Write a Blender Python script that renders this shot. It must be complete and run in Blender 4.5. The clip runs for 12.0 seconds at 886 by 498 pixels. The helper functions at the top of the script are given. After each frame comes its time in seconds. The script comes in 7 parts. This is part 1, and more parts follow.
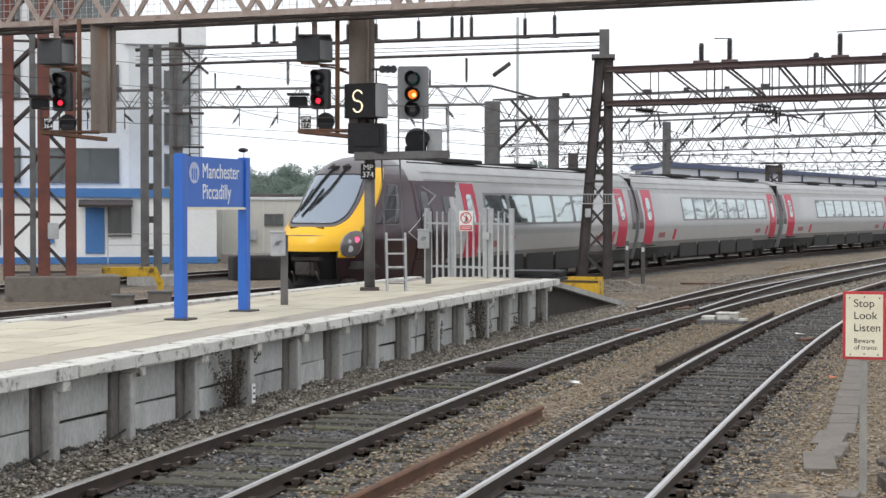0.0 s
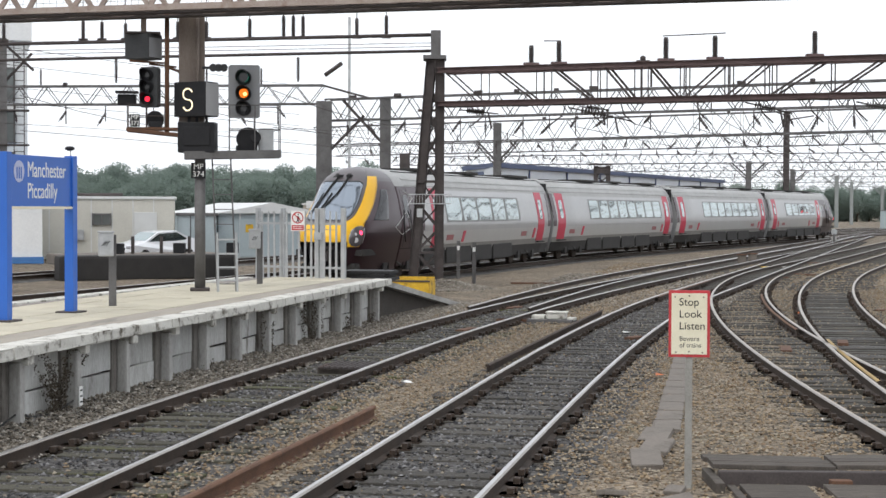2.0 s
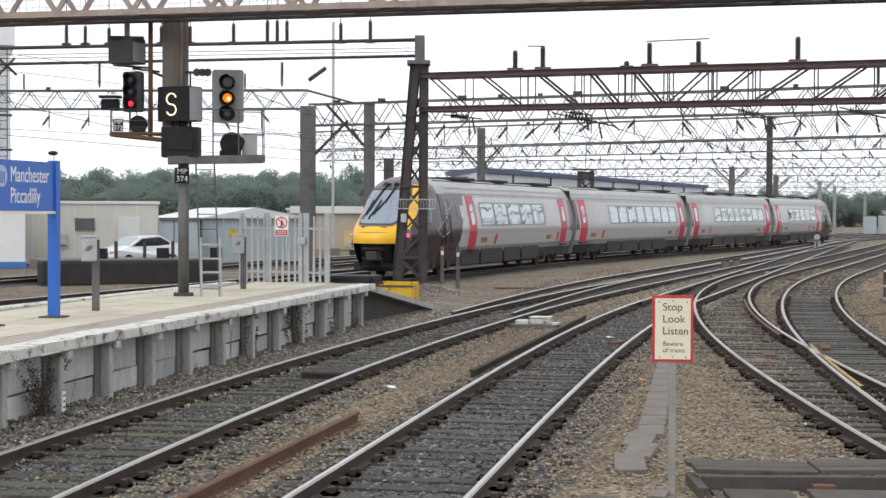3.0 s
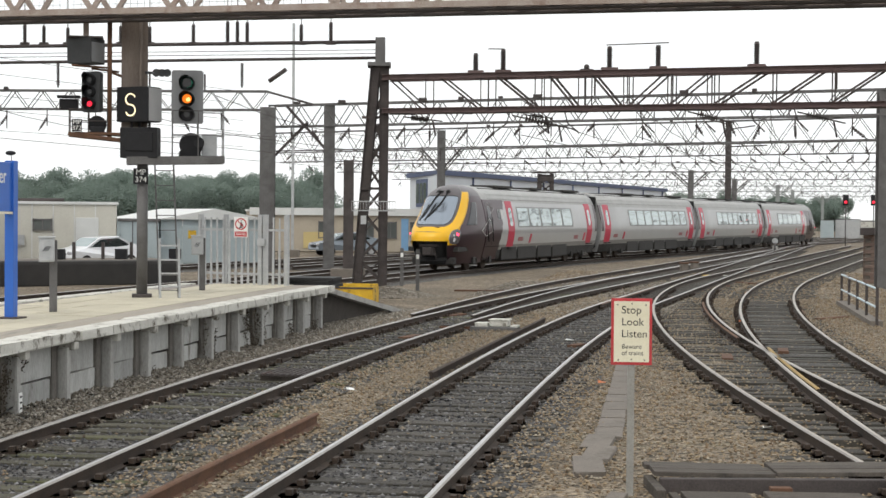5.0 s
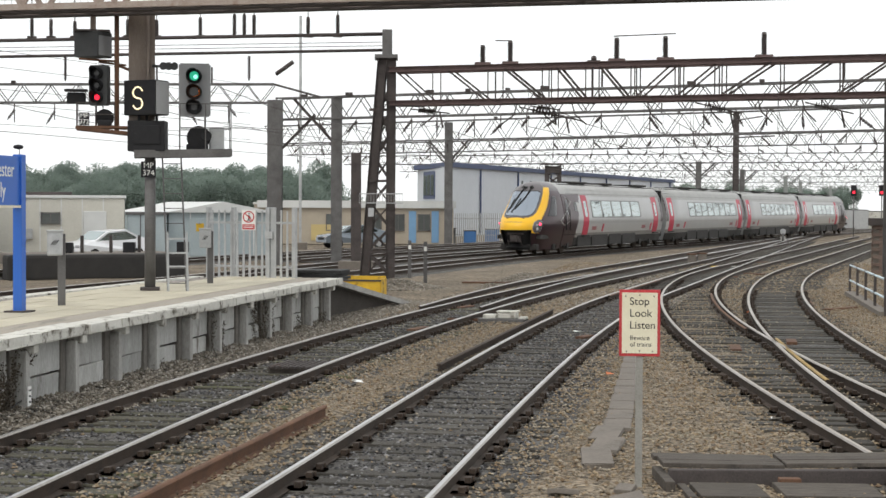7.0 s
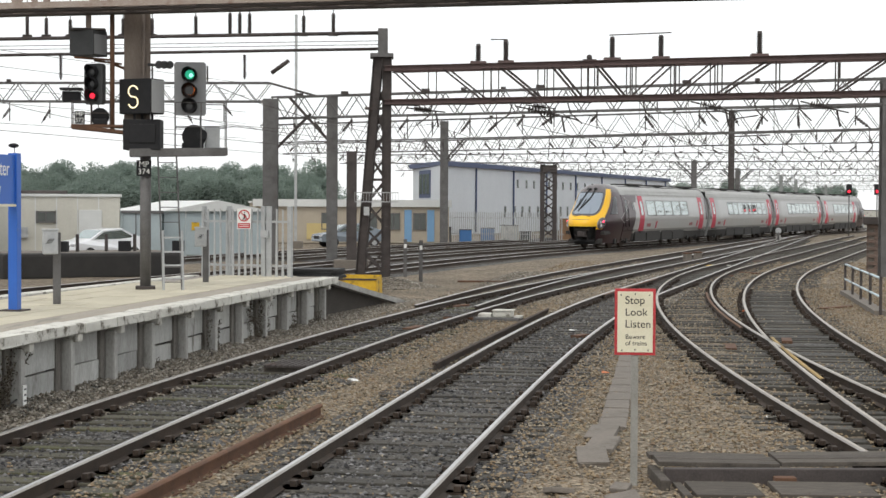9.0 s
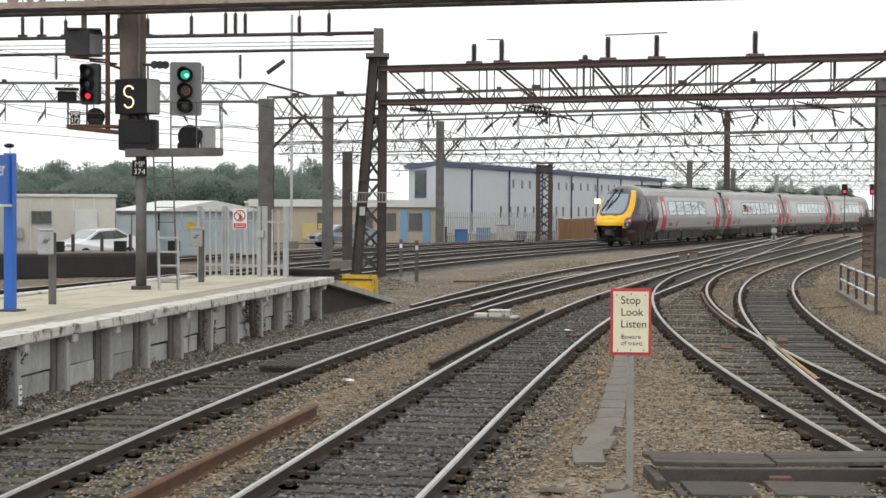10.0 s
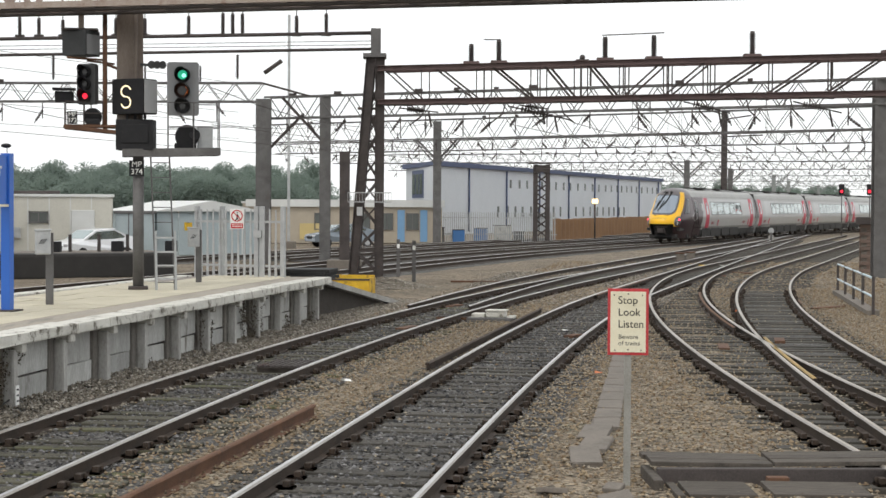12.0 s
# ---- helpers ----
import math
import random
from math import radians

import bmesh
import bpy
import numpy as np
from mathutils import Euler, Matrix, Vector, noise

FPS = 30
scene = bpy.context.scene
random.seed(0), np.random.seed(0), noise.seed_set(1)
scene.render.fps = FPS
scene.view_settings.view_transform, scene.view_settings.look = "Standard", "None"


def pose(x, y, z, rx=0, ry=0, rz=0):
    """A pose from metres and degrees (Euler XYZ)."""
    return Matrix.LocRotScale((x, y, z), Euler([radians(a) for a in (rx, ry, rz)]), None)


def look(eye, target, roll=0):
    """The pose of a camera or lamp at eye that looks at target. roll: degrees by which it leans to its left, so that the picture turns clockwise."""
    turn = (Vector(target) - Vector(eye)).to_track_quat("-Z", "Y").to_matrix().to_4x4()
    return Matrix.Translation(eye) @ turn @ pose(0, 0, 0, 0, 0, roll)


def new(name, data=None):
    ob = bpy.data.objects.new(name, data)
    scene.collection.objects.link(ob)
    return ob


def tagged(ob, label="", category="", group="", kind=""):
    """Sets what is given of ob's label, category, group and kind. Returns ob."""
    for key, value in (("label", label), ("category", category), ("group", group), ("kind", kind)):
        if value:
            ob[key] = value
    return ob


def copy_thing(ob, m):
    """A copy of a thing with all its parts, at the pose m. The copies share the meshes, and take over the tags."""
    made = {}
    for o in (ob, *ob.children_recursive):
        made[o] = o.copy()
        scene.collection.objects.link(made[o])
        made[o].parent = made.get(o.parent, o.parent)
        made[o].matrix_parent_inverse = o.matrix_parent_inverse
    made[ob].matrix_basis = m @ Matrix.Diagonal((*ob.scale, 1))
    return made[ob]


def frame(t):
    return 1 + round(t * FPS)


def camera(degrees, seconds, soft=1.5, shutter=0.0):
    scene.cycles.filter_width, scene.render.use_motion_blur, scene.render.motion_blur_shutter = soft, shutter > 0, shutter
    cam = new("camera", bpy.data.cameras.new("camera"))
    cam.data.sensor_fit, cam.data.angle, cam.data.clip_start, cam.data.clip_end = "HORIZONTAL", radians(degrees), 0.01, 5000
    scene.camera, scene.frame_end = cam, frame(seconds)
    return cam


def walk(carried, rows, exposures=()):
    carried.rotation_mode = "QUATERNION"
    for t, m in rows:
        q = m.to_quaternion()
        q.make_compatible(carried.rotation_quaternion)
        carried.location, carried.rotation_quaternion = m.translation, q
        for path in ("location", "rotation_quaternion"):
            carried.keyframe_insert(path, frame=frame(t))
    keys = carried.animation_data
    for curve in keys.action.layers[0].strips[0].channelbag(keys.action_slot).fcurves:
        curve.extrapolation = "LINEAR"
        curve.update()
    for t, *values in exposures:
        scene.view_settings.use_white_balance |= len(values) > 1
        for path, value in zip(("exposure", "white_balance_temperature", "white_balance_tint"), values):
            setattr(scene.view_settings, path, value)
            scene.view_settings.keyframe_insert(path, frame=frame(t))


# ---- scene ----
# ---- camera ----
EYE = 2.42
cam = camera(30.26, 12.0, soft=1.5)
ROWS = [
    (0.0, 6.053, -1.455, -0.082), (0.5, 3.758, -1.460, -0.139), (1.0, 2.563, -1.462, -0.144),
    (1.5, 0.943, -1.448, -0.174), (2.0, 0.182, -1.441, -0.203), (2.5, 0.0, -1.420, -0.220),
    (3.0, -0.381, -1.264, -0.242), (3.2, -0.62, -1.41, -0.25), (5.0, -1.783, -1.177, -0.511), (5.5, -1.747, -1.285, -0.415),
    (6.0, -1.570, -1.405, -0.307), (6.5, -1.464, -1.433, -0.286), (7.0, -1.518, -1.456, -0.284),
    (9.0, -1.673, -1.495, -0.303), (9.5, -1.741, -1.493, -0.294), (10.0, -1.821, -1.493, -0.292),
    (10.5, -1.881, -1.492, -0.294), (11.0, -1.908, -1.492, -0.297), (11.5, -1.913, -1.492, -0.296),
    (12.0, -1.916, -1.490, -0.291),
]
walk(cam, [(t, pose(0, 0, EYE, 90 + pitch, roll, yaw)) for t, yaw, pitch, roll in ROWS],
     [(0, 0.25, 6350, 10), (3, 0.25, 6350, 10), (5, 0.18, 6650, 8), (12, 0.16, 6650, 8)])

# ---- light: a bright overcast afternoon ----
world = bpy.data.worlds.new("overcast_sky")
scene.world = world
world.use_nodes = True
wn, wl = world.node_tree.nodes, world.node_tree.links
sky = wn.new("ShaderNodeTexSky")
sky.sky_type, sky.sun_disc = "NISHITA", False
sky.sun_elevation, sky.sun_rotation = radians(48), radians(200)
sky.dust_density, sky.air_density = 4.0, 1.0
haze = wn.new("ShaderNodeMix")
haze.data_type = "RGBA"
haze.inputs[0].default_value = 0.86
haze.inputs[7].default_value = (11.3, 11.5, 11.8, 1)
wl.new(sky.outputs[0], haze.inputs[6])
wl.new(haze.outputs[2], wn["Background"].inputs[0])
wn["Background"].inputs[1].default_value = 0.1
sun_data = bpy.data.lights.new("sun", "SUN")
sun_data.energy, sun_data.angle, sun_data.color = 0.8, radians(25), (1, 0.97, 0.92)
sun = new("sun", sun_data)
sun.matrix_world = look((-20, -40, 60), (0, 0, 0))


# ---- materials ----
def mat(name, col, rough=0.7, metal=0.0, col2=None, scale=6.0, fine=60.0, bump=0.25, stain=None, stain_scale=1.2,
        stain_at=0.58, stretch=(1, 1, 1), vary=0.0, world_space=True, spec=0.5):
    """Two scales of noise between col and col2, optional stains, fine bump."""
    m = bpy.data.materials.new(name)
    m.use_nodes = True
    n, l = m.node_tree.nodes, m.node_tree.links
    b = n["Principled BSDF"]
    col2 = col2 or tuple(c * 0.72 for c in col)
    if world_space:
        src = n.new("ShaderNodeNewGeometry").outputs["Position"]
    else:
        src = n.new("ShaderNodeTexCoord").outputs["Object"]
    mp = n.new("ShaderNodeMapping")
    mp.inputs["Scale"].default_value = stretch
    l.new(src, mp.inputs["Vector"])
    n1, n2 = n.new("ShaderNodeTexNoise"), n.new("ShaderNodeTexNoise")
    for q, s in ((n1, scale), (n2, fine)):
        q.inputs["Scale"].default_value = s
        q.inputs["Detail"].default_value = 5
        q.inputs["Roughness"].default_value = 0.65
        l.new(mp.outputs[0], q.inputs["Vector"])
    ma = n.new("ShaderNodeMath")
    ma.operation = "ADD"
    l.new(n1.outputs["Fac"], ma.inputs[0])
    l.new(n2.outputs["Fac"], ma.inputs[1])
    ramp = n.new("ShaderNodeMapRange")
    ramp.inputs["From Min"].default_value, ramp.inputs["From Max"].default_value = 0.72, 1.28
    l.new(ma.outputs[0], ramp.inputs["Value"])
    mix = n.new("ShaderNodeMix")
    mix.data_type = "RGBA"
    mix.inputs[6].default_value, mix.inputs[7].default_value = (*col, 1), (*col2, 1)
    l.new(ramp.outputs[0], mix.inputs[0])
    out = mix.outputs[2]
    if stain:
        n3 = n.new("ShaderNodeTexNoise")
        n3.inputs["Scale"].default_value, n3.inputs["Detail"].default_value = stain_scale, 6
        n3.inputs["Roughness"].default_value = 0.7
        l.new(mp.outputs[0], n3.inputs["Vector"])
        r3 = n.new("ShaderNodeMapRange")
        r3.inputs["From Min"].default_value, r3.inputs["From Max"].default_value = stain_at, stain_at + 0.12
        l.new(n3.outputs["Fac"], r3.inputs["Value"])
        m3 = n.new("ShaderNodeMix")
        m3.data_type = "RGBA"
        m3.inputs[7].default_value = (*stain, 1)
        l.new(out, m3.inputs[6])
        l.new(r3.outputs[0], m3.inputs[0])
        out = m3.outputs[2]
    if vary:
        oi = n.new("ShaderNodeObjectInfo")
        hs = n.new("ShaderNodeHueSaturation")
        mr = n.new("ShaderNodeMapRange")
        mr.inputs["To Min"].default_value, mr.inputs["To Max"].default_value = 1 - vary, 1 + vary
        l.new(oi.outputs["Random"], mr.inputs["Value"])
        l.new(mr.outputs[0], hs.inputs["Value"])
        l.new(out, hs.inputs["Color"])
        out = hs.outputs[0]
    l.new(out, b.inputs["Base Color"])
    b.inputs["Roughness"].default_value, b.inputs["Metallic"].default_value = rough, metal
    b.inputs["Specular IOR Level"].default_value = spec
    if bump:
        bp = n.new("ShaderNodeBump")
        bp.inputs["Strength"].default_value, bp.inputs["Distance"].default_value = bump, 0.01
        l.new(ma.outputs[0], bp.inputs["Height"])
        l.new(bp.outputs[0], b.inputs["Normal"])
    return m


def glow(name, col, strength):
    m = bpy.data.materials.new(name)
    m.use_nodes = True
    b = m.node_tree.nodes["Principled BSDF"]
    b.inputs["Base Color"].default_value = (*[c * 0.3 for c in col], 1)
    b.inputs["Emission Color"].default_value = (*col, 1)
    b.inputs["Emission Strength"].default_value = strength
    return m


def island_mat(name, cols, rough=0.9, bump=0.4):
    """Stones: every loose piece takes its own tone between the colours."""
    m = mat(name, cols[0], rough, fine=90, bump=bump)
    n, l = m.node_tree.nodes, m.node_tree.links
    g = n.new("ShaderNodeNewGeometry")
    cr = n.new("ShaderNodeValToRGB")
    while len(cr.color_ramp.elements) < len(cols):
        cr.color_ramp.elements.new(0.5)
    for i, c in enumerate(cols):
        cr.color_ramp.elements[i].position = i / (len(cols) - 1)
        cr.color_ramp.elements[i].color = (*c, 1)
    l.new(g.outputs["Random Per Island"], cr.inputs[0])
    l.new(cr.outputs[0], n["Principled BSDF"].inputs["Base Color"])
    return m


BALLAST = mat("ballast_ground", (0.20, 0.16, 0.112), 0.95, col2=(0.07, 0.057, 0.043), scale=0.5, fine=13, bump=1.0,
              stain=(0.135, 0.125, 0.085), stain_scale=0.3)


def stony(m, scale, dark, light):
    """Adds a close pattern of single stones to a ground material."""
    n, l = m.node_tree.nodes, m.node_tree.links
    b = n["Principled BSDF"]
    old = b.inputs["Base Color"].links[0].from_socket
    g = n.new("ShaderNodeNewGeometry")
    v = n.new("ShaderNodeTexVoronoi")
    v.inputs["Scale"].default_value = scale
    l.new(g.outputs["Position"], v.inputs["Vector"])
    mr = n.new("ShaderNodeMapRange")
    mr.inputs["To Min"].default_value, mr.inputs["To Max"].default_value = dark, light
    sep = n.new("ShaderNodeSeparateColor")
    l.new(v.outputs["Color"], sep.inputs[0])
    l.new(sep.outputs[0], mr.inputs["Value"])
    mx = n.new("ShaderNodeMix")
    mx.data_type, mx.blend_type = "RGBA", "MULTIPLY"
    mx.inputs[0].default_value = 1.0
    l.new(old, mx.inputs[6])
    l.new(mr.outputs[0], mx.inputs[7])
    l.new(mx.outputs[2], b.inputs["Base Color"])
    bp = n.new("ShaderNodeBump")
    bp.inputs["Strength"].default_value, bp.inputs["Distance"].default_value = 0.9, 0.03
    bp.invert = True
    l.new(v.outputs["Distance"], bp.inputs["Height"])
    l.new(bp.outputs[0], b.inputs["Normal"])


stony(BALLAST, 20.0, 0.3, 2.1)
OILY = mat("oily_track_bed", (0.085, 0.08, 0.075), 0.9, col2=(0.035, 0.033, 0.032), scale=0.8, fine=14, bump=0.8)
stony(OILY, 22.0, 0.3, 2.2)
STONES = island_mat("ballast_stones", [(0.075, 0.06, 0.044), (0.24, 0.175, 0.105), (0.31, 0.24, 0.155), (0.16, 0.105, 0.062), (0.25, 0.215, 0.165), (0.345, 0.30, 0.23), (0.18, 0.14, 0.10)])
DARKSTONE = island_mat("oily_ballast_stones", [(0.015, 0.015, 0.017), (0.07, 0.07, 0.075), (0.24, 0.235, 0.235), (0.03, 0.028, 0.028), (0.11, 0.10, 0.088), (0.025, 0.025, 0.028)])
SLEEPER = mat("weathered_sleeper_timber", (0.092, 0.084, 0.07), 0.9, col2=(0.036, 0.033, 0.029), stretch=(1, 8, 1), scale=3,
              world_space=False, vary=0.3, bump=0.6)
MOSSY = mat("mossy_sleeper_timber", (0.10, 0.094, 0.066), 0.95, col2=(0.04, 0.037, 0.03), stretch=(1, 8, 1), scale=3, vary=0.3, bump=0.6,
            stain=(0.115, 0.12, 0.045), stain_scale=0.25, stain_at=0.56)
RAIL_SIDE = mat("rusty_rail_steel", (0.07, 0.047, 0.033), 0.8, 0.2, col2=(0.03, 0.023, 0.019), scale=3)
RAIL_TOP = mat("polished_rail_head", (0.56, 0.56, 0.57), 0.32, 0.75, col2=(0.45, 0.43, 0.42), scale=1.5, stretch=(1, 0.3, 1), bump=0.05)
RAIL_EDGE = mat("worn_rail_corner", (0.42, 0.40, 0.375), 0.4, 0.6, col2=(0.22, 0.19, 0.16), scale=1.5, stretch=(1, 0.3, 1), bump=0.05)
RAIL_DULL = mat("worn_brown_rail_head", (0.5, 0.455, 0.39), 0.38, 0.6, col2=(0.26, 0.215, 0.165), scale=1.2, stretch=(1, 0.3, 1), bump=0.05)
RUST = mat("rusty_steel", (0.17, 0.085, 0.048), 0.85, 0.15, col2=(0.08, 0.045, 0.03), scale=3, stain=(0.05, 0.035, 0.03))
OLDSTEEL = mat("dark_weathered_steel", (0.095, 0.08, 0.076), 0.75, 0.2, col2=(0.042, 0.035, 0.034), scale=2.5,
               stain=(0.10, 0.052, 0.038), stain_at=0.62)
GREYSTEEL = mat("grey_painted_steel", (0.17, 0.165, 0.165), 0.65, 0.2, col2=(0.075, 0.072, 0.07), scale=2, stain=(0.1, 0.08, 0.065), stain_at=0.64)
REDSTEEL = mat("red_oxide_steel", (0.165, 0.115, 0.11), 0.75, 0.15, col2=(0.1, 0.068, 0.066), scale=2.5, stain=(0.05, 0.04, 0.035), stain_at=0.6)
# steel of the far portals, paled so the colour carries distance haze
HAZESTEEL = mat("haze_paled_grey_green_steel", (0.30, 0.32, 0.315), 0.7, 0.1, col2=(0.22, 0.235, 0.23), scale=2)
GALV = mat("galvanised_steel", (0.52, 0.53, 0.53), 0.5, 0.45, col2=(0.36, 0.37, 0.38), scale=4, bump=0.08)
WEATHERED = mat("weathered_grey_post_paint", (0.34, 0.335, 0.31), 0.7, 0.1, col2=(0.22, 0.21, 0.19), scale=3, stain=(0.14, 0.1, 0.07), stain_at=0.62)
BEAMPAINT = mat("peeling_cream_beam_paint", (0.42, 0.37, 0.33), 0.8, 0.0, col2=(0.24, 0.17, 0.14), scale=2.2, stain=(0.15, 0.07, 0.05), stain_at=0.56)
LEGPAINT = mat("brown_streaked_steel", (0.23, 0.195, 0.165), 0.8, 0.0, col2=(0.13, 0.10, 0.085), scale=2.2, stretch=(2, 2, 0.3), stain=(0.2, 0.12, 0.07), stain_at=0.6)
CONC = mat("wall_concrete", (0.46, 0.455, 0.43), 0.9, col2=(0.27, 0.26, 0.245), scale=1.6, fine=25, bump=0.4,
           stain=(0.13, 0.12, 0.10), stain_scale=0.9, stain_at=0.6, stretch=(1.3, 1.3, 0.5))
PANEL = mat("pale_wall_panel", (0.49, 0.495, 0.48), 0.9, col2=(0.30, 0.295, 0.275), scale=2.2, fine=22, bump=0.35,
            stain=(0.12, 0.105, 0.085), stain_scale=1.5, stain_at=0.57, stretch=(1.5, 1.5, 0.5), vary=0.2)
# soot and stain, darkened further to paint the shadowed gaps beside pier faces
DARKCONC = mat("shaded_sooty_pier_concrete", (0.20, 0.185, 0.165), 0.95, col2=(0.085, 0.078, 0.07), scale=2, fine=25, bump=0.4,
               stain=(0.06, 0.052, 0.043), stain_scale=2.0, stain_at=0.56, stretch=(1.5, 1.5, 0.5))
COPING = mat("flaking_white_coping", (0.66, 0.65, 0.6), 0.85, col2=(0.5, 0.485, 0.44), scale=2.5, fine=30, bump=0.5,
             stain=(0.10, 0.085, 0.06), stain_scale=4.5, stain_at=0.535)
TROUGH = mat("dirty_trough_concrete", (0.20, 0.175, 0.15), 0.95, col2=(0.13, 0.115, 0.10), scale=3, fine=30, bump=0.4, stain=(0.1, 0.085, 0.07), stain_scale=2)
PAVER = mat("buff_paving_slab", (0.55, 0.51, 0.40), 0.9, col2=(0.43, 0.39, 0.30), scale=1.2, fine=35, bump=0.3,
            stain=(0.2, 0.18, 0.155), stain_scale=0.8, stain_at=0.62, vary=0.08)
RUBBER_CABLE = mat("black_cable_sheath", (0.02, 0.02, 0.02), 0.6, bump=0.05)
BAND = mat("worn_buff_edge_paving", (0.37, 0.335, 0.28), 0.9, col2=(0.27, 0.24, 0.205), scale=1.5, fine=40, stain=(0.22, 0.2, 0.17), stain_scale=1.1, stain_at=0.55, stretch=(2, 0.35, 1))
ASPHALT = mat("patched_grey_tarmac", (0.30, 0.27, 0.245), 0.9, col2=(0.2, 0.175, 0.16), scale=1.5, fine=60)
SIGNBLUE = mat("blue_enamel", (0.026, 0.13, 0.52), 0.35, col2=(0.023, 0.115, 0.46), scale=1, bump=0.02)
WHITE = mat("white_lettering", (0.82, 0.82, 0.8), 0.5, col2=(0.74, 0.74, 0.72), bump=0)
BLACK = mat("black_plastic", (0.016, 0.016, 0.018), 0.6, col2=(0.024, 0.024, 0.026), bump=0.05, spec=0.2)
DARKGREY = mat("dark_grey_signal_paint", (0.075, 0.078, 0.08), 0.6, col2=(0.045, 0.047, 0.05), scale=3, bump=0.05, spec=0.25)
# lighter grey that paints skylight onto the route indicator's side
SKYLITGREY = mat("skylit_signal_side", (0.42, 0.425, 0.43), 0.6, col2=(0.34, 0.345, 0.35), scale=3, bump=0.05)
SIGGREY = mat("grey_signal_backboard", (0.27, 0.275, 0.285), 0.6, col2=(0.22, 0.225, 0.235), scale=3, bump=0.05)
CREAM = mat("cream_sign_panel", (0.78, 0.74, 0.58), 0.5, col2=(0.68, 0.63, 0.47), scale=3, bump=0.03, stain=(0.5, 0.42, 0.3), stain_at=0.68)
RED = mat("red_enamel", (0.55, 0.04, 0.05), 0.45, col2=(0.42, 0.035, 0.04), bump=0.03)
YELLOW = mat("yellow_paint", (0.72, 0.45, 0.02), 0.6, col2=(0.5, 0.3, 0.02), scale=4, stain=(0.06, 0.045, 0.03), stain_scale=2.2, stain_at=0.53)
TIMBER = mat("grey_wet_timber", (0.125, 0.108, 0.092), 0.8, col2=(0.045, 0.04, 0.036), stretch=(1, 6, 1), scale=3, world_space=False, vary=0.15, spec=0.2)
# leaf green lightened towards blue-grey, painting in the haze before the wood
LEAF = mat("hazy_green_foliage", (0.31, 0.375, 0.35), 0.9, col2=(0.25, 0.31, 0.285), scale=0.25, fine=2, bump=0)
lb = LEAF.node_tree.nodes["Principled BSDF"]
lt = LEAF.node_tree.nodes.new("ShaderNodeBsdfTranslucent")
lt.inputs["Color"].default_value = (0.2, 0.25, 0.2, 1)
lm = LEAF.node_tree.nodes.new("ShaderNodeMixShader")
lm.inputs[0].default_value = 0.6
LEAF.node_tree.links.new(lb.outputs[0], lm.inputs[1])
LEAF.node_tree.links.new(lt.outputs[0], lm.inputs[2])
LEAF.node_tree.links.new(lm.outputs[0], LEAF.node_tree.nodes["Material Output"].inputs["Surface"])
BARK = mat("bark", (0.1, 0.08, 0.06), 0.95)
AMBER = glow("amber_signal_light", (1.0, 0.2, 0.0), 0.85)
AMBER_CORE = glow("amber_lamp_core", (1.0, 0.62, 0.2), 1.6)
GREEN_CORE = glow("green_lamp_core", (0.35, 1.0, 0.8), 1.3)
REDLIGHT = glow("red_signal_light", (1.0, 0.02, 0.05), 1.6)
GREENLIGHT = glow("green_signal_light", (0.01, 0.6, 0.34), 0.5)
PALELIGHT = glow("pale_indicator_light", (1.0, 0.86, 0.55), 1.5)


# ---- mesh helpers ----
def thing(name, m=None, label="", category="", group="", kind=""):
    ob = new(name)
    ob.empty_display_size = 0.2
    if m is not None:
        ob.matrix_world = m
    return tagged(ob, label, category, group, kind)


def mesh(name, bm, *mats):
    me = bpy.data.meshes.new(name)
    bm.to_mesh(me)
    bm.free()
    for q in mats:
        me.materials.append(q)
    return me


def part(name, bm, material, parent, label="", smooth=False):
    mats = material if isinstance(material, (list, tuple)) else [material]
    me = mesh(name, bm, *mats) if isinstance(bm, bmesh.types.BMesh) else bm
    if smooth:
        for p in me.polygons:
            p.use_smooth = True
    ob = new(name, me)
    ob.parent = parent
    return tagged(ob, label)


def box(bm, c, s, m=None, mi=0, bevel=0.0):
    """A box of size s round c, turned by m."""
    mm = Matrix.Translation(c) @ (m.to_4x4() if m is not None else Matrix.Identity(4)) @ Matrix.Diagonal((*s, 1))
    r = bmesh.ops.create_cube(bm, size=1, matrix=mm)
    fs = list({f for v in r["verts"] for f in v.link_faces})
    for f in fs:
        f.material_index = mi
    if bevel:
        es = list({e for v in r["verts"] for e in v.link_edges})
        bmesh.ops.bevel(bm, geom=es, offset=bevel, segments=2, profile=0.6, affect="EDGES")
    return bm


def bar(bm, a, b, w, h=None, mi=0):
    """A straight bar of section w x h from a to b."""
    a, b = Vector(a), Vector(b)
    d = b - a
    q = d.to_track_quat("Y", "Z").to_matrix().to_4x4()
    mm = Matrix.Translation((a + b) / 2) @ q @ Matrix.Diagonal((w, d.length, h or w, 1))
    r = bmesh.ops.create_cube(bm, size=1, matrix=mm)
    for f in {f for v in r["verts"] for f in v.link_faces}:
        f.material_index = mi
    return bm


def rod(bm, a, b, r, seg=10, r2=None, mi=0):
    a, b = Vector(a), Vector(b)
    d = b - a
    mm = Matrix.Translation((a + b) / 2) @ d.to_track_quat("Z", "Y").to_matrix().to_4x4()
    x = bmesh.ops.create_cone(bm, cap_ends=True, segments=seg, radius1=r, radius2=r if r2 is None else r2, depth=d.length, matrix=mm)
    for f in {f for v in x["verts"] for f in v.link_faces}:
        f.material_index = mi
        f.smooth = len(f.verts) == 4
    return bm


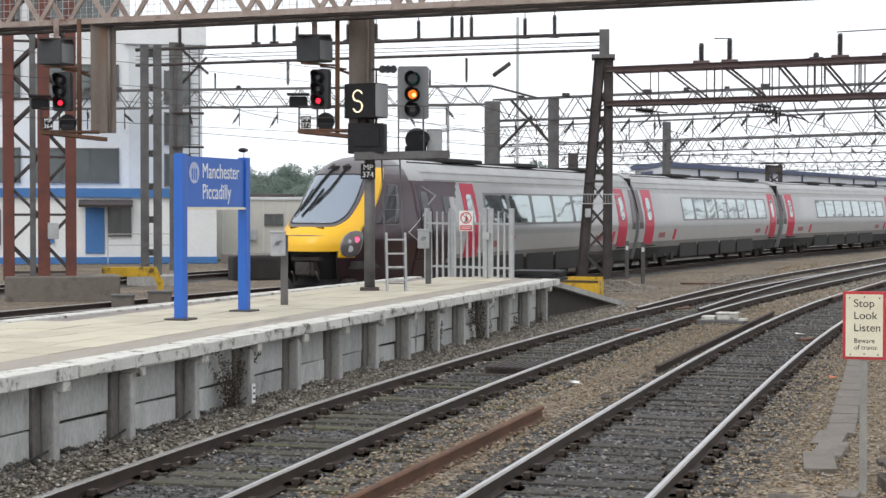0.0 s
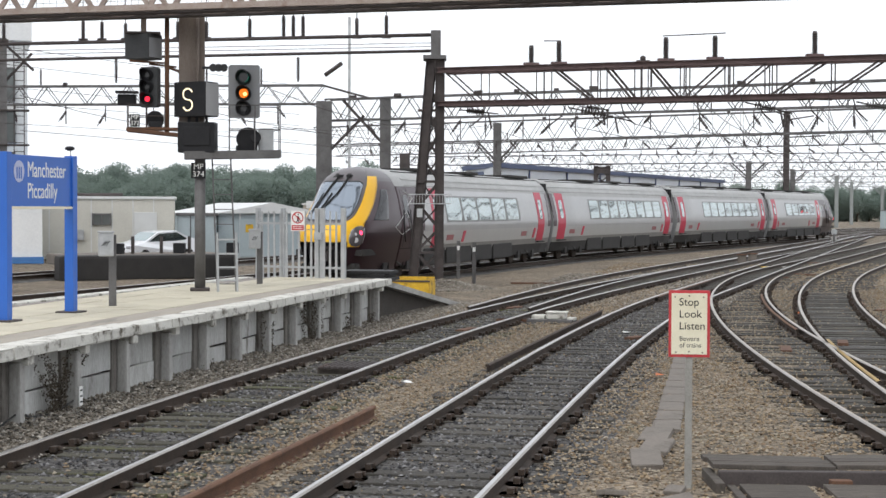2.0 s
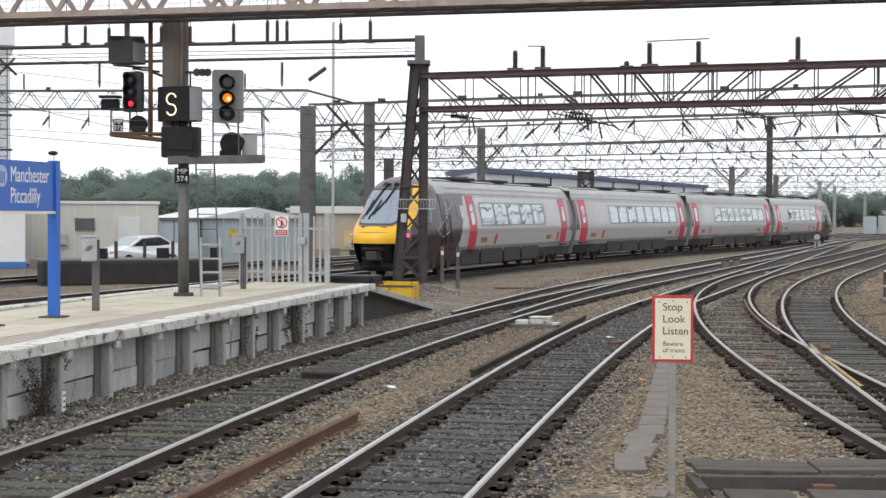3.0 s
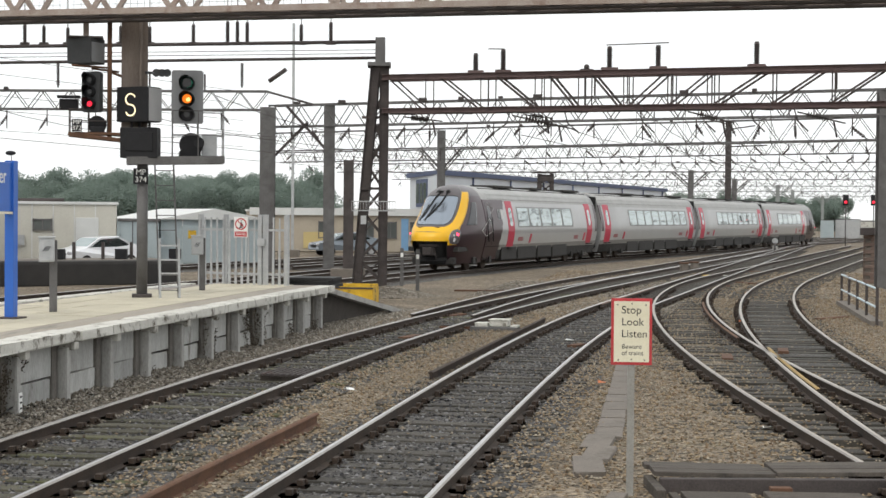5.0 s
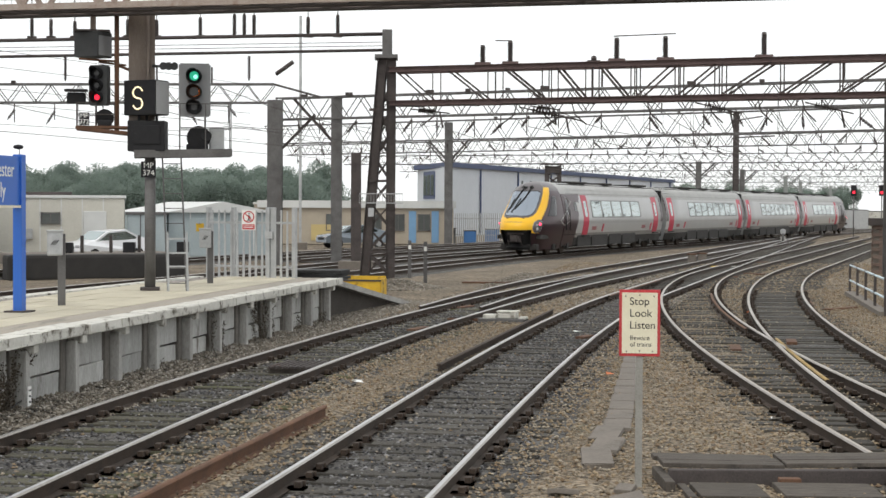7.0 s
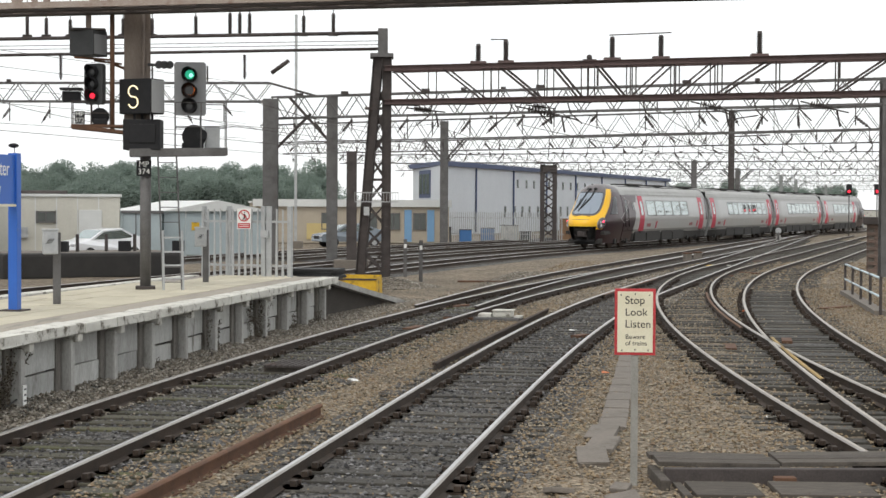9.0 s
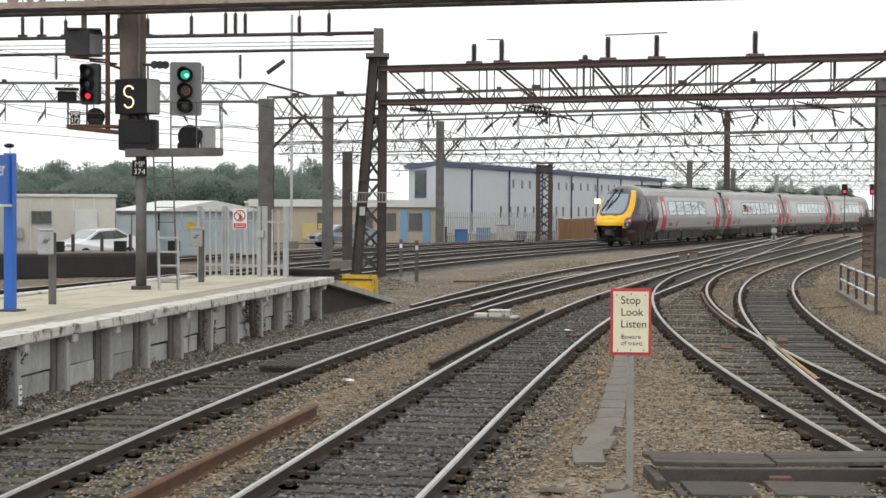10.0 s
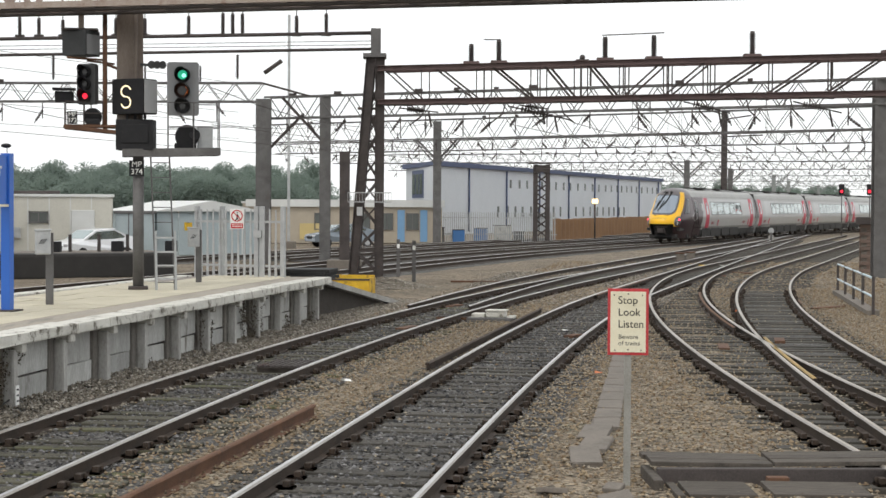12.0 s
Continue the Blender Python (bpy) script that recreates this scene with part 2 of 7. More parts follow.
def angle_bar(bm, a, b, w=0.08, t=0.012):
    """An L-section steel angle from a to b."""
    a, b = Vector(a), Vector(b)
    q = (b - a).to_track_quat("Y", "Z").to_matrix()
    x, z = q @ Vector((1, 0, 0)), q @ Vector((0, 0, 1))
    bar(bm, a + z * w / 2, b + z * w / 2, t, w)
    bar(bm, a + x * w / 2, b + x * w / 2, w, t)
    return bm


def channel(bm, a, b, w, h, t=0.015):
    """An I-section from a to b, w wide and h deep."""
    a, b = Vector(a), Vector(b)
    q = (b - a).to_track_quat("Y", "Z").to_matrix()
    z = q @ Vector((0, 0, 1))
    bar(bm, a, b, t, h - 2 * t)
    for k in (1, -1):
        bar(bm, a + z * k * (h - t) / 2, b + z * k * (h - t) / 2, w, t)
    return bm


def B():
    return bmesh.new()


def text_mesh(body, size, material, parent, m, name="lettering", align="LEFT", squeeze=1.0, depth=0.003):
    cu = bpy.data.curves.new(name, "FONT")
    cu.body, cu.size, cu.extrude, cu.align_x = body, size, depth, align
    tmp = new("tmp", cu)
    bpy.context.view_layer.update()
    me = bpy.data.meshes.new_from_object(tmp.evaluated_get(bpy.context.evaluated_depsgraph_get()))
    bpy.data.objects.remove(tmp)
    me.materials.clear()
    me.materials.append(material)
    me.transform(Matrix.Diagonal((squeeze, 1, 1, 1)))
    ob = new(name, me)
    ob.parent = parent
    ob.matrix_basis = m
    return ob


def rnd(a, b):
    return random.uniform(a, b)


# ---- ground ----
def spread(near, step, far, n):
    a = np.arange(near[0], near[1] + 0.01, step)
    lo = near[0] - np.geomspace(1, near[0] - far[0], n)[::-1]
    hi = near[1] + np.geomspace(1, far[1] - near[1], n)
    return np.concatenate([lo, a, hi])


def ground():
    xs, ys = spread((-12, 16), 0.35, (-1500, 1500), 14), spread((8, 60), 0.4, (-600, 3200), 16)
    verts, faces = [], []
    for y in ys:
        for x in xs:
            near = -12 < x < 16 and 8 < y < 60
            z = -0.175 + (0.03 * noise.noise((x * 0.5, y * 0.5, 0)) + 0.015 * noise.noise((x * 2, y * 2, 3)) if near else -0.02)
            if near:
                # the three dark beds lie in shallow troughs
                d = min(abs(x - poly(c, y, top)) for c, top in ((TRACK_A, 56), (TRACK_B, 48), (TRACK_E, 68)))
                z -= 0.06 * max(0.0, min(1.0, (1.6 - d) / 0.4))
            verts.append((x, y, z))
    n = len(xs)
    for j in range(len(ys) - 1):
        for i in range(n - 1):
            faces.append((j * n + i, j * n + i + 1, j * n + n + i + 1, j * n + n + i))
    me = bpy.data.meshes.new("ground")
    me.from_pydata(verts, [], faces)
    me.materials.append(BALLAST)
    tagged(new("ground", me), "brown stony railway ballast and earth yard", "ground", kind="structure")



# ---- tracks ----
def poly(c, y, top):
    """x of a cubic centre line in tens of metres, carried on straight past top."""
    q = min(y, top) / 10
    x = ((c[0] * q + c[1]) * q + c[2]) * q + c[3]
    if y > top:
        x += ((3 * c[0] * q + 2 * c[1]) * q + c[2]) * (y - top) / 10
    return x


KNOTS = (-20, 15, 45, 80, 130)
BENDS = (0.0, -0.0003, 0.0044, -0.0005, 0.0009)
LINE_C = []


def lay_line_c():
    """The departing train's line, walked in half metre steps both ways from its datum."""
    out = {}
    for sgn in (1, -1):
        x, y, h = -8.86, 37.40, 0.3086
        for i in range(0, 420 if sgn > 0 else 90):
            out[sgn * i] = (x, y, h)
            k = float(np.interp(sgn * i * 0.5, KNOTS, BENDS))
            h2 = h + sgn * k * 0.5
            x += sgn * 0.5 * math.sin((h + h2) / 2)
            y += sgn * 0.5 * math.cos((h + h2) / 2)
            h = h2
    LINE_C.extend(out[i] for i in sorted(out))


lay_line_c()


def on_c(s, off=0.0):
    """Place and heading on line C, s metres from its datum, off metres to its right."""
    q = (s + 44.5) * 2
    i = max(0, min(len(LINE_C) - 2, int(q)))
    f = q - i
    a, b = LINE_C[i], LINE_C[i + 1]
    x, y, h = (a[k] + (b[k] - a[k]) * f for k in range(3))
    return x + math.cos(h) * off, y - math.sin(h) * off, h


def cubic_line(c, y0, y1, top):
    pts, y = [], y0
    while y < y1:
        x = poly(c, y, top)
        d = (poly(c, y + 0.1, top) - poly(c, y - 0.1, top)) / 0.2
        pts.append((x, y, math.atan(d)))
        y += 0.5 * math.cos(math.atan(d))
    return pts


RAIL_SECTION = ((-0.07, -0.159), (-0.07, -0.148), (-0.012, -0.128), (-0.012, -0.04), (-0.035, -0.035), (-0.036, -0.016),
                (-0.02, 0.0), (0.02, 0.0), (0.036, -0.016), (0.035, -0.035), (0.012, -0.04), (0.012, -0.128), (0.07, -0.148), (0.07, -0.159))


def rail_mesh(pts, off, sect=RAIL_SECTION):
    bm = B()
    prev = None
    for x, y, h in pts:
        row = [bm.verts.new((x + math.cos(h) * (off + u), y - math.sin(h) * (off + u), w)) for u, w in sect]
        if prev:
            for i in range(len(sect) - 1):
                f = bm.faces.new((prev[i], prev[i + 1], row[i + 1], row[i]))
                f.material_index = 1 if i == 6 else 2 if i in (5, 7) else 0
                f.smooth = False
        else:
            bm.faces.new(row)
        prev = row
    bm.faces.new(prev)
    bmesh.ops.recalc_face_normals(bm, faces=bm.faces)
    return bm


def sleeper_data():
    bm = B()
    box(bm, (0, 0, -0.215), (2.6, 0.25, 0.13), bevel=0.012)
    ch = B()
    for k in (-1, 1):
        box(ch, (0, 0, -0.142), (0.34, 0.16, 0.03))
        box(ch, (k * 0.105, 0, -0.11), (0.06, 0.11, 0.07))
        rod(ch, (k * 0.145, 0.04, -0.13), (k * 0.145, 0.04, -0.075), 0.017, 6)
    moss = bm.copy()
    return mesh("sleeper", bm, SLEEPER), mesh("mossy_sleeper", moss, MOSSY), mesh("rail_chair", ch, RAIL_SIDE)


SLEEPER_MESH, MOSSY_MESH, CHAIR_MESH = sleeper_data()


def track(name, pts, label, sleepers=(), joined=(), gauge=0.753, head=RAIL_TOP, timber=SLEEPER_MESH):
    t = thing(name, label=label, category="railway track", kind="structure")
    for k in (-1, 1):
        part("rail", rail_mesh(pts, k * gauge), [RAIL_SIDE, head, RAIL_EDGE], t, "steel rail with a worn bright head")
    d = 0.0
    rest = B()
    for i in range(1, len(pts)):
        d += 0.5
        if d >= 0.66:
            d -= 0.66
            x, y, h = pts[i]
            q = Matrix.Translation((x + rnd(-0.03, 0.03), y + rnd(-0.02, 0.02), rnd(-0.012, 0.002))) @ Matrix.Rotation(-h + rnd(-0.02, 0.02), 4, "Z")
            if sleepers and sleepers[0] < y < sleepers[1]:
                s = part("sleeper", timber, None, t)
                s.matrix_basis = q
                for k in (-1, 1):
                    c = part("rail_chair", CHAIR_MESH, None, s)
                    c.matrix_basis = Matrix.Translation((k * gauge, 0, 0))
            elif joined and joined[0] < y < joined[1]:
                box(rest, q.translation + Vector((0, 0, -0.215)), (2.6, 0.25, 0.13), q.to_3x3())
    if rest.verts:
        tagged(part("sleepers", rest, SLEEPER, t), kind="stuff")
    else:
        rest.free()
    return t


TRACK_A = (-0.0072, 0.2971, 0.7142, -5.4892)
TRACK_A2 = (0.0165, -0.0496, 1.8852, -6.5698)
TRACK_B = (0.0292, -0.1092, 2.0325, -3.1636)
TRACK_D = (0.0186, 0.0886, -0.2203, 5.5076)
TRACK_E = (0.0089, 0.1422, 0.3876, 4.9891)
ground()
for nm, c, top, y0 in (("bed_platform", TRACK_A, 56, 6), ("bed_middle", TRACK_B, 48, 6), ("bed_crossing", TRACK_E, 68, 24)):
    bed_bm = B()
    last = None
    for x, y, h in cubic_line(c, y0, 62, top):
        row = [bed_bm.verts.new((x + math.cos(h) * u, y - math.sin(h) * u, -0.176 + dz)) for u, dz in ((-1.45, -0.02), (-1.1, -0.005), (-0.4, 0.0), (0.4, 0.0), (1.1, -0.005), (1.45, -0.02))]
        if last:
            for i in range(5):
                bed_bm.faces.new((last[i], last[i + 1], row[i + 1], row[i]))
        last = row
    bmesh.ops.recalc_face_normals(bed_bm, faces=bed_bm.faces)
    tagged(new("track_" + nm, mesh(nm, bed_bm, OILY)), "dark oily ballast bed under the track", "track bed", kind="structure")
track("track_platform", cubic_line(TRACK_A, 4, 150, 56), "platform track with bright rails on dark oily ballast", (12, 60), (60, 130), timber=MOSSY_MESH)
track("track_platform_branch", cubic_line(TRACK_A2, 40, 170, 66), "branch track leaving the platform track at points", (), (46, 120))
track("track_middle", cubic_line(TRACK_B, 4, 150, 48), "middle track with bright rails on grey ballast", (12, 55), (55, 130))
track("track_curved", cubic_line(TRACK_D, 4, 150, 68), "curving track with bright worn rails", (12, 58), (58, 130), head=RAIL_DULL)
track("track_crossing", cubic_line(TRACK_E, 4, 150, 68), "curving track crossing its neighbour at a frog", (12, 50), (50, 130), head=RAIL_DULL)
track("track_departure", [on_c(s) for s in np.arange(-30, 200, 0.5)], "main line on which the train leaves", (), (20, 150))
for k, nm, s0 in ((4.1, "track_goods", -30), (8.6, "track_siding", 38), (12.6, "track_outer", -30)):
    track(nm, [on_c(s, -k) for s in np.arange(s0, 190, 0.5)], "parallel main line seen beyond the platform", (), (20, 150))

for k, nm, s0 in ((0, "bed_departure", -28), (4.1, "bed_goods", -28), (8.6, "bed_siding", 38), (12.6, "bed_outer", -28)):
    bed_bm = B()
    last = None
    for s in np.arange(s0, 120, 1.0):
        x, y, h = on_c(s, -k)
        wide = 2.6 if k == 4.1 else 1.7
        row = [bed_bm.verts.new((x + math.cos(h) * u, y - math.sin(h) * u, z)) for u, z in ((-wide, -0.21), (0.3 - wide, -0.163), (1.3, -0.163), (1.7, -0.2))]
        if last:
            for i in range(3):
                bed_bm.faces.new((last[i], last[i + 1], row[i + 1], row[i]))
        last = row
    bmesh.ops.recalc_face_normals(bed_bm, faces=bed_bm.faces)
    tagged(new("track_" + nm, mesh(nm, bed_bm, OILY)), "dark oily ballast bed under the main line", "track bed", kind="structure")


# ---- platform ----
PM = pose(-1.26, 36.0, 0, 0, 0, -11.16)
PH = 0.86


def back_x(y):
    """Platform's back edge in its own space; y is minus the way from its end."""
    return -3.42 + y * 0.052


def platform():
    p = thing("platform", PM, "station platform end with white coping and buff paving slabs", "platform", kind="structure")
    bm = B()
    y0 = -36.0
    v = [bm.verts.new(c) for c in ((-0.44, 0, -0.3), (-0.44, y0, -0.3), (back_x(y0) + 0.1, y0, -0.3), (back_x(0) + 0.1, 0, -0.3))]
    w = [bm.verts.new((q.co.x, q.co.y, PH - 0.03)) for q in v]
    bm.faces.new(w)
    for i in range(4):
        bm.faces.new((v[i], v[(i + 1) % 4], w[(i + 1) % 4], w[i]))
    bmesh.ops.recalc_face_normals(bm, faces=bm.faces)
    part("core", bm, ASPHALT, p)
    # tarmac band behind the coping
    part("tarmac_band", box(B(), (-0.62, -18, PH - 0.02), (0.55, 36, 0.03)), BAND, p)
    # coping blocks, uneven, with chipped edges
    y = 0.0
    i = 0
    while y > -34:
        ln = rnd(1.0, 1.55)
        bm = B()
        box(bm, (0, 0, 0), (0.38, ln - 0.012, 0.14), bevel=0.018)
        for q in bm.verts:
            q.co += Vector((rnd(-0.008, 0.008), rnd(-0.004, 0.004), rnd(-0.006, 0.006)))
        o = part("coping_block", bm, COPING, p)
        o.matrix_basis = pose(-0.16 + rnd(-0.012, 0.012), y - ln / 2, PH - 0.065 + rnd(-0.008, 0.008), 0, rnd(-0.6, 0.6), rnd(-0.3, 0.3))
        y -= ln
    # back edge stones
    for i in range(24):
        bm = box(B(), (0, 0, 0), (0.3, 1.42, 0.12), bevel=0.015)
        o = part("edge_stone", bm, COPING, p)
        o.matrix_basis = pose(back_x(-i * 1.43 - 0.7) + 0.12, -i * 1.43 - 0.7, PH - 0.055 + rnd(-0.005, 0.005), 0, 0, -3)
    # piers, corbels and panels
    pier, corb = B(), B()
    # pier wider than its face: the dark margins paint shade on both sides
    box(pier, (-0.05, -0.02, 0.24), (0.16, 0.34, 1.05), bevel=0.02)
    flange = mesh("pier_face", box(B(), (0.1, 0.03, 0.18), (0.15, 0.13, 0.95), bevel=0.03), CONC)
    box(corb, (0.03, 0, PH - 0.19), (0.26, 0.15, 0.11), bevel=0.02)
    pm, cm = mesh("pier", pier, DARKCONC), mesh("corbel", corb, COPING)
    for i in range(22):
        y = -0.75 - i * 1.56
        o = part("pier", pm, None, p)
        o.matrix_basis = pose(-0.26, y, 0, 0, 0, rnd(-1, 1))
        o = part("pier_face", flange, None, p)
        o.matrix_basis = pose(-0.26, y, 0, 0, 0, rnd(-1, 1))
        o = part("corbel", cm, None, p)
        o.matrix_basis = pose(-0.17, y + 0.1, 0, 0, 0, rnd(-3, 3))
        for z, hgt in ((0.5, 0.445), (0.03, 0.445)):
            bm = box(B(), (0, 0, 0), (0.07, 1.25, hgt), bevel=0.012)
            o = part("wall_panel", bm, PANEL, p)
            o.matrix_basis = pose(-0.31 + rnd(-0.02, 0.02), y - 0.79, z + rnd(-0.01, 0.01), rnd(-0.8, 0.8), rnd(-0.8, 0.8), rnd(-0.9, 0.9))
    # black cable looped along the wall's foot, white distance tags on two piers
    cable = B()
    pts = [Vector((-0.15, -0.75 - i * 0.39, 0.06 - 0.09 * abs(math.sin(math.pi * i / 4)) + rnd(-0.015, 0.015))) for i in range(40, 81)]
    for a, b in zip(pts, pts[1:]):
        rod(cable, a, b, 0.012, 6)
    part("cable", cable, RUBBER_CABLE, p, "thin black cable along the wall")
    for i in (14, 10):
        tag = part("distance_tag", box(B(), (-0.075, -0.72 - i * 1.56, 0.1), (0.012, 0.1, 0.24), bevel=0.004), WHITE, p, "small white tag")
        bars = B()
        for k in range(3):
            box(bars, (-0.066, -0.72 - i * 1.56, 0.03 + 0.07 * k), (0.006, 0.05, 0.02))
        part("tag_bars", bars, BLACK, tag)
    # paving slabs
    slab = mesh("paving_slab", box(B(), (0, 0, 0), (0.576, 0.876, 0.05), bevel=0.01), PAVER)
    for j in range(36):
        for i in range(8):
            x = -1.2 - i * 0.6
            y = -0.4 - j * 0.9 + (0.45 if i % 2 else 0)
            if x - 0.32 < back_x(y) + 0.28 or j >= 30:
                continue
            o = part("paving_slab", slab, None, p)
            o.matrix_basis = pose(x, y, PH - 0.025 + rnd(-0.004, 0.004), rnd(-0.2, 0.2), rnd(-0.2, 0.2), 0)
    bm = B()
    v = [bm.verts.new(c) for c in ((-0.9, -27.5, PH - 0.002), (-0.9, -36, PH - 0.002), (back_x(-36) + 0.27, -36, PH - 0.002), (back_x(-27.5) + 0.27, -27.5, PH - 0.002))]
    bm.faces.new(v)
    part("near_paving", bm, PAVER, p)


platform()


UNDER_EARTH = mat("dark_wet_earth", (0.06, 0.05, 0.042), 0.95, col2=(0.03, 0.026, 0.022), scale=3, fine=30, bump=0.8)


def ramp():
    """Timber-edged ramp that falls from the platform end to the ballast."""
    r = thing("platform_ramp", PM, "dark sloping ramp of earth and timber at the platform end", "ramp", kind="structure")
    bm = B()
    a = [(-0.32, 0.02, PH - 0.05), (-3.3, 0.02, PH - 0.05), (-2.9, 6.5, -0.2), (0.0, 7.2, -0.2)]
    t = [bm.verts.new(c) for c in a]
    b = [bm.verts.new((x, y, -0.3)) for x, y, z in a]
    bm.faces.new(t)
    for i in range(4):
        bm.faces.new((t[i], t[(i + 1) % 4], b[(i + 1) % 4], b[i]))
    bmesh.ops.recalc_face_normals(bm, faces=bm.faces)
    part("slope", bm, UNDER_EARTH, r)
    part("edge_board", bar(B(), (-0.2, 0.05, PH - 0.1), (0.12, 7.3, -0.15), 0.16, 0.12), CONC, r, "sloping concrete edging board")


ramp()

# the platform on which the camera stands, out of view, and its shelter behind
box_bm = box(B(), (1.25, -6, 0.28), (3.4, 24, 1.16), bevel=0.02)
viewer = new("viewing_platform", mesh("viewing_platform", box_bm, CONC))
tagged(viewer, "grey concrete platform under the viewer", "platform", kind="structure")


# ---- the train ----
SILVER = mat("silver_train_paint", (0.46, 0.46, 0.46), 0.3, 0.4, col2=(0.40, 0.40, 0.40), scale=0.8, fine=8, bump=0.02, world_space=False)
SILVER_LOW = mat("darker_grey_train_paint", (0.26, 0.255, 0.24), 0.45, 0.25, col2=(0.19, 0.185, 0.175), scale=0.9, fine=8, bump=0.03, world_space=False)
PALE = mat("pale_grey_train_band", (0.53, 0.53, 0.52), 0.35, 0.3, col2=(0.47, 0.47, 0.46), scale=0.8, bump=0.02, world_space=False)
ROOF = mat("light_grey_train_roof", (0.44, 0.44, 0.43), 0.5, 0.2, col2=(0.33, 0.33, 0.32), scale=1.2, bump=0.05, world_space=False)
MAROON = mat("dark_maroon_brown_paint", (0.034, 0.014, 0.020), 0.3, 0.1, col2=(0.026, 0.012, 0.017), scale=0.9, bump=0.02, world_space=False, spec=0.35)
CABGREY = mat("brown_grey_cab_paint", (0.046, 0.023, 0.030), 0.28, 0.2, col2=(0.062, 0.036, 0.044), scale=0.9, bump=0.02, world_space=False)
NOSEYELLOW = mat("yellow_train_nose", (0.88, 0.50, 0.012), 0.35, col2=(0.83, 0.45, 0.012), scale=1.0, bump=0.01, world_space=False)
DOORRED = mat("crimson_train_door", (0.52, 0.018, 0.06), 0.4, col2=(0.45, 0.015, 0.052), scale=1.0, bump=0.02, world_space=False)
FADED = mat("faded_crimson_mark", (0.36, 0.12, 0.13), 0.4, bump=0)
UNDER = mat("sooty_underframe", (0.035, 0.032, 0.03), 0.8, col2=(0.02, 0.019, 0.018), scale=2, world_space=False)
BANDGREY = mat("grey_glazing_band", (0.2, 0.205, 0.2), 0.4, 0.1, col2=(0.16, 0.165, 0.16), scale=1.0, bump=0.02, world_space=False)
SURROUND = mat("grey_brown_screen_surround", (0.13, 0.115, 0.12), 0.35, 0.1, col2=(0.1, 0.09, 0.095), scale=1.0, bump=0.02, world_space=False)
RUBBER = mat("black_rubber", (0.015, 0.015, 0.016), 0.7, bump=0.03)
GLASS = bpy.data.materials.new("reflective_train_glass")
GLASS.use_nodes = True
gb = GLASS.node_tree.nodes["Principled BSDF"]
gb.inputs["Base Color"].default_value = (0.40, 0.46, 0.46, 1)
gb.inputs["Roughness"].default_value, gb.inputs["Metallic"].default_value = 0.05, 0.85
gw = GLASS.node_tree.nodes.new("ShaderNodeTexNoise")
gw.inputs["Scale"].default_value = 0.55
gw.inputs["Detail"].default_value = 0.6
gc = GLASS.node_tree.nodes.new("ShaderNodeTexCoord")
gp = GLASS.node_tree.nodes.new("ShaderNodeBump")
gp.inputs["Strength"].default_value, gp.inputs["Distance"].default_value = 0.4, 0.08
GLASS.node_tree.links.new(gc.outputs["Object"], gw.inputs["Vector"])
GLASS.node_tree.links.new(gw.outputs["Fac"], gp.inputs["Height"])
GLASS.node_tree.links.new(gp.outputs[0], gb.inputs["Normal"])
gb.inputs["Specular IOR Level"].default_value = 0.9
SCREEN = bpy.data.materials.new("windscreen_glass")
SCREEN.use_nodes = True
gb = SCREEN.node_tree.nodes["Principled BSDF"]
gb.inputs["Base Color"].default_value = (0.29, 0.33, 0.38, 1)
gb.inputs["Roughness"].default_value, gb.inputs["Metallic"].default_value = 0.08, 0.7
DARKPANE = mat("dark_tinted_glass", (0.035, 0.035, 0.04), 0.12, 0.2, col2=(0.05, 0.05, 0.055), scale=0.8, bump=0, world_space=False)
LAMPGLASS = mat("grey_lamp_glass", (0.17, 0.155, 0.16), 0.15, 0.3, col2=(0.12, 0.11, 0.115), scale=6, bump=0, world_space=False)
DULLGLASS = mat("dull_window_glass", (0.10, 0.115, 0.11), 0.15, 0.3, col2=(0.16, 0.17, 0.165), scale=0.8, bump=0)
TAIL = glow("red_tail_light", (1.0, 0.03, 0.08), 5.0)
LENS = mat("clear_lamp_lens", (0.6, 0.6, 0.62), 0.15, 0.3, bump=0)

PROFILE_Z = (0.42, 0.75, 1.1, 1.5, 1.8, 2.1, 2.75, 3.15, 3.42, 3.62, 3.74, 3.80)
PROFILE_X = (1.10, 1.18, 1.27, 1.35, 1.37, 1.345, 1.215, 1.10, 0.95, 0.72, 0.42, 0.0)


def half_width(z):
    return float(np.interp(z, PROFILE_Z, PROFILE_X))


def side_sheet(y0, y1, z0, z1, off, side, lean=0.0, nz=6, round_=0.0):
    """A panel that follows the body's side, off metres proud of it."""
    bm = B()
    rows = []
    for i in range(nz + 1):
        z = z0 + (z1 - z0) * i / nz
        dy = lean * (z - z0)
        r = round_ if i in (0, nz) else 0.0
        rows.append([bm.verts.new((side * (half_width(z) + o), yy, z)) for o, yy in
                     ((off, y0 + dy + r), (off, y1 + dy - r), (-0.03, y1 + dy - r), (-0.03, y0 + dy + r))])
    for a, b in zip(rows, rows[1:]):
        for k in range(4):
            bm.faces.new((a[k], a[(k + 1) % 4], b[(k + 1) % 4], b[k]))
    bm.faces.new(rows[0])
    bm.faces.new(rows[-1])
    bmesh.ops.recalc_face_normals(bm, faces=bm.faces)
    return bm


